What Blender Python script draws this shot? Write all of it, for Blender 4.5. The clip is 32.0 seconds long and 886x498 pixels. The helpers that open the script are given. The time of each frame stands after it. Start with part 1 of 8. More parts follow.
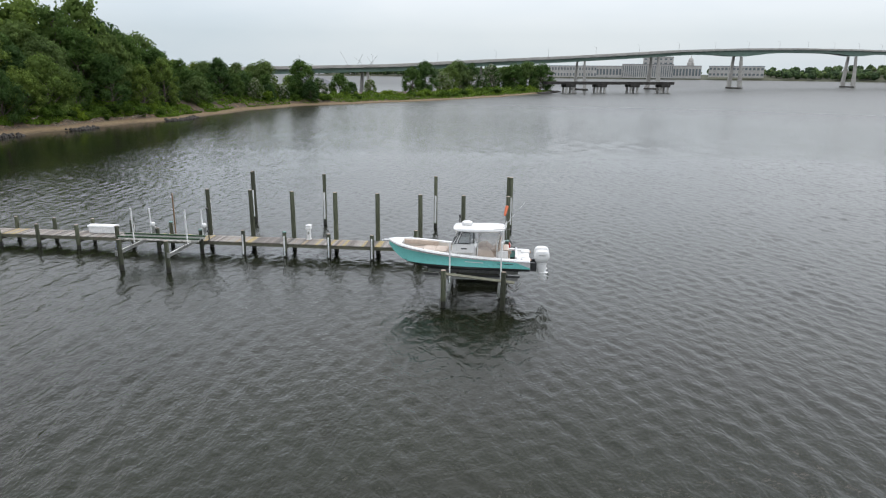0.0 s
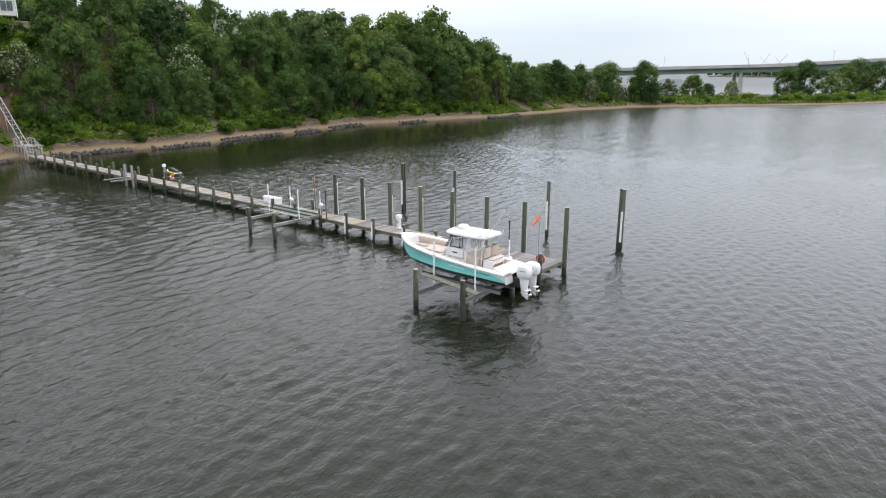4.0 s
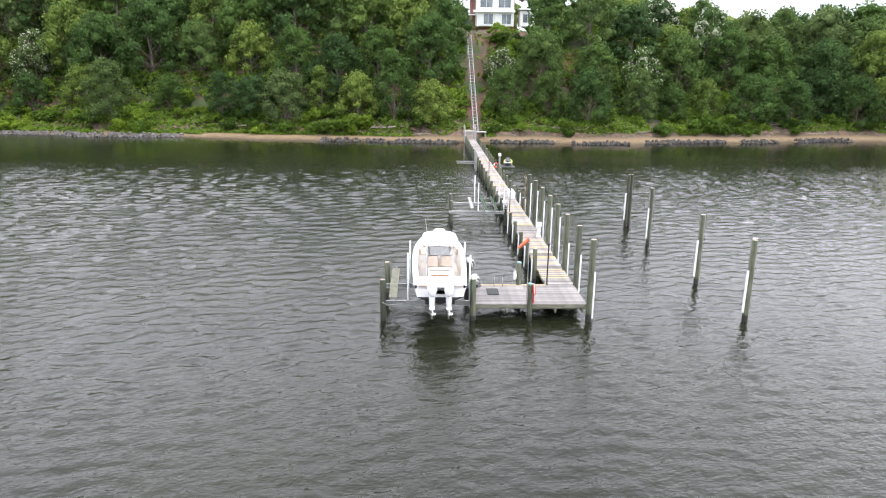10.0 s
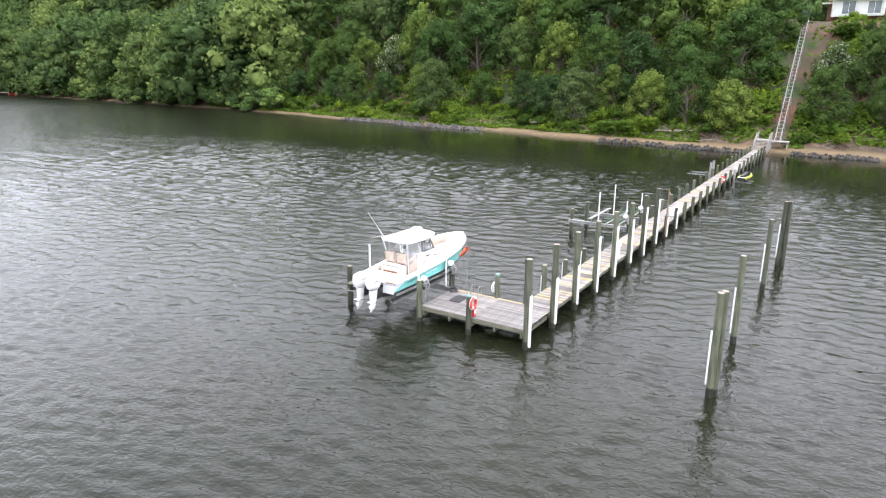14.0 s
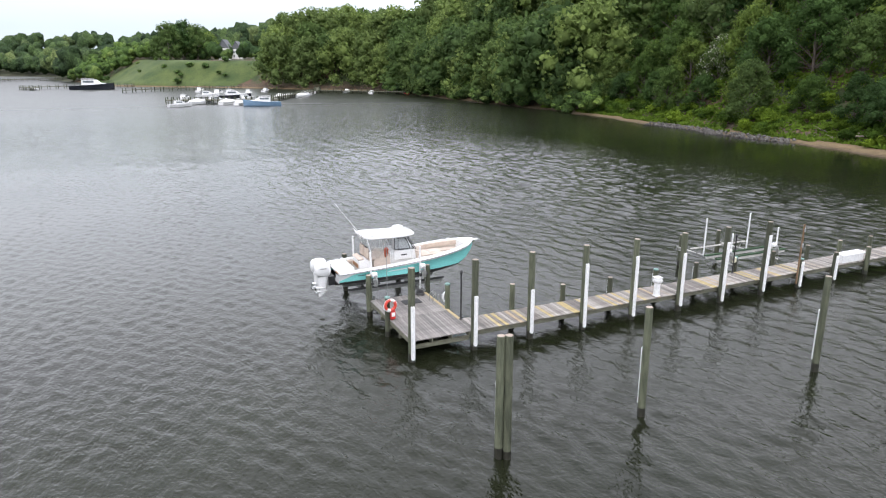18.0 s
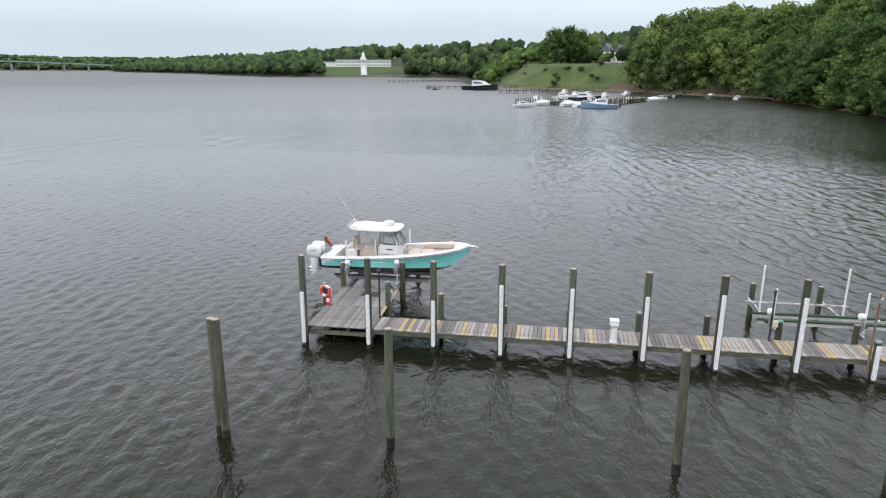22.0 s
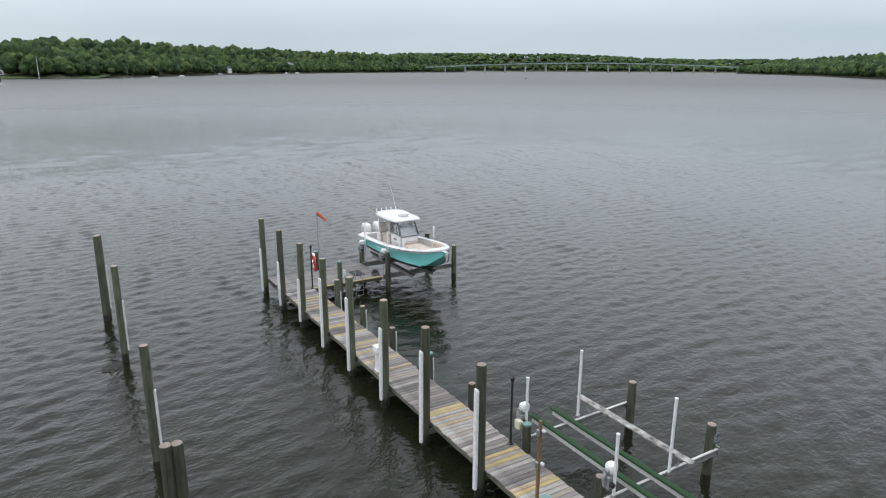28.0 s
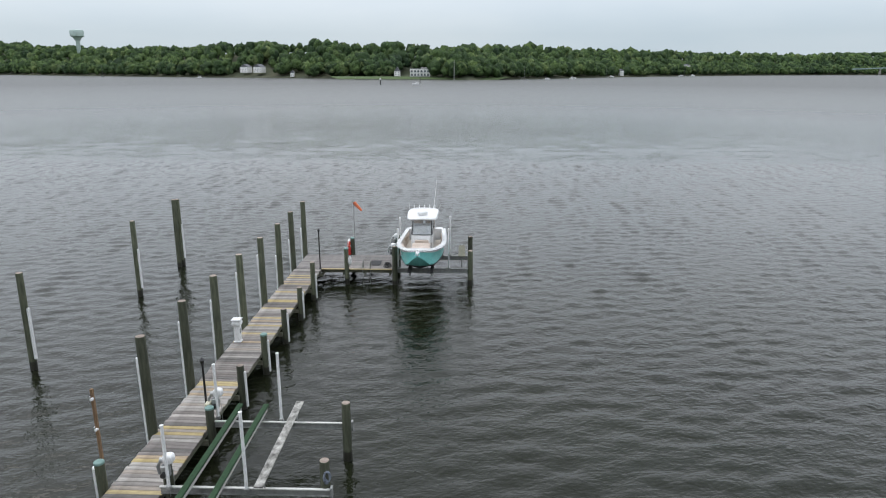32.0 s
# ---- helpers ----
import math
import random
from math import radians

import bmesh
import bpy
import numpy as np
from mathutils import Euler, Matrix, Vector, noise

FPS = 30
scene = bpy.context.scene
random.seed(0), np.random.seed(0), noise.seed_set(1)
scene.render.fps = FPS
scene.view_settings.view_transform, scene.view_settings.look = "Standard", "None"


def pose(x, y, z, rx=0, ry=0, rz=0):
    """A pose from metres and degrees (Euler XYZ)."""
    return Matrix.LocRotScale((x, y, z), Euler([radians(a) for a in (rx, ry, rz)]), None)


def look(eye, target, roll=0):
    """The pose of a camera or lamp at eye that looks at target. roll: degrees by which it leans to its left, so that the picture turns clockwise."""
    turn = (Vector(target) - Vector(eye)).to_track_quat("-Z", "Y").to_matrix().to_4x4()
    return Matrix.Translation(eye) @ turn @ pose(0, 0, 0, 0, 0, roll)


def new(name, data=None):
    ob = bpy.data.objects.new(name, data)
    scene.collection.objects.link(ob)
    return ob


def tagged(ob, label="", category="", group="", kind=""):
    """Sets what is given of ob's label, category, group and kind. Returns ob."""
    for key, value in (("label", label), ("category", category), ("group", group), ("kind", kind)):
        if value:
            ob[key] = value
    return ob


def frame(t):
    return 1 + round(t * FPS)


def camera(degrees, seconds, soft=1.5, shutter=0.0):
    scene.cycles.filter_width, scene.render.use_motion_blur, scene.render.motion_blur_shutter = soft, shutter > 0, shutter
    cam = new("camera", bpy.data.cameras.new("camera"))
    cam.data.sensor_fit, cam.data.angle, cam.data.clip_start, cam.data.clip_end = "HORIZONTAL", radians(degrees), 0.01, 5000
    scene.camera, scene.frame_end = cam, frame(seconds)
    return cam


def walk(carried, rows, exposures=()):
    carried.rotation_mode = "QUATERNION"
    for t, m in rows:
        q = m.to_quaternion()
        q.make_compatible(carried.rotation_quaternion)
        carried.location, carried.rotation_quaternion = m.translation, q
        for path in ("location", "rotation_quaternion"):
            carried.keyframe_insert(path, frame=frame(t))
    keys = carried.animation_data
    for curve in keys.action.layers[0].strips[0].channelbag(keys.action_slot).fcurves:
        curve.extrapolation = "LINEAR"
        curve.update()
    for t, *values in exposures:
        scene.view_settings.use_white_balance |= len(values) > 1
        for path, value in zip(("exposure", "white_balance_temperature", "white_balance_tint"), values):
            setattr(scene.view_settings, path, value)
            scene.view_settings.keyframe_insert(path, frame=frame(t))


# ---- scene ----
cam = camera(68.0, 32.0, soft=1.15, shutter=0.0)
PATH = [
    (0, (-44.17, -0.122, 12.518), (-42.2506, 0.0769, 11.9932), 0.52),
    (2, (-41.513, -10.157, 12.61), (-39.7294, -9.4247, 12.0787), 0.48),
    (3.5, (-37.508, -17.09, 12.549), (-35.926, -15.986, 12.02), 0.25),
    (6, (-28.112, -25.862, 12.308), (-27.012, -24.274, 11.7875), 0.27),
    (7.5, (-21.058, -29.003, 12.121), (-20.3184, -27.2191, 11.6019), 0.99),
    (9, (-13.436, -31.099, 12.221), (-13.1038, -29.1968, 11.6985), 0.84),
    (10.5, (-5.647, -31.309, 12.336), (-5.74, -29.3819, 11.8085), 0.54),
    (11.5, (-0.366, -30.479, 12.339), (-0.74, -28.5869, 11.8086), 0.66),
    (13, (7.147, -28.25, 12.469), (6.3621, -26.4904, 11.9324), 0.52),
    (14.5, (13.65, -23.94, 12.513), (12.5106, -22.3876, 11.9728), 0.46),
    (17, (22.316, -14.325, 12.498), (20.6984, -13.2795, 11.9608), -0.02),
    (19, (26.3, -4.891, 12.407), (24.4506, -4.3492, 11.8729), 0.27),
    (20.5, (27.701, 2.836, 12.36), (25.7763, 2.9611, 11.8307), 0.31),
    (22, (27.112, 10.621, 12.373), (25.205, 10.3292, 11.8443), 0.13),
    (23, (25.841, 15.586, 12.317), (23.996, 15.0244, 11.7885), 0.31),
    (24, (23.989, 20.447, 12.317), (22.2449, 19.6217, 11.7903), 0.19),
    (25, (21.192, 24.922, 12.292), (19.5859, 23.8531, 11.7653), 0.21),
    (26, (17.887, 29.022, 12.281), (16.456, 27.7283, 11.7539), 0.28),
    (29, (5.16, 37.442, 12.213), (4.4001, 35.6683, 11.6849), 0.12),
    (30, (0.262, 39.011, 12.2), (-0.2342, 37.1468, 11.6725), 0.1),
    (31, (-4.854, 39.899, 12.179), (-5.0728, 37.982, 11.652), 0.18),
    (32, (-9.88, 39.999, 12.179), (-9.8261, 38.0698, 11.6545), 0.12),
]
walk(cam, [(t, look(eye, target, roll)) for t, eye, target, roll in PATH],
     exposures=[(0, 0.3, 6300, 16), (3, 0.5, 6300, 17), (6, 1.0, 6250, 20), (9, 1.42, 6250, 21), (13, 1.52, 6200, 21), (16, 1.22, 6250, 20), (19, 0.64, 6250, 19), (22, 0.42, 6200, 18), (26, 0.21, 6150, 15), (32, 0.2, 6150, 15)])

# ---- world, sun, exposure ----
world = bpy.data.worlds.new("sky")
scene.world = world
world.use_nodes = True
wn, wl = world.node_tree.nodes, world.node_tree.links
wn.clear()
w_out = wn.new("ShaderNodeOutputWorld")
w_bg = wn.new("ShaderNodeBackground")
w_sky = wn.new("ShaderNodeTexSky")
w_sky.sky_type = "NISHITA"
w_sky.sun_disc = False
w_sky.sun_elevation = radians(62)
w_sky.sun_rotation = radians(120)
w_sky.dust_density = 2.0
w_tc = wn.new("ShaderNodeTexCoord")
w_map = wn.new("ShaderNodeMapping")
w_map.inputs["Scale"].default_value = (1.0, 1.0, 3.2)
w_noise = wn.new("ShaderNodeTexNoise")
w_noise.inputs["Scale"].default_value = 1.6
w_noise.inputs["Detail"].default_value = 5
w_noise.inputs["Roughness"].default_value = 0.55
w_ramp = wn.new("ShaderNodeValToRGB")
w_ramp.color_ramp.elements[0].position = 0.30
w_ramp.color_ramp.elements[0].color = (7.0, 8.15, 8.5, 1)
w_ramp.color_ramp.elements[1].position = 0.72
w_ramp.color_ramp.elements[1].color = (8.9, 9.65, 9.55, 1)
w_mix = wn.new("ShaderNodeMixRGB")
w_mix.inputs[0].default_value = 0.88
w_sep = wn.new("ShaderNodeSeparateXYZ")
w_up = wn.new("ShaderNodeValToRGB")
w_up.color_ramp.elements[0].position = 0.05
w_up.color_ramp.elements[0].color = (0.765, 0.785, 0.785, 1)
w_up.color_ramp.elements[1].position = 0.32
w_up.color_ramp.elements[1].color = (1.86, 1.73, 1.70, 1)
for w_pos, w_col in ((0.105, (0.98, 0.97, 0.965)), (0.18, (1.62, 1.54, 1.52)), (0.85, (1.42, 1.34, 1.32))):
    w_el = w_up.color_ramp.elements.new(w_pos)
    w_el.color = (*w_col, 1)
w_grad = wn.new("ShaderNodeMixRGB")
w_grad.blend_type = "MULTIPLY"
w_grad.inputs[0].default_value = 1.0
wl.new(w_tc.outputs["Generated"], w_map.inputs["Vector"])
wl.new(w_map.outputs["Vector"], w_noise.inputs["Vector"])
wl.new(w_noise.outputs["Fac"], w_ramp.inputs[0])
wl.new(w_tc.outputs["Generated"], w_sep.inputs[0])
wl.new(w_sep.outputs["Z"], w_up.inputs[0])
wl.new(w_ramp.outputs["Color"], w_grad.inputs[1])
wl.new(w_up.outputs["Color"], w_grad.inputs[2])
wl.new(w_sky.outputs["Color"], w_mix.inputs[1])
wl.new(w_grad.outputs["Color"], w_mix.inputs[2])
wl.new(w_mix.outputs["Color"], w_bg.inputs["Color"])
w_bg.inputs["Strength"].default_value = 0.09
wl.new(w_bg.outputs["Background"], w_out.inputs["Surface"])
sun = new("sun", bpy.data.lights.new("sun", "SUN"))
sun.data.energy, sun.data.angle, sun.data.color = 1.0, radians(40), (1.0, 0.96, 0.9)
sun.matrix_world = look((41, -24, 90), (0, 0, 0))

# ---- small mesh tools ----


def add_faces(bm, verts, faces, m=None, slot=0):
    vs = [bm.verts.new(m @ Vector(v) if m else v) for v in verts]
    for f in faces:
        try:
            face = bm.faces.new([vs[i] for i in f])
            face.material_index = slot
        except ValueError:
            pass
    return vs


def box(bm, c, s, m=None, slot=0, cham=0.0):
    """A box with its long edges chamfered along z and round the top when cham is given."""
    x, y, z = s[0] / 2, s[1] / 2, s[2] / 2
    if cham <= 0:
        v = [(c[0] + a * x, c[1] + b * y, c[2] + d * z) for d in (-1, 1) for a, b in ((-1, -1), (1, -1), (1, 1), (-1, 1))]
        add_faces(bm, v, [(3, 2, 1, 0), (4, 5, 6, 7), (0, 1, 5, 4), (1, 2, 6, 5), (2, 3, 7, 6), (3, 0, 4, 7)], m, slot)
        return
    k = min(cham, 0.45 * min(s))
    rings = []
    for zz, inset in ((-z, k), (-z + k, 0), (z - k, 0), (z, k)):
        a, b = x - inset, y - inset
        rings.append([(c[0] + p, c[1] + q, c[2] + zz) for p, q in ((-a + k, -b), (a - k, -b), (a, -b + k), (a, b - k), (a - k, b), (-a + k, b), (-a, b - k), (-a, -b + k))])
    skin(bm, rings, m, slot, closed=True, caps=True)


def skin(bm, rings, m=None, slot=0, closed=True, caps=False):
    n = len(rings[0])
    v, f = [p for r in rings for p in r], []
    for i in range(len(rings) - 1):
        for j in range(n if closed else n - 1):
            k = (j + 1) % n
            f.append((i * n + j, i * n + k, (i + 1) * n + k, (i + 1) * n + j))
    if caps:
        f.append(tuple(range(n - 1, -1, -1)))
        f.append(tuple((len(rings) - 1) * n + j for j in range(n)))
    return add_faces(bm, v, f, m, slot)


def frame_of(d):
    d = Vector(d).normalized()
    a = Vector((0, 0, 1)) if abs(d.z) < 0.95 else Vector((1, 0, 0))
    u = d.cross(a).normalized()
    return u, d.cross(u).normalized()


def cyl(bm, p0, p1, r0, r1=None, seg=12, caps=True, m=None, slot=0):
    r1 = r0 if r1 is None else r1
    p0, p1 = Vector(p0), Vector(p1)
    u, v = frame_of(p1 - p0)
    rings = [[tuple(p + r * (math.cos(2 * math.pi * k / seg) * u + math.sin(2 * math.pi * k / seg) * v)) for k in range(seg)] for p, r in ((p0, r0), (p1, r1))]
    skin(bm, rings, m, slot, True, caps)


def tube(bm, pts, r, seg=8, m=None, slot=0, caps=True):
    pts = [Vector(p) for p in pts]
    rings = []
    for i, p in enumerate(pts):
        d = pts[min(i + 1, len(pts) - 1)] - pts[max(i - 1, 0)]
        u, v = frame_of(d)
        rr = r[i] if isinstance(r, (list, tuple)) else r
        rings.append([tuple(p + rr * (math.cos(2 * math.pi * k / seg) * u + math.sin(2 * math.pi * k / seg) * v)) for k in range(seg)])
    skin(bm, rings, m, slot, True, caps)


def lathe(bm, profile, seg=16, m=None, slot=0):
    rings = [[(r * math.cos(2 * math.pi * k / seg), r * math.sin(2 * math.pi * k / seg), z) for k in range(seg)] for r, z in profile]
    skin(bm, rings, m, slot, True, True)


def torus(bm, big, small, seg=28, sub=8, m=None, slots=(0,)):
    v, f = [], []
    for i in range(seg):
        a = 2 * math.pi * i / seg
        for j in range(sub):
            b = 2 * math.pi * j / sub
            v.append(((big + small * math.cos(b)) * math.cos(a), (big + small * math.cos(b)) * math.sin(a), small * math.sin(b)))
    vs = [bm.verts.new(m @ Vector(p) if m else p) for p in v]
    for i in range(seg):
        for j in range(sub):
            face = bm.faces.new([vs[i * sub + j], vs[((i + 1) % seg) * sub + j], vs[((i + 1) % seg) * sub + (j + 1) % sub], vs[i * sub + (j + 1) % sub]])
            face.material_index = slots[(i * len(slots) * 2 // seg) % len(slots)]
            face.smooth = True


def mesh_of(name, bm, mats, smooth=False):
    me = bpy.data.meshes.new(name)
    bmesh.ops.recalc_face_normals(bm, faces=bm.faces)
    if smooth:
        for f in bm.faces:
            f.smooth = True
    bm.to_mesh(me)
    bm.free()
    for m in mats if isinstance(mats, (list, tuple)) else [mats]:
        me.materials.append(m)
    if smooth:
        me.set_sharp_from_angle(angle=radians(40))
    return me


def part(name, bm, mats, parent=None, label="", smooth=False):
    me = bm if isinstance(bm, bpy.types.Mesh) else mesh_of(name, bm, mats, smooth)
    ob = new(name, me)
    if parent:
        ob.parent = parent
    if label:
        ob["label"] = label
    return ob


def thing(name, label, category, group="", at=(0, 0, 0), rz=0.0):
    ob = new(name)
    ob.empty_display_size = 0.2
    ob.matrix_world = pose(*at, 0, 0, rz)
    return tagged(ob, label, category, group)


# ---- materials ----
def material(name, rough=0.6, metal=0.0, spec=0.5):
    mt = bpy.data.materials.new(name)
    mt.use_nodes = True
    nt = mt.node_tree
    b = nt.nodes["Principled BSDF"]
    b.inputs["Roughness"].default_value = rough
    b.inputs["Metallic"].default_value = metal
    b.inputs["Specular IOR Level"].default_value = spec
    return mt, nt, b


def node(nt, kind, **inputs):
    n = nt.nodes.new(kind)
    for k, v in inputs.items():
        n.inputs[k].default_value = v
    return n


def ramp(nt, stops, interp="LINEAR"):
    n = nt.nodes.new("ShaderNodeValToRGB")
    cr = n.color_ramp
    cr.interpolation = interp
    while len(cr.elements) < len(stops):
        cr.elements.new(0.5)
    for e, (p, c) in zip(cr.elements, stops):
        e.position, e.color = p, (*c, 1)
    return n


def mix(nt, kind, a, b, fac):
    n = nt.nodes.new("ShaderNodeMixRGB")
    n.blend_type = kind
    for i, s in ((0, fac), (1, a), (2, b)):
        if isinstance(s, bpy.types.NodeSocket):
            nt.links.new(s, n.inputs[i])
        else:
            n.inputs[i].default_value = s if i == 0 else (*s, 1)
    return n.outputs[0]


def grain(nt, scale, stretch=(1, 1, 1), detail=4.0, rough=0.55, coords="Object"):
    tc = nt.nodes.new("ShaderNodeTexCoord")
    mp = nt.nodes.new("ShaderNodeMapping")
    mp.inputs["Scale"].default_value = stretch
    nz = node(nt, "ShaderNodeTexNoise", Scale=scale, Detail=detail, Roughness=rough)
    nt.links.new(tc.outputs[coords], mp.inputs["Vector"])
    nt.links.new(mp.outputs["Vector"], nz.inputs["Vector"])
    return nz.outputs["Fac"]


def bump(nt, b, height, strength=0.3, dist=0.02):
    n = node(nt, "ShaderNodeBump", Strength=strength, Distance=dist)
    nt.links.new(height, n.inputs["Height"])
    nt.links.new(n.outputs["Normal"], b.inputs["Normal"])


def mottled(name, dark, light, scale=6.0, stretch=(1, 1, 1), rough=0.6, metal=0.0, fine=40.0, bumpy=0.25, dist=0.01, spec=0.5, rand=0.0):
    """A surface that varies between two colours at two scales, with fine relief."""
    mt, nt, b = material(name, rough, metal, spec)
    g1, g2 = grain(nt, scale, stretch), grain(nt, fine, stretch, 3.0)
    c1 = ramp(nt, [(0.3, dark), (0.7, light)])
    nt.links.new(g1, c1.inputs[0])
    c2 = ramp(nt, [(0.25, (0.75, 0.75, 0.75)), (0.75, (1.15, 1.15, 1.15))])
    nt.links.new(g2, c2.inputs[0])
    col = mix(nt, "MULTIPLY", c1.outputs[0], c2.outputs[0], 1.0)
    if rand:
        oi = nt.nodes.new("ShaderNodeObjectInfo")
        rr = ramp(nt, [(0.0, (1 - rand,) * 3), (1.0, (1 + rand,) * 3)])
        nt.links.new(oi.outputs["Random"], rr.inputs[0])
        col = mix(nt, "MULTIPLY", col, rr.outputs[0], 1.0)
    nt.links.new(col, b.inputs["Base Color"])
    bump(nt, b, g2, bumpy, dist)
    return mt


M = {}
M["pile"] = mottled("weathered_pile_wood", (0.034, 0.040, 0.024), (0.112, 0.122, 0.078), 3.0, (3, 3, 0.35), 0.85, fine=18, bumpy=0.5, dist=0.02, rand=0.45)
M["pile_wet"] = mottled("wet_algae_pile", (0.012, 0.012, 0.009), (0.035, 0.034, 0.024), 5.0, (2, 2, 0.7), 0.45, fine=30)
M["pile_top"] = mottled("cut_pile_end", (0.23, 0.18, 0.145), (0.40, 0.34, 0.29), 9.0, rough=0.9, rand=0.25)
M["cap_teal"] = mottled("copper_green_cap", (0.12, 0.22, 0.20), (0.22, 0.34, 0.31), 12.0, rough=0.6)
M["pvc"] = mottled("white_plastic", (0.76, 0.77, 0.77), (0.86, 0.86, 0.85), 5.0, (1, 1, 0.3), 0.45, fine=30, bumpy=0.08)
M["beam_wood"] = mottled("dock_framing_wood", (0.085, 0.09, 0.06), (0.21, 0.205, 0.15), 2.5, (1, 1, 5), 0.85, fine=22, bumpy=0.35)
M["steel"] = mottled("galvanised_metal", (0.33, 0.34, 0.34), (0.52, 0.53, 0.52), 7.0, rough=0.45, metal=0.75, bumpy=0.08)
M["alu"] = mottled("weathered_aluminium", (0.24, 0.25, 0.24), (0.40, 0.405, 0.39), 6.0, rough=0.5, metal=0.45, bumpy=0.08)
M["carpet"] = mottled("green_bunk_carpet", (0.012, 0.038, 0.014), (0.028, 0.072, 0.030), 14.0, rough=0.95, fine=90, bumpy=0.5)
M["black"] = mottled("black_painted_metal", (0.012, 0.012, 0.013), (0.03, 0.03, 0.03), 8.0, rough=0.4, bumpy=0.05)
M["rubber"] = mottled("dark_rubber_mat", (0.03, 0.032, 0.035), (0.06, 0.06, 0.06), 30.0, rough=0.9)
M["orange"] = mottled("orange_nylon", (0.60, 0.14, 0.06), (0.75, 0.21, 0.10), 8.0, rough=0.8)
M["red"] = mottled("red_plastic", (0.45, 0.02, 0.02), (0.62, 0.045, 0.035), 8.0, rough=0.4)
M["ring_red"] = mottled("life_ring_red", (0.60, 0.055, 0.035), (0.74, 0.085, 0.055), 8.0, rough=0.5)
M["tan_post"] = mottled("brown_post_wood", (0.15, 0.09, 0.05), (0.27, 0.17, 0.09), 4.0, (3, 3, 0.4), 0.8)


def plank_material(name, tones):
    mt, nt, b = material(name, 0.85)
    oi = nt.nodes.new("ShaderNodeObjectInfo")
    geo = nt.nodes.new("ShaderNodeNewGeometry")
    add = nt.nodes.new("ShaderNodeMath")
    add.operation = "ADD"
    nt.links.new(oi.outputs["Random"], add.inputs[0])
    nt.links.new(geo.outputs["Random Per Island"], add.inputs[1])
    fr = nt.nodes.new("ShaderNodeMath")
    fr.operation = "FRACT"
    nt.links.new(add.outputs[0], fr.inputs[0])
    tone = ramp(nt, tones, "CONSTANT")
    nt.links.new(fr.outputs[0], tone.inputs[0])
    g1 = grain(nt, 4.0, (0.5, 9, 9), 5)
    g2 = grain(nt, 1.3, (1, 1, 1), 3)
    s1 = ramp(nt, [(0.28, (0.5, 0.49, 0.48)), (0.68, (1.15, 1.15, 1.15))])
    s2 = ramp(nt, [(0.3, (0.58, 0.57, 0.55)), (0.5, (0.95, 0.95, 0.95)), (0.7, (1.18, 1.17, 1.15))])
    nt.links.new(g1, s1.inputs[0])
    nt.links.new(g2, s2.inputs[0])
    col = mix(nt, "MULTIPLY", tone.outputs[0], s1.outputs[0], 1.0)
    col = mix(nt, "MULTIPLY", col, s2.outputs[0], 1.0)
    nt.links.new(col, b.inputs["Base Color"])
    bump(nt, b, g1, 0.5, 0.01)
    return mt


M["plank"] = plank_material("deck_plank", [(0.0, (0.16, 0.15, 0.14)), (0.12, (0.33, 0.31, 0.285)), (0.27, (0.23, 0.21, 0.195)), (0.40, (0.40, 0.38, 0.35)), (0.55, (0.28, 0.26, 0.24)), (0.70, (0.35, 0.31, 0.265)), (0.82, (0.20, 0.18, 0.165)), (0.92, (0.43, 0.40, 0.37))])
M["plank_tan"] = plank_material("newer_deck_plank", [(0.0, (0.47, 0.38, 0.18)), (0.40, (0.44, 0.35, 0.24)), (0.62, (0.50, 0.41, 0.22)), (0.85, (0.42, 0.35, 0.22))])
M["plank_grey"] = plank_material("platform_plank", [(0.0, (0.21, 0.20, 0.19)), (0.2, (0.27, 0.255, 0.24)), (0.45, (0.235, 0.22, 0.21)), (0.7, (0.30, 0.285, 0.27)), (0.92, (0.18, 0.17, 0.165))])


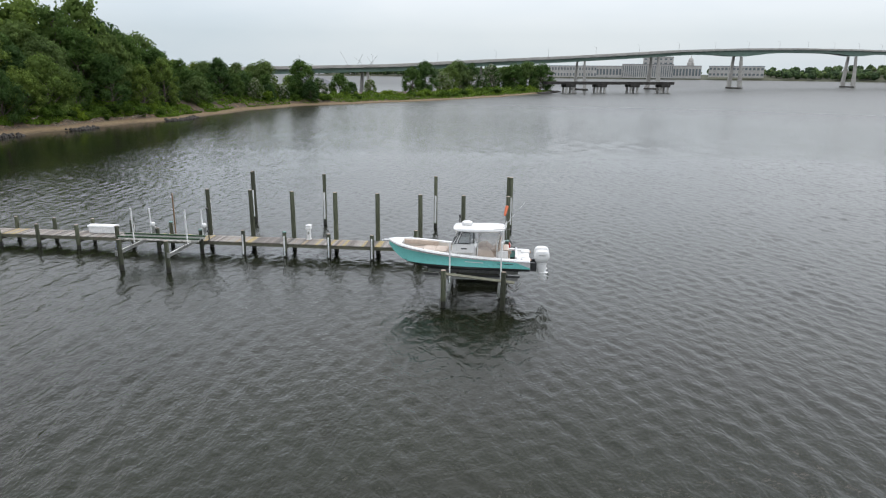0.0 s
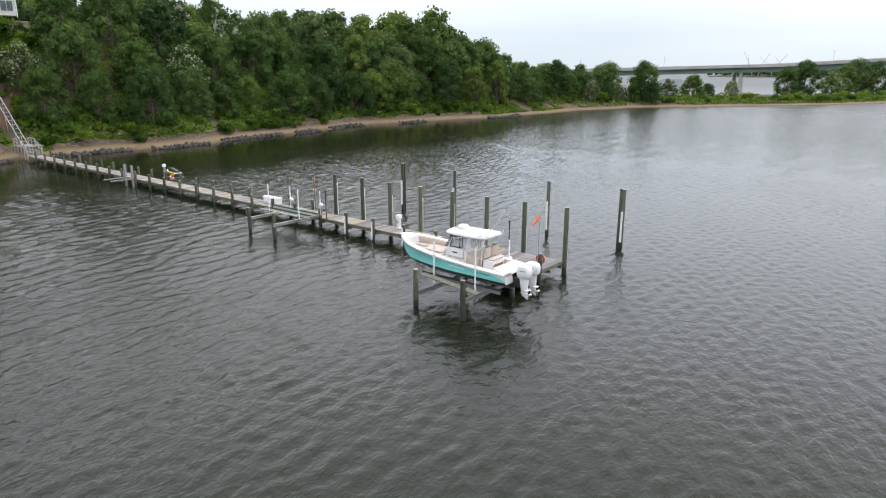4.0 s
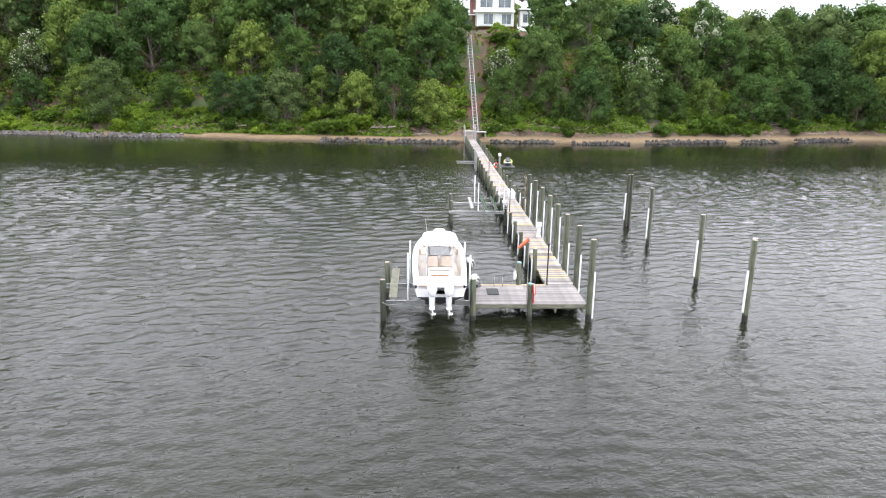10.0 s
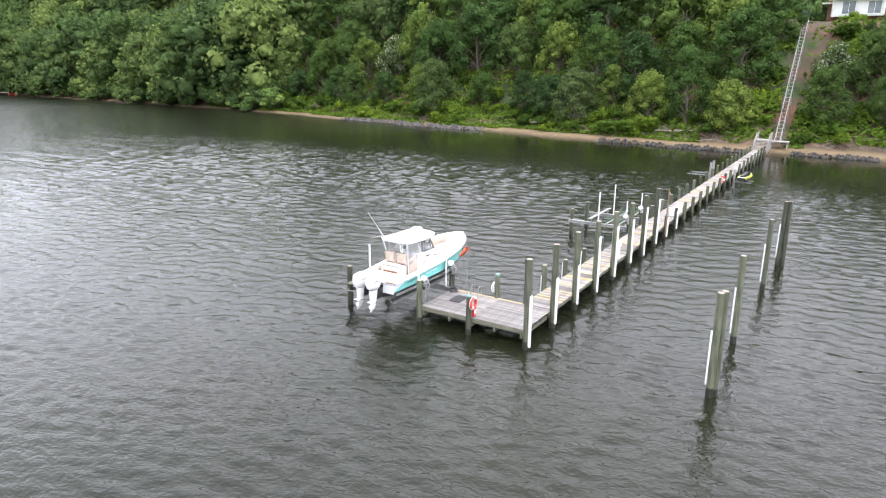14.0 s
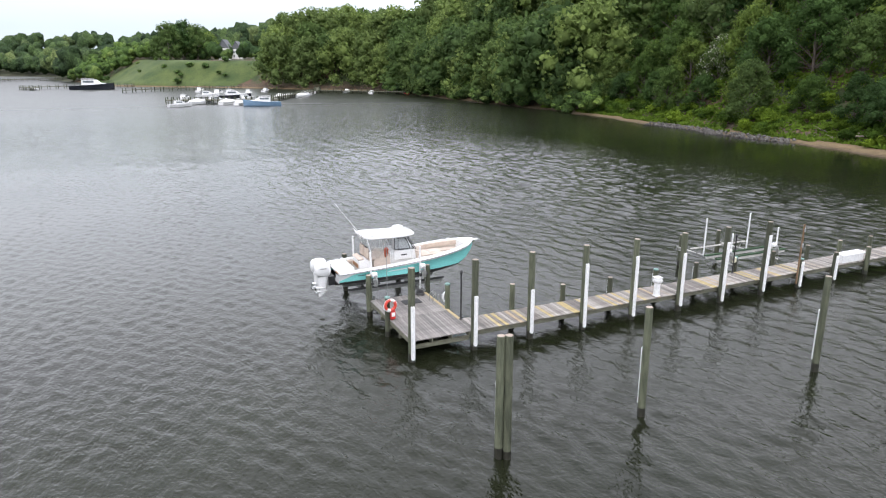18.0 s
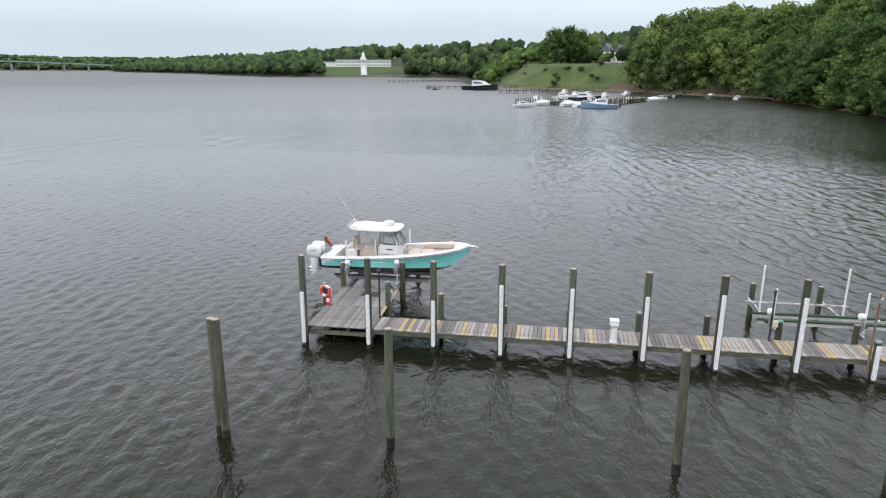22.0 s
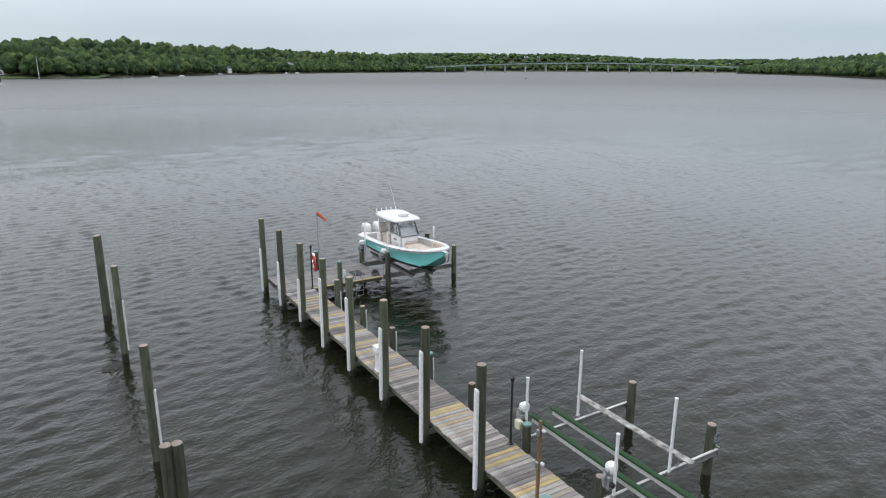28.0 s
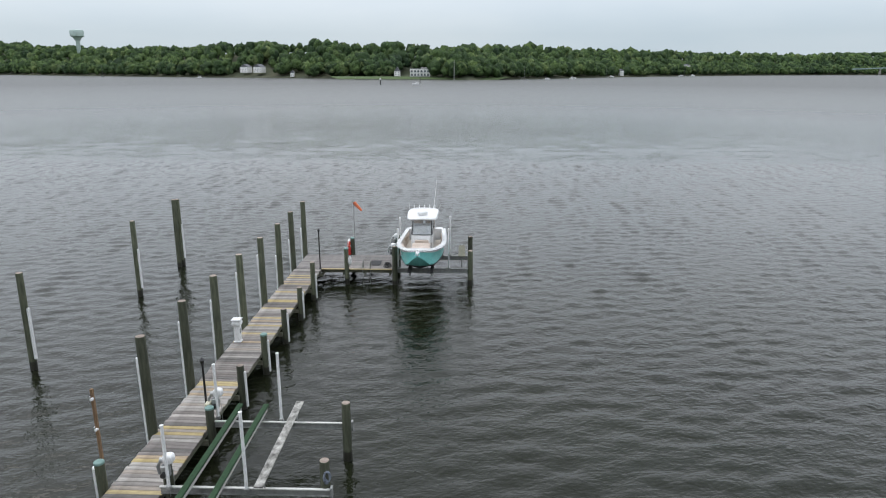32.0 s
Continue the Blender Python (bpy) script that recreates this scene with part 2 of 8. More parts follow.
def water_material():
    mt, nt, b = material("river_water", 0.055)
    b.inputs["IOR"].default_value = 1.33
    g0 = grain(nt, 0.045, (1, 1.5, 1), 3)
    c = ramp(nt, [(0.3, (0.0085, 0.0105, 0.0052)), (0.7, (0.0135, 0.0158, 0.0080))])
    nt.links.new(g0, c.inputs[0])
    nt.links.new(c.outputs[0], b.inputs["Base Color"])
    tc = nt.nodes.new("ShaderNodeTexCoord")
    mp = nt.nodes.new("ShaderNodeMapping")
    mp.vector_type = "TEXTURE"
    mp.inputs["Rotation"].default_value = (0, 0, radians(10))
    mp.inputs["Scale"].default_value = (1.3, 0.8, 1)
    nt.links.new(tc.outputs["Object"], mp.inputs["Vector"])
    big = node(nt, "ShaderNodeTexNoise", Scale=2.1, Detail=2.0, Roughness=0.55, Distortion=0.3)
    small = node(nt, "ShaderNodeTexNoise", Scale=6.5, Detail=2.5, Roughness=0.6, Distortion=0.2)
    calm = node(nt, "ShaderNodeTexNoise", Scale=0.035, Detail=2.0)
    for n in (big, small):
        nt.links.new(mp.outputs["Vector"], n.inputs["Vector"])
    nt.links.new(tc.outputs["Object"], calm.inputs["Vector"])
    # wind patches, the open middle of the river and the lee under the bank
    gust = ramp(nt, [(0.35, (0.65,) * 3), (0.65, (1.0,) * 3)])
    nt.links.new(calm.outputs["Fac"], gust.inputs[0])
    far = nt.nodes.new("ShaderNodeVectorMath")
    far.operation = "LENGTH"
    nt.links.new(tc.outputs["Object"], far.inputs[0])
    reach = node(nt, "ShaderNodeMapRange")
    for k, v in (("From Min", 60), ("From Max", 220), ("To Min", 1.0), ("To Max", 0.3)):
        reach.inputs[k].default_value = v
    nt.links.new(far.outputs["Value"], reach.inputs["Value"])
    sep = nt.nodes.new("ShaderNodeSeparateXYZ")
    nt.links.new(tc.outputs["Object"], sep.inputs[0])
    lee = node(nt, "ShaderNodeMapRange")
    for k, v in (("From Min", 50), ("From Max", 70), ("To Min", 1.0), ("To Max", 0.16)):
        lee.inputs[k].default_value = v
    nt.links.new(sep.outputs["Y"], lee.inputs["Value"])
    west = node(nt, "ShaderNodeMapRange")
    for k, v in (("From Min", -45), ("From Max", -100), ("To Min", 0.0), ("To Max", 1.0)):
        west.inputs[k].default_value = v
    nt.links.new(sep.outputs["X"], west.inputs["Value"])
    sheltered = nt.nodes.new("ShaderNodeMath")
    sheltered.operation = "MAXIMUM"
    nt.links.new(lee.outputs["Result"], sheltered.inputs[0])
    nt.links.new(west.outputs["Result"], sheltered.inputs[1])
    m1, m2 = nt.nodes.new("ShaderNodeMath"), nt.nodes.new("ShaderNodeMath")
    m1.operation = m2.operation = "MULTIPLY"
    nt.links.new(gust.outputs[0], m1.inputs[0])
    nt.links.new(reach.outputs["Result"], m1.inputs[1])
    nt.links.new(m1.outputs[0], m2.inputs[0])
    nt.links.new(sheltered.outputs[0], m2.inputs[1])
    b1 = node(nt, "ShaderNodeBump", Distance=0.062)
    b2 = node(nt, "ShaderNodeBump", Distance=0.022)
    nt.links.new(big.outputs["Fac"], b1.inputs["Height"])
    nt.links.new(small.outputs["Fac"], b2.inputs["Height"])
    for n in (b1, b2):
        nt.links.new(m2.outputs[0], n.inputs["Strength"])
    nt.links.new(b1.outputs["Normal"], b2.inputs["Normal"])
    # long low swell that still shows far out
    swell = node(nt, "ShaderNodeTexNoise", Scale=0.7, Detail=3.0, Roughness=0.6, Distortion=0.2)
    nt.links.new(mp.outputs["Vector"], swell.inputs["Vector"])
    out = node(nt, "ShaderNodeMapRange")
    for k, v in (("From Min", 35), ("From Max", 130), ("To Min", 0.0), ("To Max", 0.8)):
        out.inputs[k].default_value = v
    nt.links.new(far.outputs["Value"], out.inputs["Value"])
    m3 = nt.nodes.new("ShaderNodeMath")
    m3.operation = "MULTIPLY"
    nt.links.new(out.outputs["Result"], m3.inputs[0])
    nt.links.new(sheltered.outputs[0], m3.inputs[1])
    b3 = node(nt, "ShaderNodeBump", Distance=0.20)
    nt.links.new(swell.outputs["Fac"], b3.inputs["Height"])
    nt.links.new(m3.outputs[0], b3.inputs["Strength"])
    nt.links.new(b2.outputs["Normal"], b3.inputs["Normal"])
    nt.links.new(b3.outputs["Normal"], b.inputs["Normal"])
    # beyond the ripples that can be told apart their slopes act as gloss
    km = nt.nodes.new("ShaderNodeMath")
    km.operation = "MULTIPLY"
    km.inputs[1].default_value = 0.001
    nt.links.new(far.outputs["Value"], km.inputs[0])
    gloss = ramp(nt, [(0.06, (0.03,) * 3), (0.2, (0.27,) * 3), (0.6, (0.40,) * 3)])
    nt.links.new(km.outputs[0], gloss.inputs[0])
    nt.links.new(gloss.outputs[0], b.inputs["Roughness"])
    return mt


M["water"] = water_material()

# ---- water ----
def water_mesh(x0, x1, y0, y1, n, m):
    """River surface: a rippled sheet round the dock, level with the wide flat river about it."""
    r = np.random.RandomState(5)
    s = np.cumsum(np.geomspace((x1 - x0) / n, 3.2, 64))
    ax = np.concatenate([x0 - s[::-1], np.linspace(x0, x1, n), x1 + s])
    ay = np.concatenate([y0 - s[::-1], np.linspace(y0, y1, m)])
    n, m = len(ax), len(ay)
    gx, gy = np.meshgrid(ax, ay, indexing="ij")
    cell = np.maximum(np.gradient(ax)[:, None], np.gradient(ay)[None, :])
    x0, x1, y0 = ax[0], ax[-1], ay[0]
    z = np.zeros_like(gx)
    for _ in range(54):
        lam = math.exp(r.uniform(math.log(0.58), math.log(1.25)))
        a = radians(98 + r.normal() * 42)
        k = 2 * math.pi / lam
        z += 0.0107 * lam ** 0.85 * np.sin(k * (gx * math.cos(a) + gy * math.sin(a)) + r.uniform(0, 6.28)) * 0.42 * np.clip(lam / cell - 1.6, 0, 1)
    # the open river is rougher than the water sheltered by the dock and its lifts
    z *= 1.2 - 0.55 * np.exp(-(((gx + 5) / 13) ** 2 + ((gy - 20) / 19) ** 2) ** 2)
    # longer wind waves in the open reach between the dock and the bank
    gust = np.exp(-((gy - 32) / 24) ** 2) * np.clip((gx + 150) / 60, 0, 1) * np.clip((40 - gx) / 50, 0.25, 1)
    for _ in range(18):
        lam = r.uniform(0.8, 1.9)
        a = radians(99 + r.normal() * 17)
        z += gust * (1 - 0.6 * np.exp(-((gx + 4) / 10) ** 2)) * 0.0072 * lam * np.sin(2 * math.pi / lam * (gx * math.cos(a) + gy * math.sin(a)) + r.uniform(0, 6.28))
    # the same wind waves far out, where only the longer ones can be told apart
    out = np.clip((cell - 0.3) / 0.5, 0, 1)
    for _ in range(26):
        lam = math.exp(r.uniform(math.log(1.5), math.log(7.5)))
        a = radians(98 + r.normal() * 26)
        z += out * 0.0021 * lam ** 0.9 * np.clip(lam / cell - 1.6, 0, 1) * np.sin(2 * math.pi / lam * (gx * math.cos(a) + gy * math.sin(a)) + r.uniform(0, 6.28))
    z *= np.clip(np.minimum(np.minimum(gx - x0, x1 - gx), gy - y0) / 60, 0, 1) * np.clip((y1 - gy) / 14, 0, 1) * np.maximum(np.clip((70 - gy) / 22, 0.14, 1), np.clip((-45 - gx) / 50, 0, 1))
    v = np.stack([gx, gy, z], -1).reshape(-1, 3)
    i, j = np.meshgrid(np.arange(n - 1), np.arange(m - 1), indexing="ij")
    q = (i * m + j).reshape(-1, 1)
    f = (q + np.array([[0, m, m + 1, 1]])).tolist()
    B, base = 4800, n * m
    v = v.tolist() + [[-B, -B, 0], [B, -B, 0], [B, B, 0], [-B, B, 0]]
    c = [0, (n - 1) * m, n * m - 1, m - 1]
    rim = [[i * m for i in range(n)], [(n - 1) * m + j for j in range(m)], [i * m + m - 1 for i in range(n - 1, -1, -1)], list(range(m - 1, -1, -1))]
    for s in range(4):
        f.append([base + s, base + (s + 1) % 4] + rim[s][::-1])
    me = bpy.data.meshes.new("water")
    me.from_pydata(v, [], f)
    me.polygons.foreach_set("use_smooth", [True] * len(me.polygons))
    me.materials.append(M["water"])
    return me


tagged(new("water", water_mesh(-66, 56, -48, 72, 430, 424)), "dark grey-green river water with small wind ripples", "water", kind="structure")

# ---- the land ----
SHORE = [(-620, -58), (-560, -45), (-500, -35), (-441, -18), (-386, 43), (-298, 106), (-263, 105), (-194, 102), (-135, 101), (-90, 94), (-54, 90), (-37, 88), (-24, 85), (-4, 85), (26, 84), (48, 88), (77, 92), (86, 89), (120, 82), (148, 82), (182, 75), (218, 49), (246, 29), (290, 7), (330, -8), (368, -24), (384, -27)]
PLATEAU = [(-620, 20), (-500, 16.5), (-430, 15.5), (-386, 15.5), (-330, 17), (-298, 25), (-250, 26.5), (-200, 26), (-150, 25.5), (-100, 25), (-30, 23.5), (-8, 22), (4, 20.9), (20, 20.9), (40, 18.5), (88, 14.5), (112, 13.5), (143, 11), (170, 7.5), (200, 3.5), (230, 2), (384, 1.4)]
DEPTH = [(-620, 400), (110, 420), (170, 360), (232, 300), (276, 95), (384, 60)]


def shore_y(x):
    return float(np.interp(x, *zip(*SHORE))) + 0.8 * math.sin(x * 0.21) + 0.4 * math.sin(x * 0.57 + 1)


def ground_z(x, d):
    """Height of the land d metres in from the waterline."""
    if d <= 0:
        return 0.28 * d
    top = float(np.interp(x, *zip(*PLATEAU)))
    lip = min(max((d - 4.6 - noise.noise((x * 0.2, 5.0, 0))) / 1.3, 0), 1)
    beach = 0.9 * min(d / 5.0, 1) ** 0.8 + 1.2 * lip * min(top / 8, 1)
    s = min(max((d - 6.0) / 27.0, 0), 1)
    s = s * s * (3 - 2 * s) * 0.5 + s * 0.5
    z = beach + max(top - 2.1, 0) * s + 0.02 * max(d - 50, 0) * (top > 6)
    if x > 90:
        far = min(max((d - 110) / 150, 0), 1)
        z += 17 * far * min((x - 90) / 60, 1)
    z += (0.5 * noise.noise((x * 0.12, d * 0.12, 0)) + 0.15 * noise.noise((x * 0.6, d * 0.6, 3))) * min(max(d - 3, 0) / 6, 1)
    back = float(np.interp(x, *zip(*DEPTH)))
    if d > back - 12 and x > 100:
        z = z + (-1.0 - z) * (d - back + 12) / 12
    return z


def land_at(x, y):
    return ground_z(x, y - shore_y(x))


def ground_material():
    mt, nt, b = material("bank_ground", 0.95)
    geo = nt.nodes.new("ShaderNodeNewGeometry")
    sep = nt.nodes.new("ShaderNodeSeparateXYZ")
    nt.links.new(geo.outputs["Position"], sep.inputs[0])
    g1, g2, g3 = grain(nt, 0.12), grain(nt, 1.2), grain(nt, 9.0)
    wob = node(nt, "ShaderNodeMath")
    wob.operation = "MULTIPLY_ADD"
    nt.links.new(g2, wob.inputs[0])
    wob.inputs[1].default_value = 1.3
    nt.links.new(sep.outputs["Z"], wob.inputs[2])
    sand = ramp(nt, [(0.3, (0.135, 0.098, 0.050)), (0.7, (0.25, 0.180, 0.096))])
    nt.links.new(g2, sand.inputs[0])
    earth = ramp(nt, [(0.34, (0.03, 0.045, 0.016)), (0.46, (0.05, 0.075, 0.024)), (0.54, (0.085, 0.062, 0.04)), (0.70, (0.17, 0.085, 0.05))])
    soil = ramp(nt, [(0.35, (0.05, 0.04, 0.026)), (0.55, (0.105, 0.078, 0.05)), (0.7, (0.22, 0.11, 0.06))])
    nt.links.new(g2, soil.inputs[0])
    hill = node(nt, "ShaderNodeMapRange")
    for k, v in (("From Min", 2.6), ("From Max", 4.2)):
        hill.inputs[k].default_value = v
    nt.links.new(wob.outputs[0], hill.inputs["Value"])
    nt.links.new(g1, earth.inputs[0])
    step = node(nt, "ShaderNodeMapRange")
    for k, v in (("From Min", 1.15), ("From Max", 1.55)):
        step.inputs[k].default_value = v
    nt.links.new(wob.outputs[0], step.inputs["Value"])
    bank = mix(nt, "MIX", soil.outputs[0], earth.outputs[0], hill.outputs["Result"])
    col = mix(nt, "MIX", sand.outputs[0], bank, step.outputs["Result"])
    wet = node(nt, "ShaderNodeMapRange")
    for k, v in (("From Min", 0.05), ("From Max", 0.4), ("To Min", 0.45), ("To Max", 1.0)):
        wet.inputs[k].default_value = v
    nt.links.new(sep.outputs["Z"], wet.inputs["Value"])
    col = mix(nt, "MULTIPLY", col, wet.outputs["Result"], 1.0)
    s3 = ramp(nt, [(0.3, (0.75,) * 3), (0.7, (1.15,) * 3)])
    nt.links.new(g3, s3.inputs[0])
    col = mix(nt, "MULTIPLY", col, s3.outputs[0], 1.0)
    nt.links.new(col, b.inputs["Base Color"])
    bump(nt, b, g3, 0.6, 0.08)
    return mt


M["ground"] = ground_material()


def strip_of_land(bm, xs, ds, zf, sf):
    v, f = [], []
    for x in xs:
        for d in ds(x):
            v.append((x, sf(x) + d, zf(x, d)))
    n = len(ds(xs[0]))
    for i in range(len(xs) - 1):
        for j in range(n - 1):
            f.append((i * n + j, (i + 1) * n + j, (i + 1) * n + j + 1, i * n + j + 1))
    add_faces(bm, v, f)


bm = bmesh.new()
xs = sorted(set([float(x) for x in np.arange(-620, -300, 8)] + [float(x) for x in np.arange(-300, -100, 4)] + [float(x) for x in np.arange(-100, 130, 1.6)] + [float(x) for x in np.arange(130, 385, 4)]))
UNIT = [-9, -4, -1.5, 0, 0.8, 1.6, 2.6, 4, 5.5, 7, 9, 11, 13.5, 16, 19, 22, 25, 28, 32, 36, 40, 44, 48, 54, 62]
strip_of_land(bm, xs, lambda x: UNIT + [62 + (max(float(np.interp(x, *zip(*DEPTH))), 64) - 62) * k / 9 for k in range(1, 10)], ground_z, shore_y)
tagged(part("ground", bm, M["ground"], smooth=True), "sandy beach under a wooded earth bank along the river", "ground", kind="structure")

# ---- piles ----
T_Y = [0.0, 3.06, 6.05, 9.07, 12.08, 15.17, 18.18, 21.35]
T_X = [0.0, -0.03, -0.05, -0.03, 0.0, 0.04, 0.03, 0.0]
T_Z = [4.29, 4.28, 4.26, 4.26, 4.25, 4.24, 4.25, 4.23]
T_STRIP = [2.6, 2.62, 2.5, 3.38, 3.4, 3.2, 3.45, 3.5]
DECK = 0.88


def pile_mesh(h, r, lean=(0, 0), seed=0, cap=None):
    """A round timber pile from below the water to h, slightly tapered and out of true."""
    rng = random.Random(seed)
    bm = bmesh.new()
    seg, zs = 14, [-1.2, -0.1, 0.32 + rng.uniform(-0.05, 0.1), 0.9, h * 0.55, h - 0.03, h]
    rings = []
    for i, z in enumerate(zs):
        rr = r * (1.06 - 0.08 * z / max(h, 1)) * (0.93 if i == len(zs) - 1 else 1)
        rings.append([(lean[0] * z / h + rr * (1 + 0.03 * math.sin(3 * a + seed)) * math.cos(a), lean[1] * z / h + rr * (1 + 0.03 * math.sin(2 * a + seed)) * math.sin(a), z) for a in [2 * math.pi * k / seg for k in range(seg)]])
    n = seg
    vs = [bm.verts.new(p) for rg in rings for p in rg]
    for i in range(len(rings) - 1):
        for j in range(n):
            f = bm.faces.new([vs[i * n + j], vs[i * n + (j + 1) % n], vs[(i + 1) * n + (j + 1) % n], vs[(i + 1) * n + j]])
            f.material_index, f.smooth = (1 if i < 2 else 0), True
    f = bm.faces.new([vs[(len(rings) - 1) * n + j] for j in range(n)])
    f.material_index = 2
    me = mesh_of("pile", bm, [M["pile"], M["pile_wet"], M["pile_top"]])
    return me


def add_pile(x, y, h, r, label, group, lean=(0, 0), seed=0, strip=None, cap=None):
    root = thing("pile", label, "pile", group, (x, y, 0))
    part("timber", pile_mesh(h, r, lean, seed), None, root)
    if strip:
        ang, z0, z1, w = strip
        bm = bmesh.new()
        rings = []
        for z in (z0, z0 + 0.04, (z0 + z1) / 2, z1 - 0.04, z1):
            edge = 0.7 if z in (z0, z1) else 1.0
            off = (lean[0] * z / h, lean[1] * z / h)
            a0 = [(-w * edge, r * 0.80), (w * edge, r * 0.80), (w * edge, r + 0.035), (w * 0.6 * edge, r + 0.06), (-w * 0.6 * edge, r + 0.06), (-w * edge, r + 0.035)]
            c, s = math.cos(ang), math.sin(ang)
            rings.append([(off[0] + c * b - s * a, off[1] + s * b + c * a, z) for a, b in a0])
        skin(bm, rings, None, 0, True, True)
        part("rub_strip", bm, M["pvc"], root, "white plastic rub strip")
    if cap:
        bm = bmesh.new()
        lathe(bm, [(r * 1.04, h - 0.05), (r * 1.06, h + 0.01), (r * 0.8, h + 0.035), (0.02, h + 0.05)], 14, Matrix.Translation((lean[0], lean[1], 0)))
        part("cap", bm, M[cap], root, "green-blue weathered pile cap", True)
    return root


for i, (x, y, z) in enumerate(zip(T_X, T_Y, T_Z)):
    add_pile(x, y, z, 0.152, "tall weathered timber dock pile with a white rub strip", "tall dock piles", (0.02 * math.sin(i * 2.1), 0.02 * math.cos(i)), i, (0.0, 0.12 + 0.1 * (i % 3), T_STRIP[i], 0.088))
for i, (x, y, z, r, lx, ly) in enumerate([(8.01, -0.16, 4.34, 0.14, -0.02, 0.0), (8.13, 0.09, 4.36, 0.14, -0.03, -0.02), (7.9, 5.91, 4.31, 0.138, -0.03, -0.02), (7.99, 15.18, 4.25, 0.138, -0.01, -0.06), (8.12, 21.28, 4.27, 0.14, 0.0, 0.0), (8.38, 21.30, 4.30, 0.14, -0.03, 0.0)]):
    add_pile(x, y, z, r, "tall weathered mooring pile standing in open water", "mooring piles", (lx, ly), 20 + i, (math.pi, 0.5, 2.75, 0.07) if i != 1 and i != 5 else None)
# short piles along the walkway
for i in range(26):
    y = [3.2, 6.1, 9.1, 12.1, 15.2, 18.15, 21.2, 24.35][i] if i < 8 else 24.35 + 3.02 * (i - 7)
    if y > 80:
        break
    if i == 0:
        continue
    h = 2.16 if i == 1 else 1.74 + 0.03 * math.sin(i * 1.7)
    add_pile(-1.86, y, h, 0.135, "short weathered timber pile beside the dock walkway", "short dock piles", (0.01, 0), 40 + i, (math.pi, 0.1, 1.5, 0.05) if 0 < i < 6 else None, "cap_teal" if i in (4, 6) else None)
    if i >= 7:
        add_pile(0.02, y, h + 0.03, 0.135, "short weathered timber pile beside the dock walkway", "short dock piles", (0.01, 0), 80 + i, (0.0, 0.1, 1.6, 0.09) if i < 9 else None, "cap_teal" if i == 7 else None)
add_pile(-3.05, 0.0, 1.98, 0.13, "short timber pile at the platform edge", "short dock piles", seed=121, cap="cap_teal")
add_pile(-3.2, 3.2, 2.16, 0.13, "short timber pile at the platform edge", "short dock piles", seed=122, cap="cap_teal")

# ---- dock framing ----
dock = thing("dock", "long weathered timber dock with a T-shaped end platform", "dock")


def beam(parent, name, c, s, mat="beam_wood", label=""):
    bm = bmesh.new()
    box(bm, c, s, None, 0, 0.012)
    return part(name, bm, M[mat], parent, label)


for x in (-1.60, -0.88, -0.20):
    for k in range(13):
        y0, y1 = 3.0 + k * 6.1, min(3.0 + (k + 1) * 6.1, 82.0)
        if y1 > y0:
            beam(dock, "stringer", (x, (y0 + y1) / 2, DECK - 0.16), (0.05, y1 - y0 - 0.01, 0.24))
for i in range(27):
    y = 3.15 + 3.03 * i
    if y < 81:
        beam(dock, "cross_cap", (-0.9, y, DECK - 0.36), (1.75, 0.1, 0.2))
for y in (0.14, 1.05, 2.0, 2.9):
    beam(dock, "joist", (-3.0, y, DECK - 0.16), (5.75, 0.05, 0.24))
for x in (-5.7, -4.2, -2.95, -1.7, -0.3):
    beam(dock, "cross_cap", (x, 1.5, DECK - 0.37), (0.1, 2.9, 0.2))
beam(dock, "fascia", (-3.0, 0.08, DECK - 0.13), (5.8, 0.045, 0.22))

# ---- the boat ----
M["gel"] = mottled("white_gelcoat", (0.74, 0.75, 0.75), (0.82, 0.82, 0.81), 2.0, rough=0.22, fine=25, bumpy=0.02)
M["gel_tan"] = mottled("offwhite_nonskid_deck", (0.62, 0.57, 0.50), (0.70, 0.65, 0.58), 5.0, rough=0.7, fine=120, bumpy=0.2)
M["teal"] = mottled("seafoam_teal_gelcoat", (0.22, 0.66, 0.62), (0.25, 0.73, 0.69), 1.2, rough=0.18, fine=20, bumpy=0.01)
M["bottom"] = mottled("black_bottom_paint", (0.010, 0.010, 0.011), (0.028, 0.027, 0.026), 3.0, rough=0.7)
M["cushion"] = mottled("tan_vinyl_cushion", (0.46, 0.37, 0.30), (0.57, 0.48, 0.40), 5.0, rough=0.55, fine=50, bumpy=0.15)
M["canvas"] = mottled("tan_canvas_cover", (0.50, 0.42, 0.35), (0.62, 0.53, 0.46), 3.0, rough=0.9, fine=60, bumpy=0.3)
M["teak"] = mottled("teak_trim", (0.25, 0.12, 0.055), (0.40, 0.22, 0.11), 5.0, (1, 6, 1), rough=0.6)
M["chrome"] = mottled("polished_stainless", (0.55, 0.56, 0.57), (0.68, 0.68, 0.68), 5.0, rough=0.15, metal=1.0, bumpy=0.02)
M["dark"] = mottled("dark_trim", (0.015, 0.016, 0.018), (0.035, 0.036, 0.038), 8.0, rough=0.35)


def glass_material(name, tint, rough=0.02, alpha=0.35):
    mt, nt, b = material(name, rough)
    b.inputs["Base Color"].default_value = (*tint, 1)
    b.inputs["Transmission Weight"].default_value = 0.85
    b.inputs["IOR"].default_value = 1.2
    b.inputs["Alpha"].default_value = alpha
    return mt


M["glass"] = glass_material("tinted_windshield", (0.55, 0.60, 0.62), alpha=0.4)
M["clear"] = glass_material("clear_vinyl_curtain", (0.85, 0.86, 0.86), 0.12, 0.28)

LOA = 8.15


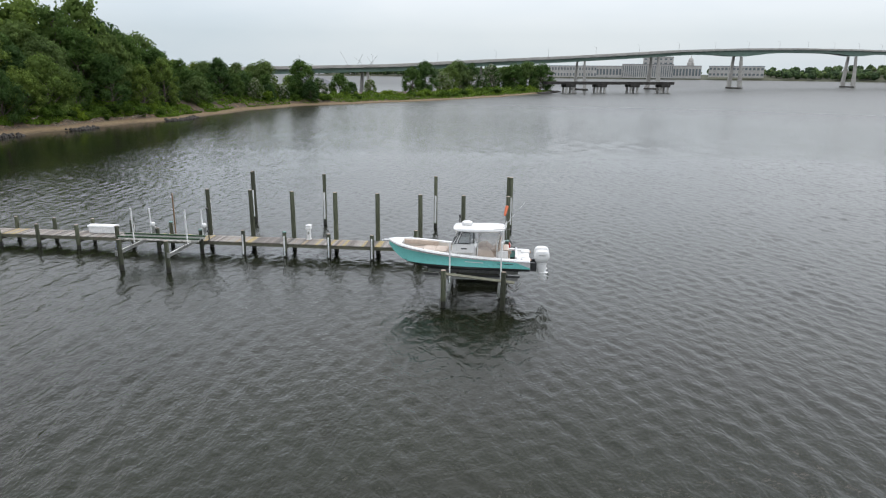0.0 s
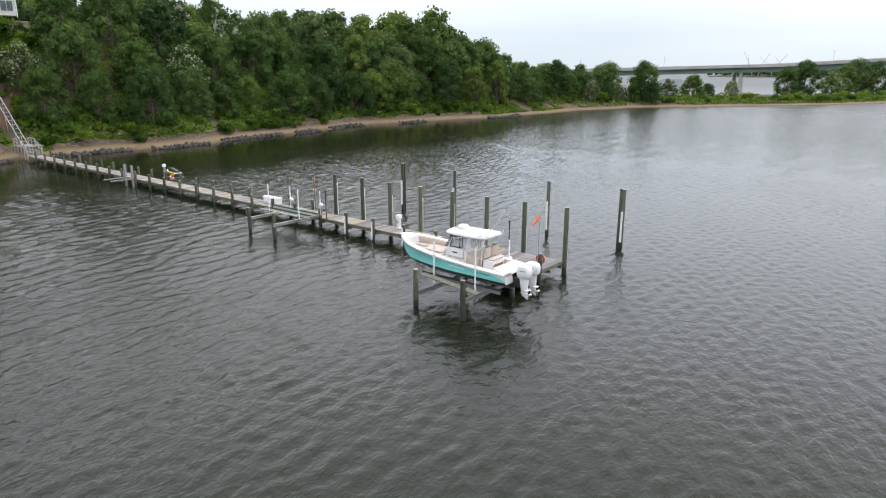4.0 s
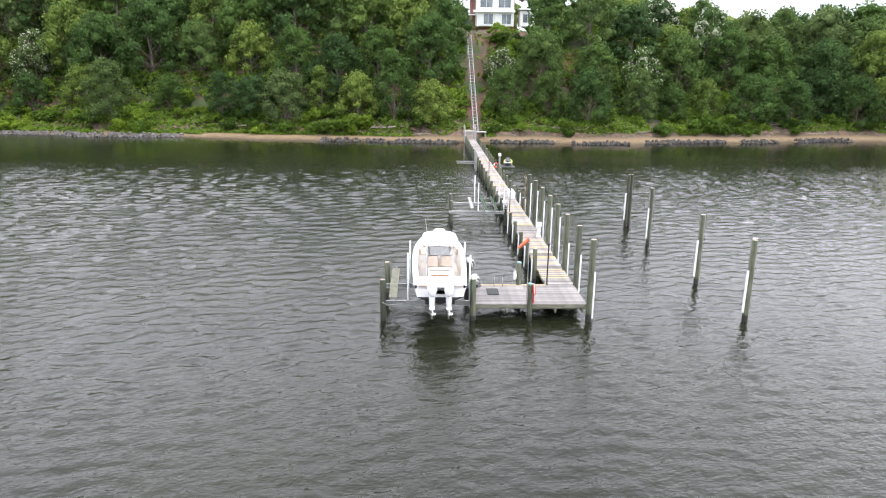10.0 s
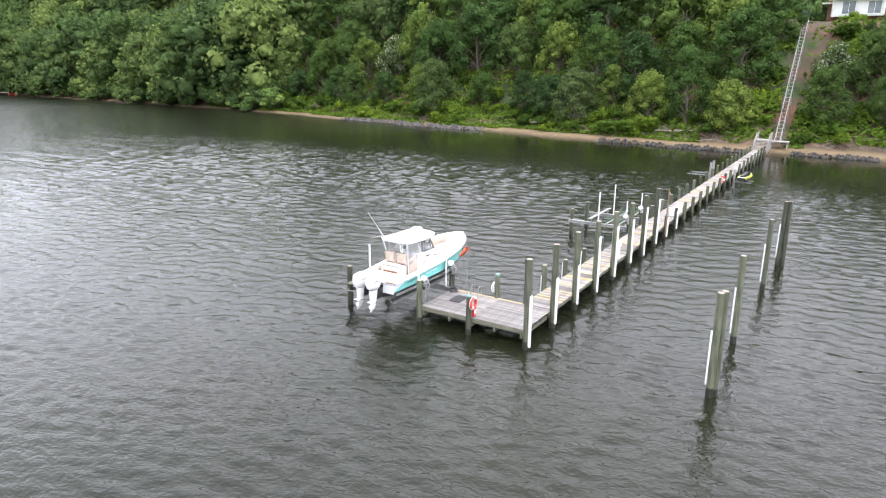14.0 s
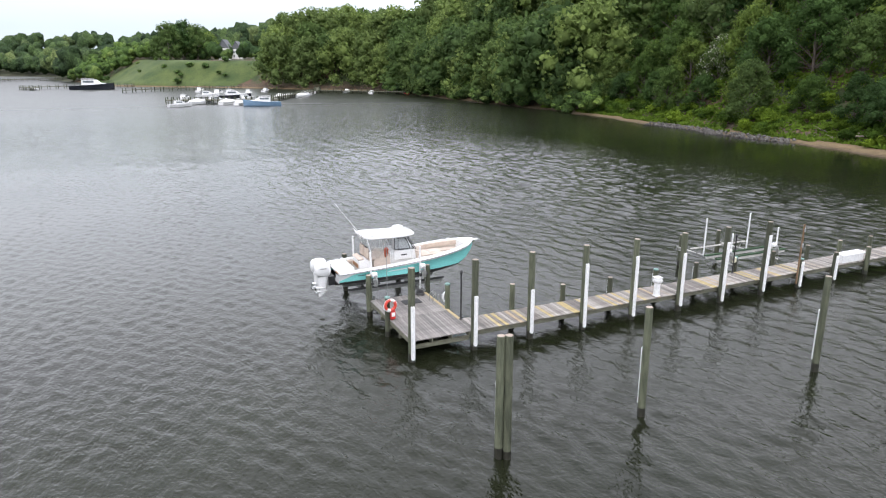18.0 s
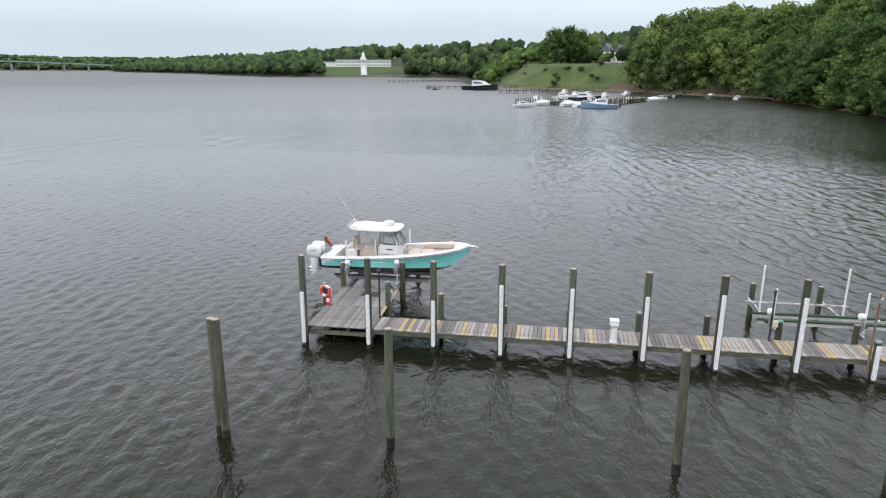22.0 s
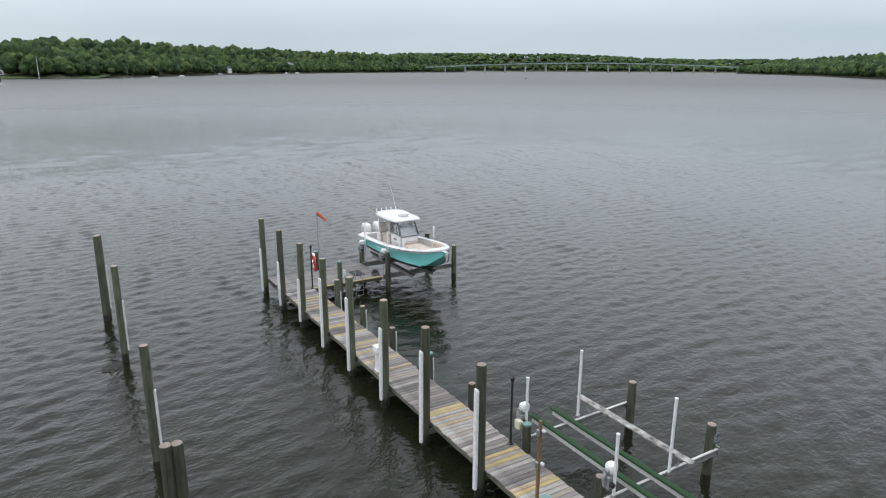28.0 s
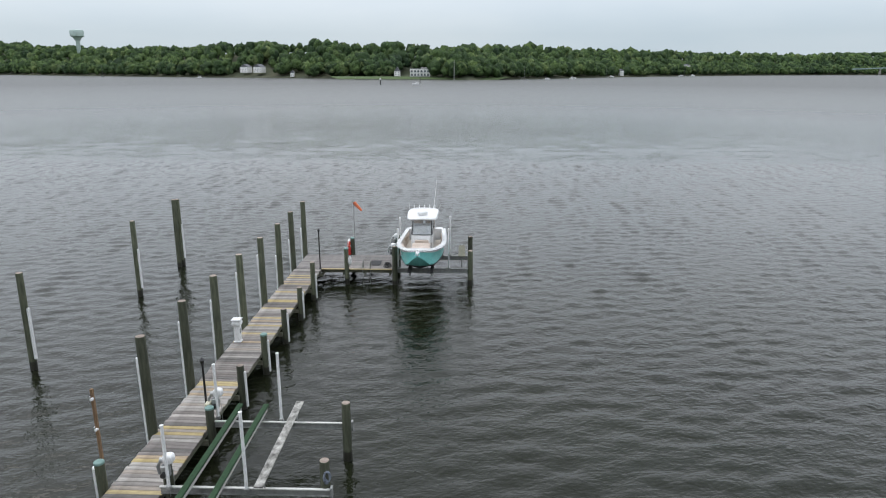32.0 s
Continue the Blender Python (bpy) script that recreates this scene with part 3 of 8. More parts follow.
def half_beam(v):
    """Half the beam at the sheer; v runs from the transom (0) to the stem (1)."""
    w = 1.24 + 0.16 * math.sin(min(v / 0.55, 1) * math.pi / 2)
    if v > 0.5:
        w *= max(1 - ((v - 0.5) / 0.5) ** 2.6, 0.0) ** 0.62
    return max(w, 0.03)


def sheer_z(v):
    return 0.98 + 0.28 * v + 0.44 * v * v


def chine(v):
    """Half width and height of the chine."""
    w = half_beam(v) * (0.90 - 0.30 * max(v - 0.45, 0) ** 1.2 / 0.55)
    return w, 0.40 + 0.04 * v + 0.72 * max(v - 0.5, 0) ** 2.0 * 1.6


def keel_z(v):
    return 0.02 if v < 0.6 else 0.02 + 1.34 * ((v - 0.6) / 0.4) ** 2.6


def hull_y(v):
    return v * LOA


def build_boat():
    boat = thing("motor_boat", "white and teal motor boat with a hardtop on a lift", "motor boat", "", (-7.62, -1.34, 1.33))
    N = 26
    vs_ = [(i / N) ** 0.92 for i in range(N + 1)]
    # hull skin: keel, chine, knuckles of the topside, sheer
    bm_b, bm_t, bm_w = bmesh.new(), bmesh.new(), bmesh.new()
    for side in (-1, 1):
        ringb, ringt, ringw = [], [], []
        for v in vs_:
            hb, (cw, cz), zs, kz, y = half_beam(v), chine(v), sheer_z(v), keel_z(v), hull_y(v)
            cw, cz = min(cw, hb), min(max(cz, kz + 0.02), zs - 0.12)
            top = 0.80 if v > 0.10 else 0.80 - 0.5 * (1 - v / 0.10)

            def at(u):
                flare = 1 - 0.10 * math.sin(u * math.pi) * v
                return (side * (cw + (hb - cw) * u) * flare, y, cz + (zs - cz) * u)

            line = [(0, y, kz), (side * cw * 0.5, y, kz + (cz - kz) * 0.42), (side * cw * 0.97, y, cz - 0.03)] + [at(u / 8) for u in range(9)]
            lz = np.maximum.accumulate([p[2] + 1e-5 * n for n, p in enumerate(line)])
            ztop = at(top)[2]
            wl = min(max(0.50 + 0.12 * v, kz + 1e-4), ztop - 0.02)

            def cut(z0, z1, n):
                return [(float(np.interp(z0 + (z1 - z0) * k / n, lz, [p[0] for p in line])), y, z0 + (z1 - z0) * k / n) for k in range(n + 1)]

            ringb.append(cut(kz, wl, 8))
            ringt.append(cut(wl, ztop, 8))
            ringw.append([at(top + (1 - top) * u) for u in (0, 0.5, 1)])
        skin(bm_b, ringb, closed=False)
        skin(bm_t, ringt, closed=False)
        skin(bm_w, ringw, closed=False)
    hb, (cw, cz), zs = half_beam(0), chine(0), sheer_z(0)
    add_faces(bm_b, [(-cw, 0, cz), (0, 0, keel_z(0)), (cw, 0, cz)], [(0, 1, 2)])
    add_faces(bm_w, [(-cw, 0, cz), (cw, 0, cz), (hb, 0, zs - 0.12), (0.5, 0, zs - 0.14), (0.45, 0, zs - 0.42), (-0.45, 0, zs - 0.42), (-0.5, 0, zs - 0.14), (-hb, 0, zs - 0.12)], [tuple(range(8))])
    part("bottom", bm_b, M["bottom"], boat, "black antifouling bottom", True)
    part("topside", bm_t, M["teal"], boat, "glossy seafoam teal topsides", True)
    part("sheer_band", bm_w, M["gel"], boat, "white upper hull band", True)
    # gunwale cap, coaming and cockpit sole
    bm, bi, sole = bmesh.new(), bmesh.new(), []
    SOLE = 0.52
    outer = {-1: [], 1: []}
    cockpit = [v for v in vs_ if 0.10 <= v <= 0.93]
    for side in (-1, 1):
        cap = []
        for v in vs_:
            hb, zs, y = half_beam(v), sheer_z(v), hull_y(v)
            gw = min(0.24, hb * 0.9)
            a = (side * (hb + 0.03), y, zs - 0.03)
            cap.append([(side * hb, y, zs - 0.08), a, (side * (hb - 0.01), y, zs + 0.03), (side * (hb - gw * 0.5), y, zs + 0.045), (side * (hb - gw), y, zs + 0.03), (side * (hb - gw), y, zs - 0.06)])
        skin(bm, cap, closed=False)
        wall = []
        for v in cockpit:
            hb, zs, y = half_beam(v), sheer_z(v), hull_y(v)
            gw = min(0.24, hb * 0.9)
            wall.append([(side * (hb - gw), y, zs - 0.05), (side * (hb - gw - 0.03), y, zs - 0.3), (side * max(min(hb - gw - 0.10, chine(v)[0] * 0.85), 0.02), y, max(SOLE + 0.22 * max(v - 0.55, 0), keel_z(v) + 0.32))])
        skin(bi, wall, closed=False)
        sole.append([w[2] for w in wall])
    add_faces(bi, [p for s in sole for p in s], [(i, i + 1, len(sole[0]) + i + 1, len(sole[0]) + i) for i in range(len(sole[0]) - 1)])
    part("gunwale", bm, M["gel"], boat, "white gunwale cap", True)
    part("cockpit_liner", bi, M["gel_tan"], boat, "cream cockpit liner and deck", True)
    # foredeck and transom deck
    bm = bmesh.new()
    ring = []
    for v in [0.90, 0.93, 0.96, 0.985, 1.0]:
        hb, zs, y = half_beam(v), sheer_z(v), hull_y(v)
        ring.append([(-hb * 0.9, y, zs + 0.028), (-hb * 0.4, y, zs + 0.05), (hb * 0.4, y, zs + 0.05), (hb * 0.9, y, zs + 0.028)])
    skin(bm, ring, closed=False)
    hb, zs, y = half_beam(0.90), sheer_z(0.90), hull_y(0.90)
    add_faces(bm, [(-hb * 0.9, y, zs + 0.028), (-hb * 0.4, y, zs + 0.05), (hb * 0.4, y, zs + 0.05), (hb * 0.9, y, zs + 0.028), (0.3, y, 0.9), (-0.3, y, 0.9)], [(0, 1, 2, 3, 4, 5)])
    part("foredeck", bm, M["gel"], boat, "", True)
    bm = bmesh.new()
    box(bm, (0, 0.78, 0.82), (2.10, 0.14, 0.72), None, 0, 0.03)
    box(bm, (0, 0.42, 0.90), (2.24, 0.78, 0.16), None, 0, 0.04)
    box(bm, (-0.86, 0.25, 0.98), (0.55, 0.5, 0.22), None, 0, 0.06)
    box(bm, (0.86, 0.25, 0.98), (0.55, 0.5, 0.22), None, 0, 0.06)
    part("transom_deck", bm, M["gel"], boat, "white transom deck with a bait well", True)
    for x in (-0.86, 0.86):
        bm = bmesh.new()
        box(bm, (x, 0.05, 0.98), (0.40, 0.22, 0.03), None, 0, 0.01)
        part("swim_step", bm, M["teak"], boat, "teak step pad")
    # bow seats
    for side in (-1, 1):
        bm, bc, bb = bmesh.new(), bmesh.new(), bmesh.new()
        rows, pads, backs = [], [], []
        for v in np.linspace(0.66, 0.90, 8):
            hb, y = half_beam(v) - 0.30, hull_y(v)
            win = max(hb - 0.52, 0.05)
            z = 0.98 + 0.10 * (v - 0.66) / 0.24
            zb = max(0.5, keel_z(v) + 0.34)
            rows.append([(side * min(hb, chine(v)[0] * 0.85), y, zb), (side * hb, y, z), (side * win, y, z), (side * win, y, zb)])
            pads.append([(side * (hb - 0.01), y, z), (side * (hb - 0.02), y, z + 0.09), (side * (win + 0.02), y, z + 0.09), (side * win, y, z + 0.005)])
            zs = sheer_z(v)
            backs.append([(side * (hb + 0.045), y, zs - 0.24), (side * (hb + 0.045), y, zs + 0.0), (side * (hb - 0.06), y, zs - 0.02), (side * (hb - 0.08), y, zs - 0.24)])
        skin(bm, rows, closed=True, caps=True)
        skin(bc, pads, closed=True, caps=True)
        skin(bb, backs, closed=True, caps=True)
        seat = part("bow_seat", bm, M["gel"], boat, "white bow seat base", True)
        part("cushion", bc, M["canvas"], seat, "beige seat cushion", True)
        part("bolster", bb, M["cushion"], seat, "tan bow bolster", True)
    # forward console lounge and the console
    bm = bmesh.new()
    prof = [(4.72, 0.50), (4.72, 0.98), (4.50, 1.10), (4.42, 1.62), (4.05, 2.10), (3.45, 2.12), (3.40, 1.55), (3.05, 1.50), (3.05, 0.50)]
    rings = [[(x, y, z) for y, z in prof] for x in (-0.50, -0.46, 0.46, 0.50)]
    rings[0] = [(x, 3.9 + (y - 3.9) * 0.96, z - 0.03 * (z > 1)) for x, y, z in rings[0]]
    rings[3] = [(x, 3.9 + (y - 3.9) * 0.96, z - 0.03 * (z > 1)) for x, y, z in rings[3]]
    skin(bm, rings, closed=True, caps=True)
    console = part("console", bm, M["gel"], boat, "white steering console", True)
    bm = bmesh.new()
    box(bm, (0, 4.98, 0.72), (0.86, 0.55, 0.42), None, 0, 0.05)
    part("lounge_base", bm, M["gel"], boat, "", True)
    bm = bmesh.new()
    box(bm, (0, 4.98, 0.98), (0.82, 0.55, 0.12), None, 0, 0.04)
    box(bm, (0, 4.62, 1.20), (0.80, 0.12, 0.40), pose(0, 0, 0), 0, 0.04)
    part("lounge_cushion", bm, M["canvas"], boat, "beige lounge cushion", True)
    # windshield: framed panes in front and at both sides
    def pane(verts, name="windshield_pane"):
        bm = bmesh.new()
        n = (Vector(verts[1]) - Vector(verts[0])).cross(Vector(verts[2]) - Vector(verts[0])).normalized() * 0.012
        k = len(verts)
        add_faces(bm, [tuple(Vector(v) + n) for v in verts] + [tuple(Vector(v) - n) for v in verts], [tuple(range(k)), tuple(range(2 * k - 1, k - 1, -1))] + [(i, (i + 1) % k, k + (i + 1) % k, k + i) for i in range(k)])
        pane_ob = part(name, bm, M["glass"], console, "dark tinted windshield pane")
        bm = bmesh.new()
        for i in range(k):
            tube(bm, [verts[i], verts[(i + 1) % k]], 0.022, 6)
        part("window_frame", bm, M["dark"], pane_ob, "black window frame")

    pane([(-0.58, 4.45, 1.66), (0.58, 4.45, 1.66), (0.52, 3.86, 2.62), (-0.52, 3.86, 2.62)])
    for s in (-1, 1):
        pane([(s * 0.60, 4.30, 1.70), (s * 0.54, 3.84, 2.58), (s * 0.56, 3.24, 2.58), (s * 0.62, 3.20, 1.78)])
    for s in (-1, 1):
        bm = bmesh.new()
        box(bm, (s * 0.55, 3.75, 1.42), (0.10, 1.15, 0.55), None, 0, 0.03)
        part("side_wing", bm, M["gel"], console, "", True)
    for s in (-1, 1):
        bm = bmesh.new()
        box(bm, (s * 0.612, 3.75, 1.42), (0.02, 0.34, 0.07), None, 0, 0.006)
        part("vent", bm, M["dark"], console, "dark louvred vent")
    # sun lounge in front of the console
    bm = bmesh.new()
    box(bm, (0, 5.42, 0.86), (1.04, 1.44, 0.58), None, 0, 0.05)
    lounge = part("forward_lounge", bm, M["gel"], boat, "white base of the forward lounge", True)
    for y, ln in ((5.07, 0.68), (5.77, 0.68)):
        bm = bmesh.new()
        box(bm, (0, y, 1.20), (1.02, ln, 0.12), None, 0, 0.04)
        part("cushion", bm, M["canvas"], lounge, "tan lounge cushion", True)
    # hardtop and its pipework
    bm = bmesh.new()
    def top_ring(k, z):
        out = []
        for i in range(32):
            a = 2 * math.pi * i / 32
            ca, sa = math.cos(a), math.sin(a)
            x = 0.95 * math.copysign(abs(ca) ** 0.42, ca) * (0.95 if sa > 0 else 1.0)
            y = 1.46 * math.copysign(abs(sa) ** 0.42, sa)
            out.append((x * k, 2.93 + y * k, z - 0.05 * (x * k) ** 2 + 0.03 * (y < 0)))
        return out
    skin(bm, [top_ring(0.93, 2.48), top_ring(1.0, 2.54), top_ring(1.0, 2.59), top_ring(0.95, 2.65), top_ring(0.55, 2.69)], closed=True, caps=True)
    hardtop = part("hardtop", bm, M["gel"], boat, "white fibreglass hardtop", True)
    for s in (-1, 1):
        for pts in ([(s * 0.60, 4.30, 0.60), (s * 0.60, 4.12, 1.9), (s * 0.58, 3.80, 2.52)], [(s * 0.62, 3.02, 0.56), (s * 0.60, 2.95, 1.9), (s * 0.62, 2.70, 2.52)], [(s * 0.66, 1.92, 0.56), (s * 0.66, 1.86, 1.8), (s * 0.74, 1.66, 2.52)]):
            bm = bmesh.new()
            tube(bm, pts, 0.030, 8)
            part("hardtop_post", bm, M["gel"], boat, "white powder-coated pipe post", True)
    for s in (-1, 1):
        bm = bmesh.new()
        loop = [(s * 0.615, 4.10, 1.72), (s * 0.615, 3.42, 1.72), (s * 0.605, 3.42, 2.36), (s * 0.60, 3.86, 2.36), (s * 0.615, 4.10, 1.72)]
        tube(bm, loop, 0.022, 6)
        part("side_window_frame", bm, M["dark"], boat, "dark frame of the console side window", True)
    # clear side curtains between the posts
    for s in (-1, 1):
        bm = bmesh.new()
        v = [(s * 0.62, 3.05, 1.45), (s * 0.67, 1.90, 1.35), (s * 0.74, 1.66, 2.48), (s * 0.63, 3.00, 2.48)]
        add_faces(bm, v + [(x + s * 0.008, y, z) for x, y, z in v], [(0, 1, 2, 3), (7, 6, 5, 4), (0, 4, 5, 1), (1, 5, 6, 2), (2, 6, 7, 3), (3, 7, 4, 0)])
        part("side_curtain", bm, M["clear"], boat, "clear vinyl side curtain")
    # radome, antenna, rod holders, outriggers
    bm = bmesh.new()
    lathe(bm, [(0.20, 2.66), (0.30, 2.70), (0.32, 2.78), (0.30, 2.86), (0.21, 2.91), (0.03, 2.925)], 24, Matrix.Translation((0, 3.62, 0)))
    part("radome", bm, M["gel"], hardtop, "white radar dome", True)
    bm = bmesh.new()
    tube(bm, [(-0.55, 1.65, 2.62), (-0.60, 1.45, 2.85), (-0.72, 0.45, 4.2)], [0.022, 0.014, 0.006], 6)
    part("antenna", bm, M["pvc"], hardtop, "thin white whip antenna")
    for i in range(5):
        bm = bmesh.new()
        tube(bm, [(-0.64 + 0.32 * i, 1.52, 2.53), (-0.64 + 0.32 * i, 1.38, 2.80)], 0.026, 8)
        part("rod_holder", bm, M["pvc"], hardtop, "", True)
    for s in (-1, 1):
        bm = bmesh.new()
        tube(bm, [(s * 0.82, 2.2, 2.62), (s * 0.90, 1.8, 2.68), (s * 0.98, 0.85, 2.76)], [0.022, 0.018, 0.01], 6)
        part("outrigger", bm, M["alu"], hardtop, "folded outrigger pole")
    # leaning post with seats, tan covers
    bm = bmesh.new()
    box(bm, (0, 1.55, 0.94), (1.20, 0.62, 0.84), None, 0, 0.05)
    helm = part("leaning_post", bm, M["gel"], boat, "white helm seat module", True)
    for x in (-0.36, 0.36):
        bm = bmesh.new()
        box(bm, (x, 1.98, 1.36), (0.56, 0.46, 0.14), None, 0, 0.05)
        box(bm, (x, 1.72, 1.70), (0.56, 0.12, 0.60), None, 0, 0.05)
        part("helm_seat", bm, M["cushion"], helm, "tan helm seat with a backrest", True)
    bm = bmesh.new()
    box(bm, (0, 1.38, 1.41), (1.14, 0.34, 0.12), None, 0, 0.05)
    part("backrest_pad", bm, M["canvas"], helm, "beige pad", True)
    bm = bmesh.new()
    box(bm, (0, 1.225, 1.02), (0.86, 0.03, 0.22), None, 0, 0.01)
    part("tackle_drawer", bm, M["teak"], helm, "brown drawer front")
    bm = bmesh.new()
    prof = [(2.05, 0.54), (2.05, 1.25), (2.5, 1.62), (3.0, 1.50), (3.05, 0.54)]
    skin(bm, [[(x, y, z) for y, z in prof] for x in (-0.60, -0.52, 0.52, 0.60)], closed=True, caps=True)
    part("canvas_cover", bm, M["canvas"], boat, "beige canvas cover over the helm", True)
    for s in (-1, 1):
        bm = bmesh.new()
        rows = []
        for v in np.linspace(0.13, 0.36, 6):
            hb, zs, y = half_beam(v) - 0.25, sheer_z(v), hull_y(v)
            rows.append([(s * hb, y, zs - 0.06), (s * (hb - 0.06), y, zs - 0.08), (s * (hb - 0.07), y, zs - 0.26), (s * (hb - 0.01), y, zs - 0.28)])
        skin(bm, rows, closed=True, caps=True)
        part("coaming_pad", bm, M["cushion"], boat, "tan coaming bolster", True)
    # rail, cleats, pulpit and anchor
    bm = bmesh.new()
    box(bm, (0, 8.22, 1.645), (0.20, 0.46, 0.06), None, 0, 0.02)
    pulpit = part("bow_roller", bm, M["gel"], boat, "white bow roller", True)
    bm = bmesh.new()
    tube(bm, [(0, 8.0, 1.70), (0, 8.42, 1.68), (0, 8.58, 1.60)], 0.025, 8)
    tube(bm, [(-0.12, 8.5, 1.58), (0, 8.60, 1.60), (0.12, 8.5, 1.58)], 0.022, 6)
    part("anchor", bm, M["chrome"], pulpit, "stainless anchor", True)
    for s in (-1, 1):
        for v in (0.06, 0.5, 0.86):
            bm = bmesh.new()
            x, y, z = s * (half_beam(v) - 0.12), hull_y(v), sheer_z(v) + 0.05
            tube(bm, [(x, y - 0.12, z + 0.05), (x, y, z + 0.045), (x, y + 0.12, z + 0.05)], 0.014, 6)
            cyl(bm, (x, y, z - 0.02), (x, y, z + 0.045), 0.018, seg=6)
            part("cleat", bm, M["chrome"], boat, "", True)
    bm = bmesh.new()
    for s in (-1, 1):
        tube(bm, [(s * (half_beam(v) + 0.025), hull_y(v), sheer_z(v) - 0.045) for v in np.linspace(0.0, 0.99, 24)], 0.022, 6)
    part("rub_rail", bm, M["chrome"], boat, "thin stainless rub rail", True)
    # hull graphics as plain bars
    for s in (-1, 1):
        for y0, ln, u, mat, lab in ((0.95, 0.62, 0.62, "dark", "dark hull graphic"), (1.62, 0.20, 0.60, "dark", "dark hull graphic"), (2.6, 1.05, 0.60, "pvc", "pale hull graphic")):
            bm = bmesh.new()
            pts = []
            for k in range(7):
                y = y0 + ln * k / 6
                v = y / LOA
                (cw, cz), hb, zs = chine(v), half_beam(v), sheer_z(v)
                for du in (0, 0.07):
                    uu = (u + du) * 0.9
                    pts.append((s * ((cw + (hb - cw) * uu) * (1 - 0.10 * math.sin(uu * math.pi) * v) + 0.006), y, cz + (zs - cz) * uu))
            add_faces(bm, pts, [(2 * k, 2 * k + 2, 2 * k + 3, 2 * k + 1) for k in range(6)])
            part("hull_graphic", bm, M[mat], boat, lab)
    # two outboards
    for x in (-0.40, 0.40):
        bm = bmesh.new()
        rings = []
        for z, w, y0, y1 in ((0.98, 0.15, -0.58, -0.12), (1.05, 0.20, -0.70, -0.08), (1.25, 0.235, -0.76, -0.05), (1.50, 0.235, -0.74, -0.06), (1.62, 0.20, -0.68, -0.12), (1.68, 0.10, -0.56, -0.22)):
            r = []
            for k in range(16):
                a = 2 * math.pi * k / 16
                r.append((x + w * math.copysign(abs(math.cos(a)) ** 0.6, math.cos(a)), (y0 + y1) / 2 + (y1 - y0) / 2 * math.copysign(abs(math.sin(a)) ** 0.6, math.sin(a)), z))
            rings.append(r)
        skin(bm, rings, closed=True, caps=True)
        for v in bm.verts:
            v.co.y = v.co.y * 1.22 - 0.12
            v.co.z += 0.05
        motor = part("outboard_motor", bm, M["gel"], boat, "white outboard motor tilted down", True)
        motor.location = (0, -0.06, -0.27)
        bm = bmesh.new()
        rings = []
        for z, w, y0, y1 in ((1.0, 0.16, -0.64, -0.14), (0.72, 0.145, -0.62, -0.18), (0.45, 0.115, -0.60, -0.22), (0.28, 0.075, -0.60, -0.26), (0.12, 0.05, -0.60, -0.28), (0.02, 0.04, -0.56, -0.34)):
            rings.append([(x + w * math.cos(2 * math.pi * k / 12), (y0 + y1) / 2 + (y1 - y0) / 2 * math.sin(2 * math.pi * k / 12), z) for k in range(12)])
        skin(bm, rings, closed=True, caps=True)
        box(bm, (x, -0.50, 0.42), (0.26, 0.42, 0.025), None, 0, 0.008)
        tube(bm, [(x, -0.22, 0.20), (x, -0.35, 0.20), (x, -0.62, 0.20), (x, -0.70, 0.20)], [0.02, 0.07, 0.07, 0.05], 10)
        add_faces(bm, [(x - 0.012, -0.40, 0.16), (x - 0.012, -0.62, 0.16), (x - 0.008, -0.62, -0.10), (x - 0.008, -0.50, -0.06), (x + 0.012, -0.40, 0.16), (x + 0.012, -0.62, 0.16), (x + 0.008, -0.62, -0.10), (x + 0.008, -0.50, -0.06)], [(0, 1, 2, 3), (7, 6, 5, 4), (0, 4, 5, 1), (1, 5, 6, 2), (2, 6, 7, 3), (3, 7, 4, 0)])
        for v in bm.verts:
            v.co.y = v.co.y * 1.15 - 0.16
        part("lower_unit", bm, M["gel"], motor, "", True)
        bm = bmesh.new()
        for k in range(3):
            a = 2 * math.pi * k / 3
            m = Matrix.Translation((x, -0.98, 0.20)) @ Matrix.Rotation(a, 4, "Y")
            add_faces(bm, [(0.03, 0.03, 0.02), (0.03, -0.03, -0.02), (0.12, -0.06, -0.05), (0.19, -0.01, 0.0), (0.15, 0.05, 0.06)], [(0, 1, 2, 3, 4)], m)
        part("propeller", bm, M["chrome"], motor, "stainless propeller")
        bm = bmesh.new()
        box(bm, (x, -0.16, 0.72), (0.22, 0.34, 0.5), None, 0, 0.02)
        part("mounting_bracket", bm, M["dark"], motor, "dark mounting bracket")
        for s in (-1, 1):
            bm = bmesh.new()
            box(bm, (x + s * 0.236, -0.62, 1.45), (0.008, 0.36, 0.05), None, 0, 0.002)
            part("cowl_graphic", bm, M["alu"], motor, "grey cowl stripe")
    return boat


build_boat()


# ---- boat lifts ----
M["cream_plastic"] = mottled("yellowed_plastic", (0.62, 0.60, 0.44), (0.72, 0.70, 0.56), 6.0, rough=0.5, fine=30, bumpy=0.05)
M["lime_sticker"] = mottled("lime_sticker", (0.42, 0.50, 0.06), (0.50, 0.58, 0.10), 8.0, rough=0.5)
M["blue_rope"] = mottled("blue_grey_rope", (0.14, 0.17, 0.22), (0.30, 0.33, 0.38), 20.0, rough=0.9, fine=90, bumpy=0.4)
M["lichen_wood"] = mottled("lichened_grey_wood", (0.055, 0.052, 0.045), (0.52, 0.51, 0.47), 7.0, (1, 0.6, 1), rough=0.9, fine=45, bumpy=0.4)
M["pale_alu"] = mottled("pale_oxidised_aluminium", (0.46, 0.46, 0.43), (0.66, 0.66, 0.63), 3.0, (0.4, 4, 4), rough=0.55, fine=30, bumpy=0.1)


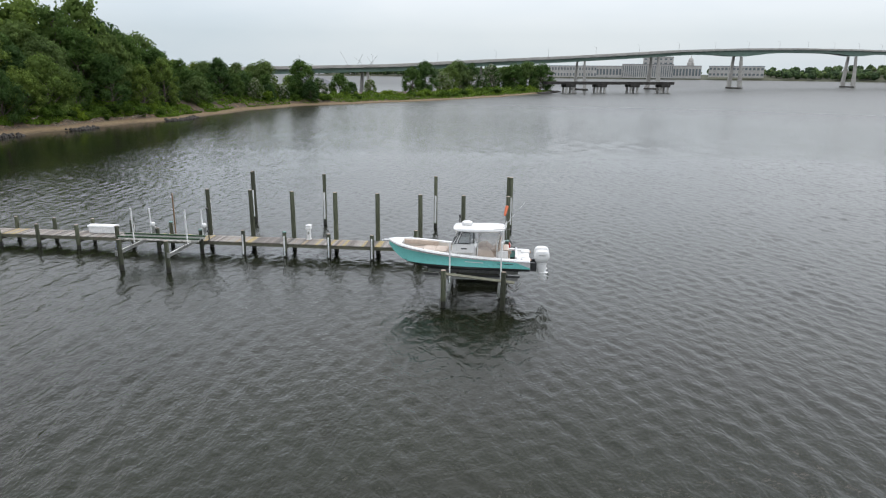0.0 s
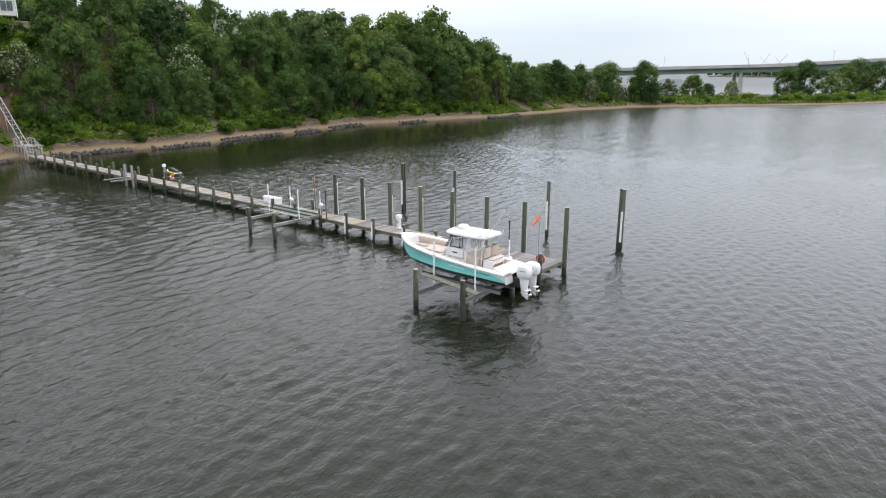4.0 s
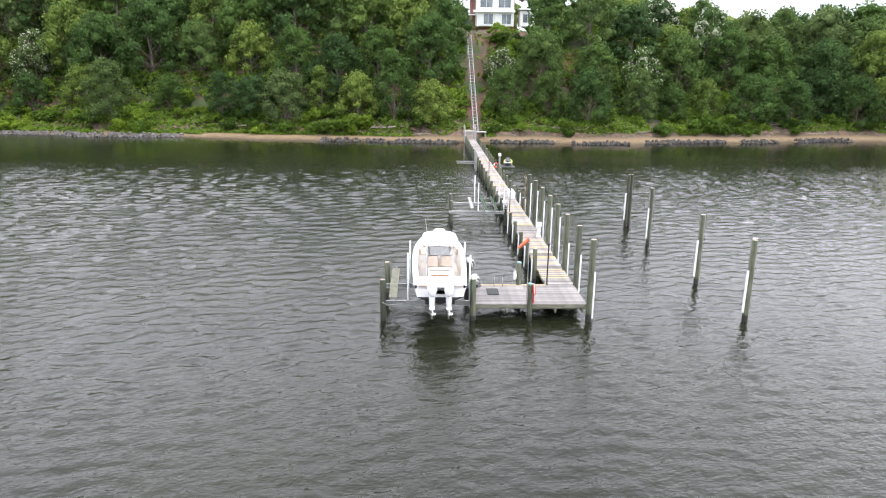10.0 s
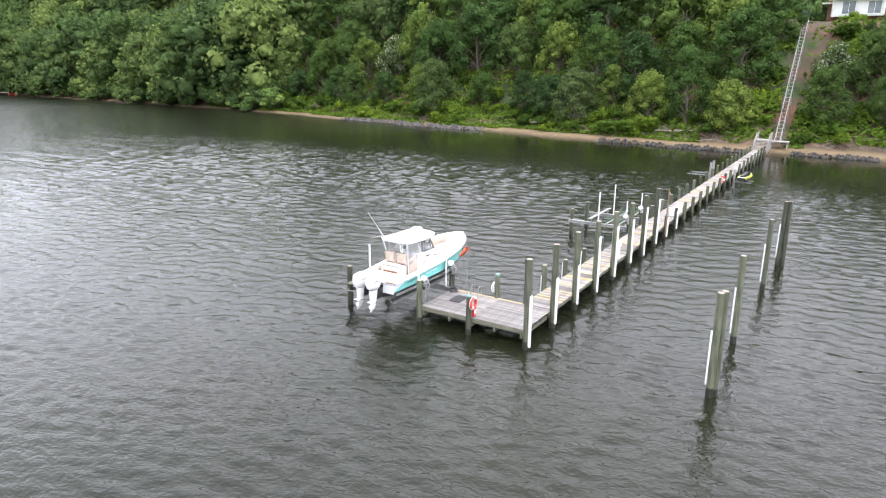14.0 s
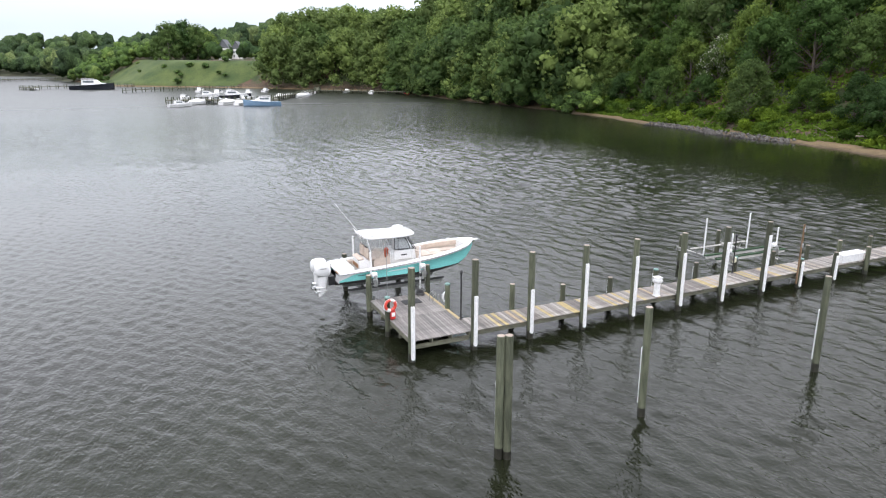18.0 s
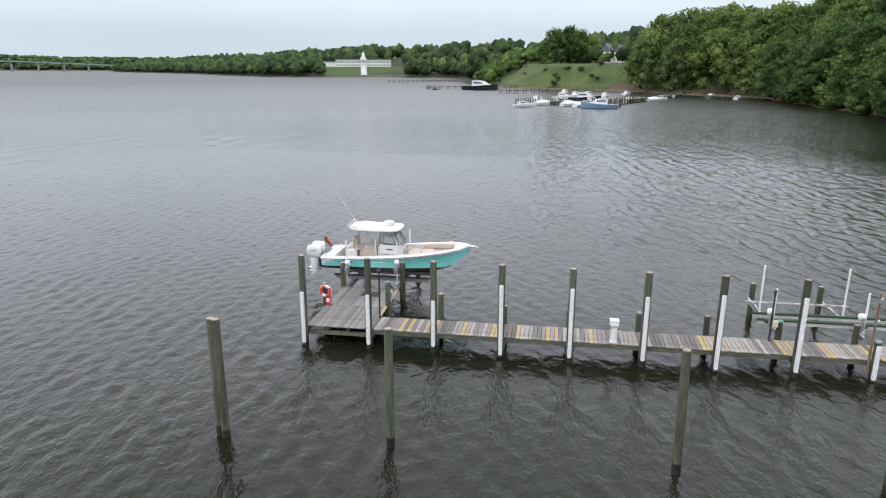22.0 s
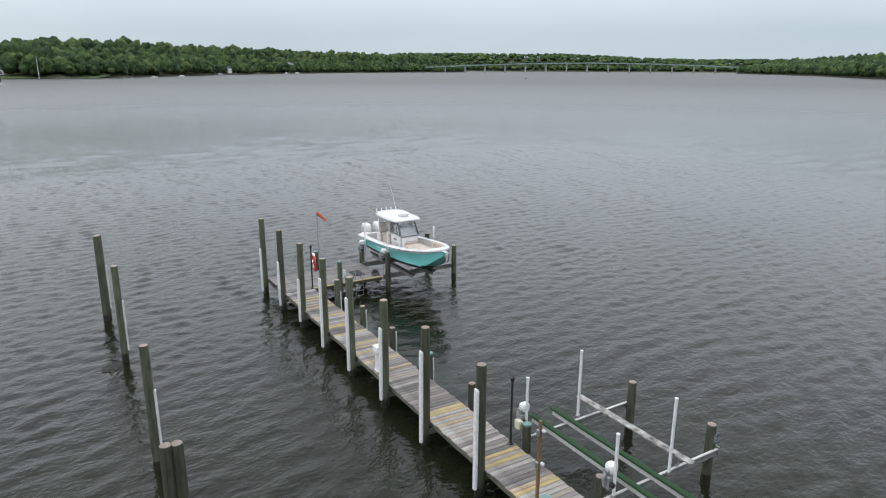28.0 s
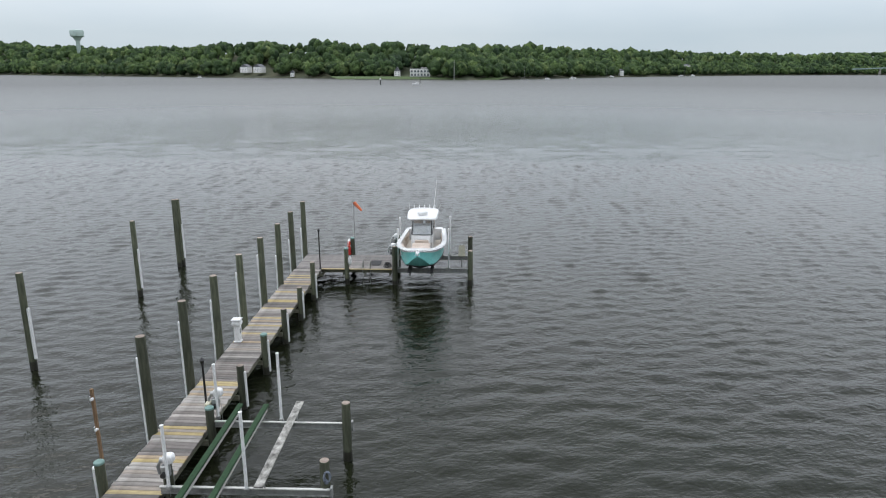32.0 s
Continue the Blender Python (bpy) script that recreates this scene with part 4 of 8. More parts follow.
def i_beam(bm, p0, p1, h=0.26, w=0.15, t=0.018):
    p0, p1 = Vector(p0), Vector(p1)
    d = (p1 - p0).normalized()
    u = Vector((0, 0, 1)).cross(d).normalized()
    sec = [(-w / 2, -h / 2), (w / 2, -h / 2), (w / 2, -h / 2 + t), (t / 2, -h / 2 + t), (t / 2, h / 2 - t), (w / 2, h / 2 - t), (w / 2, h / 2), (-w / 2, h / 2), (-w / 2, h / 2 - t), (-t / 2, h / 2 - t), (-t / 2, -h / 2 + t), (-w / 2, -h / 2 + t)]
    skin(bm, [[tuple(p + u * a + Vector((0, 0, b))) for a, b in sec] for p in (p0, p1)], closed=True, caps=True)


def lift_drive(lift, x, y, z, out=1):
    """A white-capped motor on its gearbox, with the drive plate and drum on a pile."""
    bm = bmesh.new()
    box(bm, (x, y, z - 0.34), (0.20, 0.24, 0.40), None, 0, 0.03)
    cyl(bm, (x + out * 0.13, y, z - 0.02), (x - out * 0.02, y, z - 0.02), 0.085, seg=12)
    tube(bm, [(x + out * 0.12, y, z - 0.05), (x + out * 0.20, y + 0.03, z - 0.2), (x + out * 0.16, y + 0.04, z - 0.42)], 0.045, 8)
    drive = part("drive_housing", bm, M["steel"], lift, "grey lift drive housing", True)
    bm = bmesh.new()
    rings = []
    for q, dx in ((0.09, 0.03), (0.125, 0.0), (0.14, -0.06), (0.14, -0.16), (0.125, -0.22), (0.07, -0.26)):
        rings.append([(x + out * dx, y + q * math.copysign(abs(math.cos(a)) ** 0.5, math.cos(a)), z + 0.04 + q * math.copysign(abs(math.sin(a)) ** 0.5, math.sin(a))) for a in [2 * math.pi * k / 16 for k in range(16)]])
    skin(bm, rings, closed=True, caps=True)
    part("motor_cover", bm, M["pvc"], drive, "boxy white motor cover", True)
    bm = bmesh.new()
    cyl(bm, (x, y - 0.22, z - 0.38), (x, y + 0.22, z - 0.38), 0.075, seg=12)
    part("cable_drum", bm, M["black"], drive, "dark cable drum", True)
    bm = bmesh.new()
    for k in (-0.15, 0.15):
        cyl(bm, (x - out * 0.12, y + k, z - 0.38), (x - out * 0.12, y + k, 0.95), 0.008, seg=5)
    part("lift_cable", bm, M["steel"], drive)


def guide_pole(lift, x, y, z0, z1, label="white plastic guide pole"):
    bm = bmesh.new()
    cyl(bm, (x, y, z0), (x, y, z1), 0.045, seg=10)
    lathe(bm, [(0.05, z1 - 0.02), (0.055, z1 + 0.02), (0.02, z1 + 0.04)], 10, Matrix.Translation((x, y, 0)))
    p = part("guide_pole", bm, M["pvc"], lift, label, True)
    bm = bmesh.new()
    box(bm, (x, y, z0 + 0.03), (0.14, 0.10, 0.10), None, 0, 0.01)
    part("pole_bracket", bm, M["alu"], p)


def catwalk(lift, x, y0, y1, z0, z1, w=0.26, mat="lichen_wood", label="grey catwalk plank patched with white lichen"):
    bm = bmesh.new()
    skin(bm, [[(x - w / 2, y, z - 0.04), (x + w / 2, y, z - 0.04), (x + w / 2, y, z), (x - w / 2, y, z)] for y, z in ((y0, z0), ((y0 + y1) / 2, (z0 + z1) / 2), (y1, z1))], closed=True, caps=True)
    cw = part("catwalk_plank", bm, M[mat], lift, label)
    for y, z in ((y0 + 0.35, z0), (y1 - 0.35, z1)):
        bm = bmesh.new()
        tube(bm, [(x, y + 0.22 * (1 if y < (y0 + y1) / 2 else -1), 1.15), (x, y, z - 0.03)], 0.03, 6)
        part("brace", bm, M["alu"], cw)


# the lift under the boat
for i, (x, y, h) in enumerate([(-6.04, 3.34, 2.34), (-5.93, 0.04, 2.22), (-10.45, 3.34, 2.12), (-10.48, 0.10, 2.16)]):
    add_pile(x, y, h, 0.145, "weathered timber pile carrying a boat lift", "boat lift piles", (0.0, 0.0), 200 + i)
lift = thing("boat_lift", "galvanised four-pile boat lift holding a motor boat above the water", "boat lift", "boat lifts", (0, 0, 0))
for y in (3.10, 0.34):
    bm = bmesh.new()
    i_beam(bm, (-10.5, y, 0.83), (-5.85, y, 0.83))
    part("cross_beam", bm, M["alu"], lift, "weathered aluminium cross beam")
for x in (-8.25, -6.99):
    bm = bmesh.new()
    i_beam(bm, (x, -0.7, 1.06), (x, 4.6, 1.06), 0.2, 0.12)
    bunk = part("bunk_beam", bm, M["alu"], lift)
    bm = bmesh.new()
    sx = 1 if x > -7.6 else -1
    skin(bm, [[(x - 0.1, y, 1.16), (x + 0.1, y, 1.16), (x + 0.1, y, 1.24 + 0.04 * sx), (x - 0.1, y, 1.24 - 0.04 * sx)] for y in (-0.8, 4.7)], closed=True, caps=True)
    part("bunk_pad", bm, M["rubber"], bunk, "dark carpeted bunk")
for x, y, z1 in ((-9.18, 3.12, 3.35), (-9.22, 0.26, 3.45), (-6.22, 3.00, 3.30), (-6.10, 0.22, 3.35)):
    guide_pole(lift, x, y, 0.93, z1)
lift_drive(lift, -5.85, 3.05, 2.28)
lift_drive(lift, -5.75, 0.34, 2.18)
catwalk(lift, -9.95, 3.3, -0.5, 1.78, 1.42, 0.4, "beam_wood", "weathered grey catwalk plank")
bm = bmesh.new()
tube(bm, [(-9.5, -0.15, 0.95), (-10.2, -0.5, 1.0), (-10.45, -0.75, 1.25)], 0.03, 6)
part("end_arm", bm, M["alu"], lift)

# the empty lift beside the walkway
for i, (x, y, h) in enumerate([(-6.29, 21.31, 2.03), (-6.25, 24.48, 2.02)]):
    add_pile(x, y, h, 0.14, "timber pile of the empty boat lift with a cut brown top", "boat lift piles", (0.0, 0.0), 210 + i)
lift2 = thing("boat_lift", "empty boat lift with two green-carpeted bunks beside the walkway", "boat lift", "boat lifts", (0, 0, 0))
for y in (21.15, 24.62):
    bm = bmesh.new()
    i_beam(bm, (-6.4, y, 1.10), (-1.75, y, 1.10), 0.19, 0.09)
    cross = part("cross_beam", bm, M["alu"], lift2, "stained aluminium cross beam")
    bm = bmesh.new()
    box(bm, (-4.08, y + 0.015, 1.216), (4.7, 0.085, 0.035), None, 0, 0.006)
    part("top_rail", bm, M["pale_alu"], cross, "pale top rail")
    bm = bmesh.new()
    box(bm, (-6.44, y, 1.13), (0.06, 0.16, 0.34), None, 0, 0.01)
    part("end_plate", bm, M["alu"], cross)
for x in (-2.62, -3.48):
    bm = bmesh.new()
    box(bm, (x, 23.4, 1.34), (0.09, 5.7, 0.17), None, 0, 0.008)
    bunk = part("bunk_beam", bm, M["pale_alu"], lift2, "pale aluminium bunk beam")
    bm = bmesh.new()
    skin(bm, [[(x - 0.085, y, 1.428), (x + 0.085, y, 1.428), (x + 0.09, y, 1.48), (x + 0.07, y, 1.50), (x - 0.07, y, 1.50), (x - 0.09, y, 1.48)] for y in (20.5, 22.4, 24.3, 26.3)], closed=True, caps=True)
    part("bunk_pad", bm, M["carpet"], bunk, "green carpeted bunk pad")
for x, y, z1 in ((-4.12, 21.03, 3.55), (-4.16, 24.73, 3.55), (-2.02, 20.95, 3.1), (-2.02, 24.70, 3.1)):
    guide_pole(lift2, x, y, 1.2, z1)
lift_drive(lift2, -1.92, 20.82, 2.02)
lift_drive(lift2, -1.92, 24.55, 2.0)
catwalk(lift2, -4.62, 20.5, 25.15, 1.62, 1.62, 0.24)
bm = bmesh.new()
box(bm, (-1.72, 20.95, 1.62), (0.16, 0.24, 0.30), None, 0, 0.02)
switch = part("switch_box", bm, M["cream_plastic"], lift2, "yellowed white switch box")
bm = bmesh.new()
box(bm, (-1.72, 21.073, 1.60), (0.10, 0.008, 0.12), None, 0, 0.002)
part("sticker", bm, M["lime_sticker"], switch, "lime green sticker")
# a coil of line on the outer lift pile
coil = thing("rope_coil", "blue-grey coil of line hanging on a lift pile", "rope", "", (-6.33, 24.62, 1.62))
bm = bmesh.new()
for k in range(4):
    tube(bm, [(0.015 * k - 0.03 + 0.085 * math.cos(t * 0.524), 0.015 * math.sin(t * 1.7 + k), (0.15 + 0.012 * k) * math.sin(t * 0.524) - 0.02 * k) for t in range(13)], 0.016, 6)
part("line", bm, M["blue_rope"], coil, "", True)


# ---- small things on the dock ----
def lamp_post(x, y, z0, z1, lean=0.0):
    lamp = thing("lamp_post", "thin black metal lamp post standing on the dock", "lamp post", "dock lamps", (x, y, z0))
    h = z1 - z0
    bm = bmesh.new()
    lathe(bm, [(0.09, 0.0), (0.09, 0.02), (0.05, 0.05), (0.04, 0.12), (0.035, h - 0.2), (0.05, h - 0.17)], 10)
    part("post", bm, M["black"], lamp, "", True)
    bm = bmesh.new()
    lathe(bm, [(0.05, h - 0.17), (0.07, h - 0.06), (0.10, h - 0.04), (0.06, h), (0.015, h + 0.05)], 8)
    part("lantern", bm, M["black"], lamp, "small black lantern head", True)


lamp_post(-1.62, 3.17, DECK, 3.27)
lamp_post(-1.58, 20.75, DECK, 3.2)
lamp_post(-1.58, 39.5, DECK, 3.1)


def pedestal(x, y):
    p = thing("power_pedestal", "white plastic dock power pedestal with a lantern top", "power pedestal", "", (x, y, DECK))
    bm = bmesh.new()
    box(bm, (0, 0, 0.36), (0.25, 0.25, 0.72), None, 0, 0.03)
    box(bm, (0, 0, 0.03), (0.31, 0.31, 0.06), None, 0, 0.015)
    part("body", bm, M["pvc"], p)
    bm = bmesh.new()
    lathe(bm, [(0.18, 0.70), (0.26, 0.80), (0.26, 0.88), (0.20, 0.99)], 4, pose(0, 0, 0, 0, 0, 45))
    part("socket_head", bm, M["pvc"], p)
    bm = bmesh.new()
    lathe(bm, [(0.25, 0.99), (0.275, 1.01), (0.275, 1.04), (0.05, 1.10)], 4, pose(0, 0, 0, 0, 0, 45))
    part("lid", bm, M["pvc"], p)
    bm = bmesh.new()
    box(bm, (-0.128, 0, 0.5), (0.012, 0.14, 0.2), None, 0, 0.003)
    part("socket_cover", bm, M["alu"], p, "grey socket cover")


pedestal(-0.33, 13.95)
# life ring and extinguisher box on the platform pile
ring = thing("life_ring", "red and white life ring hanging on a dock pile", "life ring", "", (-2.88, 0.08, 1.62))
bm = bmesh.new()
torus(bm, 0.245, 0.075, 40, 10, pose(0.02, 0, 0, 0, 90, -2), (0, 0, 0, 1))
part("ring", bm, [M["ring_red"], M["pvc"]], ring, "", True)
bm = bmesh.new()
torus(bm, 0.325, 0.012, 32, 5, pose(0.02, 0, 0, 0, 90, -2))
part("grab_rope", bm, M["pvc"], ring, "white grab rope")
xb = thing("extinguisher_box", "small red box fixed to a dock pile below a life ring", "fire box", "", (-2.88, 0.20, 1.14))
bm = bmesh.new()
box(bm, (0, 0, 0), (0.14, 0.24, 0.46), None, 0, 0.025)
part("case", bm, M["red"], xb)
bm = bmesh.new()
box(bm, (0.075, 0, 0.02), (0.012, 0.17, 0.2), None, 0, 0.003)
part("door", bm, M["pvc"], xb, "white-marked door")
# windsock
sock = thing("windsock", "orange windsock on a thin grey pole by the platform edge", "windsock", "", (-3.2, 0.06, 1.9))
bm = bmesh.new()
cyl(bm, (0, 0, -1.0), (0, 0, 2.42), 0.018, seg=8)
part("pole", bm, M["steel"], sock)
bm = bmesh.new()
d = Vector((-0.42, 0.12, -0.42)).normalized()
pts = [Vector((-0.03, 0.01, 2.36)) + d * k * 0.115 for k in range(7)]
tube(bm, pts, [0.11, 0.105, 0.10, 0.09, 0.085, 0.075, 0.06], 12, caps=False)
part("sock", bm, M["orange"], sock, "drooping orange fabric sock", True)
# mat, ladder, coiled hose
mat_ = thing("rubber_mat", "dark rubber mat lying on the platform planks", "mat", "", (-4.75, 1.9, DECK + 0.02))
bm = bmesh.new()
box(bm, (0, 0, 0.012), (0.62, 0.95, 0.024), None, 0, 0.006)
part("mat", bm, M["rubber"], mat_)
lad = thing("swim_ladder", "aluminium swim ladder on the platform edge", "ladder", "", (-4.35, 3.1, 0))
for x in (-0.22, 0.22):
    bm = bmesh.new()
    tube(bm, [(x, -0.28, DECK + 0.02), (x, -0.26, DECK + 0.42), (x, -0.1, DECK + 0.5), (x, 0.06, DECK + 0.42), (x, 0.08, -0.8)], 0.022, 8)
    part("rail", bm, M["alu"], lad, "", True)
for z in (-0.3, 0.0, 0.3, 0.6):
    bm = bmesh.new()
    box(bm, (0, 0.08, z), (0.44, 0.07, 0.025), None, 0, 0.006)
    part("rung", bm, M["alu"], lad)
loop = thing("hanging_hose", "white garden hose coiled on a short dock pile", "hose", "", (-3.36, 3.22, 1.42))
bm = bmesh.new()
for k in range(5):
    tube(bm, [(0.03 * math.sin(t * 0.9 + k) - 0.02 * k, (0.17 + 0.006 * k) * math.cos(t * 0.393), (0.24 + 0.012 * k) * math.sin(t * 0.393)) for t in range(17)], 0.016, 6)
part("hose", bm, M["pvc"], loop, "", True)
hose = thing("coiled_hose", "black coiled hose lying on the platform beside a lift pile", "hose", "", (-5.55, 2.7, DECK + 0.03))
bm = bmesh.new()
tube(bm, [(0.24 * math.cos(t * 0.5) * (1 - t * 0.008), 0.24 * math.sin(t * 0.5) * (1 - t * 0.008), 0.02 + t * 0.0045) for t in range(52)], 0.022, 6)
part("hose", bm, M["rubber"], hose, "", True)
# tan utility post with two small fittings
tp = thing("utility_post", "brown wooden utility post with small white fittings", "post", "", (0.1, 24.08, 0.3))
bm = bmesh.new()
box(bm, (0, 0, 1.75), (0.08, 0.08, 3.55), None, 0, 0.01)
part("post", bm, M["tan_post"], tp)
for z in (2.28, 3.2):
    bm = bmesh.new()
    box(bm, (0.065, 0.0, z), (0.05, 0.09, 0.20), None, 0, 0.01)
    fitting = part("fitting", bm, M["steel"], tp, "small grey box")
    bm = bmesh.new()
    lathe(bm, [(0.035, 0), (0.042, 0.01), (0.042, 0.09), (0.02, 0.10)], 10, pose(-0.035, 0.055, z + 0.06, -80, 0, 0))
    part("camera_housing", bm, M["pvc"], fitting, "small white camera housing", True)
# dock box
db = thing("dock_box", "long white fibreglass dock box on the walkway", "dock box", "", (-0.42, 29.3, DECK))
bm = bmesh.new()
box(bm, (0, 0, 0.23), (0.56, 2.0, 0.44), None, 0, 0.03)
part("body", bm, M["pvc"], db)
bm = bmesh.new()
skin(bm, [[(-0.31, y, 0.45), (0.31, y, 0.45), (0.31, y, 0.52), (0.24, y, 0.58), (-0.24, y, 0.58), (-0.31, y, 0.52)] for y in (-1.05, 1.05)], closed=True, caps=True)
part("lid", bm, M["pvc"], db, "white lid")
# ---- woods on the bank ----
def leaf_material(name, stops, cream=0.0):
    mt, nt, b = material(name, 0.7, 0.0, 0.12)
    oi = nt.nodes.new("ShaderNodeObjectInfo")
    geo = nt.nodes.new("ShaderNodeNewGeometry")
    tone = ramp(nt, stops)
    nt.links.new(oi.outputs["Random"], tone.inputs[0])
    isl = ramp(nt, [(0.0, (0.70, 0.72, 0.68)), (0.5, (1.0, 1.0, 1.0)), (1.0, (1.3, 1.27, 1.2))])
    nt.links.new(geo.outputs["Random Per Island"], isl.inputs[0])
    col = mix(nt, "MULTIPLY", tone.outputs[0], isl.outputs[0], 1.0)
    g = grain(nt, 0.35, coords="Object")
    gr = ramp(nt, [(0.35, (0.72, 0.76, 0.7)), (0.65, (1.2, 1.18, 1.1))])
    nt.links.new(g, gr.inputs[0])
    col = mix(nt, "MULTIPLY", col, gr.outputs[0], 1.0)
    if cream:
        pick = ramp(nt, [(1 - cream - 0.01, (0, 0, 0)), (1 - cream, (1, 1, 1))])
        nt.links.new(geo.outputs["Random Per Island"], pick.inputs[0])
        col = mix(nt, "MIX", col, (0.42, 0.44, 0.33), pick.outputs[0])
    nt.links.new(col, b.inputs["Base Color"])
    bump(nt, b, grain(nt, 2.6, detail=3.0), 0.9, 0.45)
    tr = nt.nodes.new("ShaderNodeBsdfTranslucent")
    nt.links.new(col, tr.inputs["Color"])
    ms = nt.nodes.new("ShaderNodeMixShader")
    ms.inputs[0].default_value = 0.42
    out = nt.nodes["Material Output"]
    nt.links.new(b.outputs[0], ms.inputs[1])
    nt.links.new(tr.outputs[0], ms.inputs[2])
    nt.links.new(ms.outputs[0], out.inputs["Surface"])
    return mt


GREENS = [(0.0, (0.050, 0.096, 0.034)), (0.25, (0.070, 0.130, 0.038)), (0.5, (0.092, 0.160, 0.040)), (0.68, (0.118, 0.172, 0.064)), (0.82, (0.138, 0.208, 0.050)), (1.0, (0.190, 0.262, 0.060))]
M["leaf"] = leaf_material("spring_leaves", GREENS)
# olive leaves, lightened so that haze and brighter daylight sit in the colour
M["leaf_olive_hazed"] = leaf_material("hazed_olive_leaves", [(0.0, (0.078, 0.132, 0.048)), (0.35, (0.112, 0.176, 0.056)), (0.7, (0.148, 0.208, 0.074)), (1.0, (0.200, 0.272, 0.085))])
M["leaf_cream"] = leaf_material("blossoming_leaves", GREENS, 0.22)
M["leaf_bush"] = leaf_material("undergrowth_leaves", [(0.0, (0.05, 0.095, 0.016)), (0.5, (0.085, 0.152, 0.022)), (1.0, (0.185, 0.275, 0.028))])
M["bark"] = mottled("grey_brown_bark", (0.07, 0.055, 0.042), (0.16, 0.135, 0.11), 3.0, (3, 3, 0.5), 0.9, fine=14, bumpy=0.6, dist=0.03)


def ball(sub):
    """Corners and faces of a round boss."""
    bm = bmesh.new()
    bmesh.ops.create_icosphere(bm, subdivisions=sub, radius=1.0)
    out = np.array([v.co[:] for v in bm.verts]), np.array([[v.index for v in f.verts] for f in bm.faces])
    bm.free()
    return out


BALLS = {0: ball(1), 1: ball(2), 2: ball(3)}


def boss(c, r, seed, sub=2, flat=0.85, rough=0.5):
    """An uneven leafy mass round c."""
    v, f = BALLS[sub]
    k = np.array([1 + rough * noise.noise((p[0] * 1.7 + seed, p[1] * 1.7 - seed, p[2] * 1.7)) + 0.6 * rough * noise.noise((p[0] * 4.1, p[1] * 4.1 + seed, p[2] * 4.1)) for p in v])
    return np.array(c) + v * k[:, None] * r * np.array([1, 1, flat]), f


def sprays(pos, out, size, r):
    """Small folded leaf sprays at pos, facing roughly out."""
    n = len(pos)
    nor = out + r.normal(size=(n, 3)) * 0.55
    nor /= np.linalg.norm(nor, axis=1)[:, None]
    t1 = np.cross(nor, r.normal(size=(n, 3)))
    t1 /= np.linalg.norm(t1, axis=1)[:, None]
    t2 = np.cross(nor, t1)
    q = size * (0.6 + 0.8 * r.rand(n))[:, None]
    fold = nor * q * 0.35
    v = np.stack([pos - t1 * q * 0.62, pos - t2 * q * (0.3 + 0.3 * r.rand(n))[:, None] - fold, pos + t1 * q * 0.62, pos + t2 * q * (0.3 + 0.3 * r.rand(n))[:, None] - fold * 0.7], 1).reshape(-1, 3)
    i = np.arange(n)[:, None] * 4
    return v, np.concatenate([i + np.array([[0, 1, 2]]), i + np.array([[0, 2, 3]])])


def joined(name, pieces, mats):
    """One mesh out of (corners, faces) pieces."""
    v, f, base = [], [], 0
    for pv, pf in pieces:
        v.append(pv)
        f.append(pf + base)
        base += len(pv)
    v, f = np.concatenate(v).astype(np.float32), np.concatenate(f).astype(np.int32)
    me = bpy.data.meshes.new(name)
    me.vertices.add(len(v))
    me.vertices.foreach_set("co", v.ravel())
    me.loops.add(f.size)
    me.loops.foreach_set("vertex_index", f.ravel())
    me.polygons.add(len(f))
    me.polygons.foreach_set("loop_start", np.arange(0, f.size, 3, dtype=np.int32))
    me.polygons.foreach_set("use_smooth", np.ones(len(f), dtype=bool))
    me.update(calc_edges=True)
    for m in mats:
        me.materials.append(m)
    return me


def leaf_cloud(name, puffs, n, size, mats, rng, core=0.55):
    """Leaf sprays scattered over a set of leafy bosses."""
    vol = np.array([p[3] ** 2 for p in puffs])
    pick = np.array(rng.choices(range(len(puffs)), weights=vol.tolist(), k=n))
    r = np.random.RandomState(rng.randrange(10**6))
    dirs = r.normal(size=(n, 3))
    dirs[:, 2] += 0.25
    dirs /= np.linalg.norm(dirs, axis=1)[:, None]
    cen = np.array([p[:3] for p in puffs])[pick]
    rad = np.array([p[3] for p in puffs])[pick] * (0.52 + 0.66 * r.rand(n) ** 0.8)
    pos = cen + dirs * rad[:, None] * np.array([1, 1, 0.82])
    pieces = [sprays(pos, dirs, size, r)]
    if core:
        pieces += [boss(p[:3], p[3] * core, 3.7 * i, 0) for i, p in enumerate(puffs)]
    return joined(name, pieces, mats)


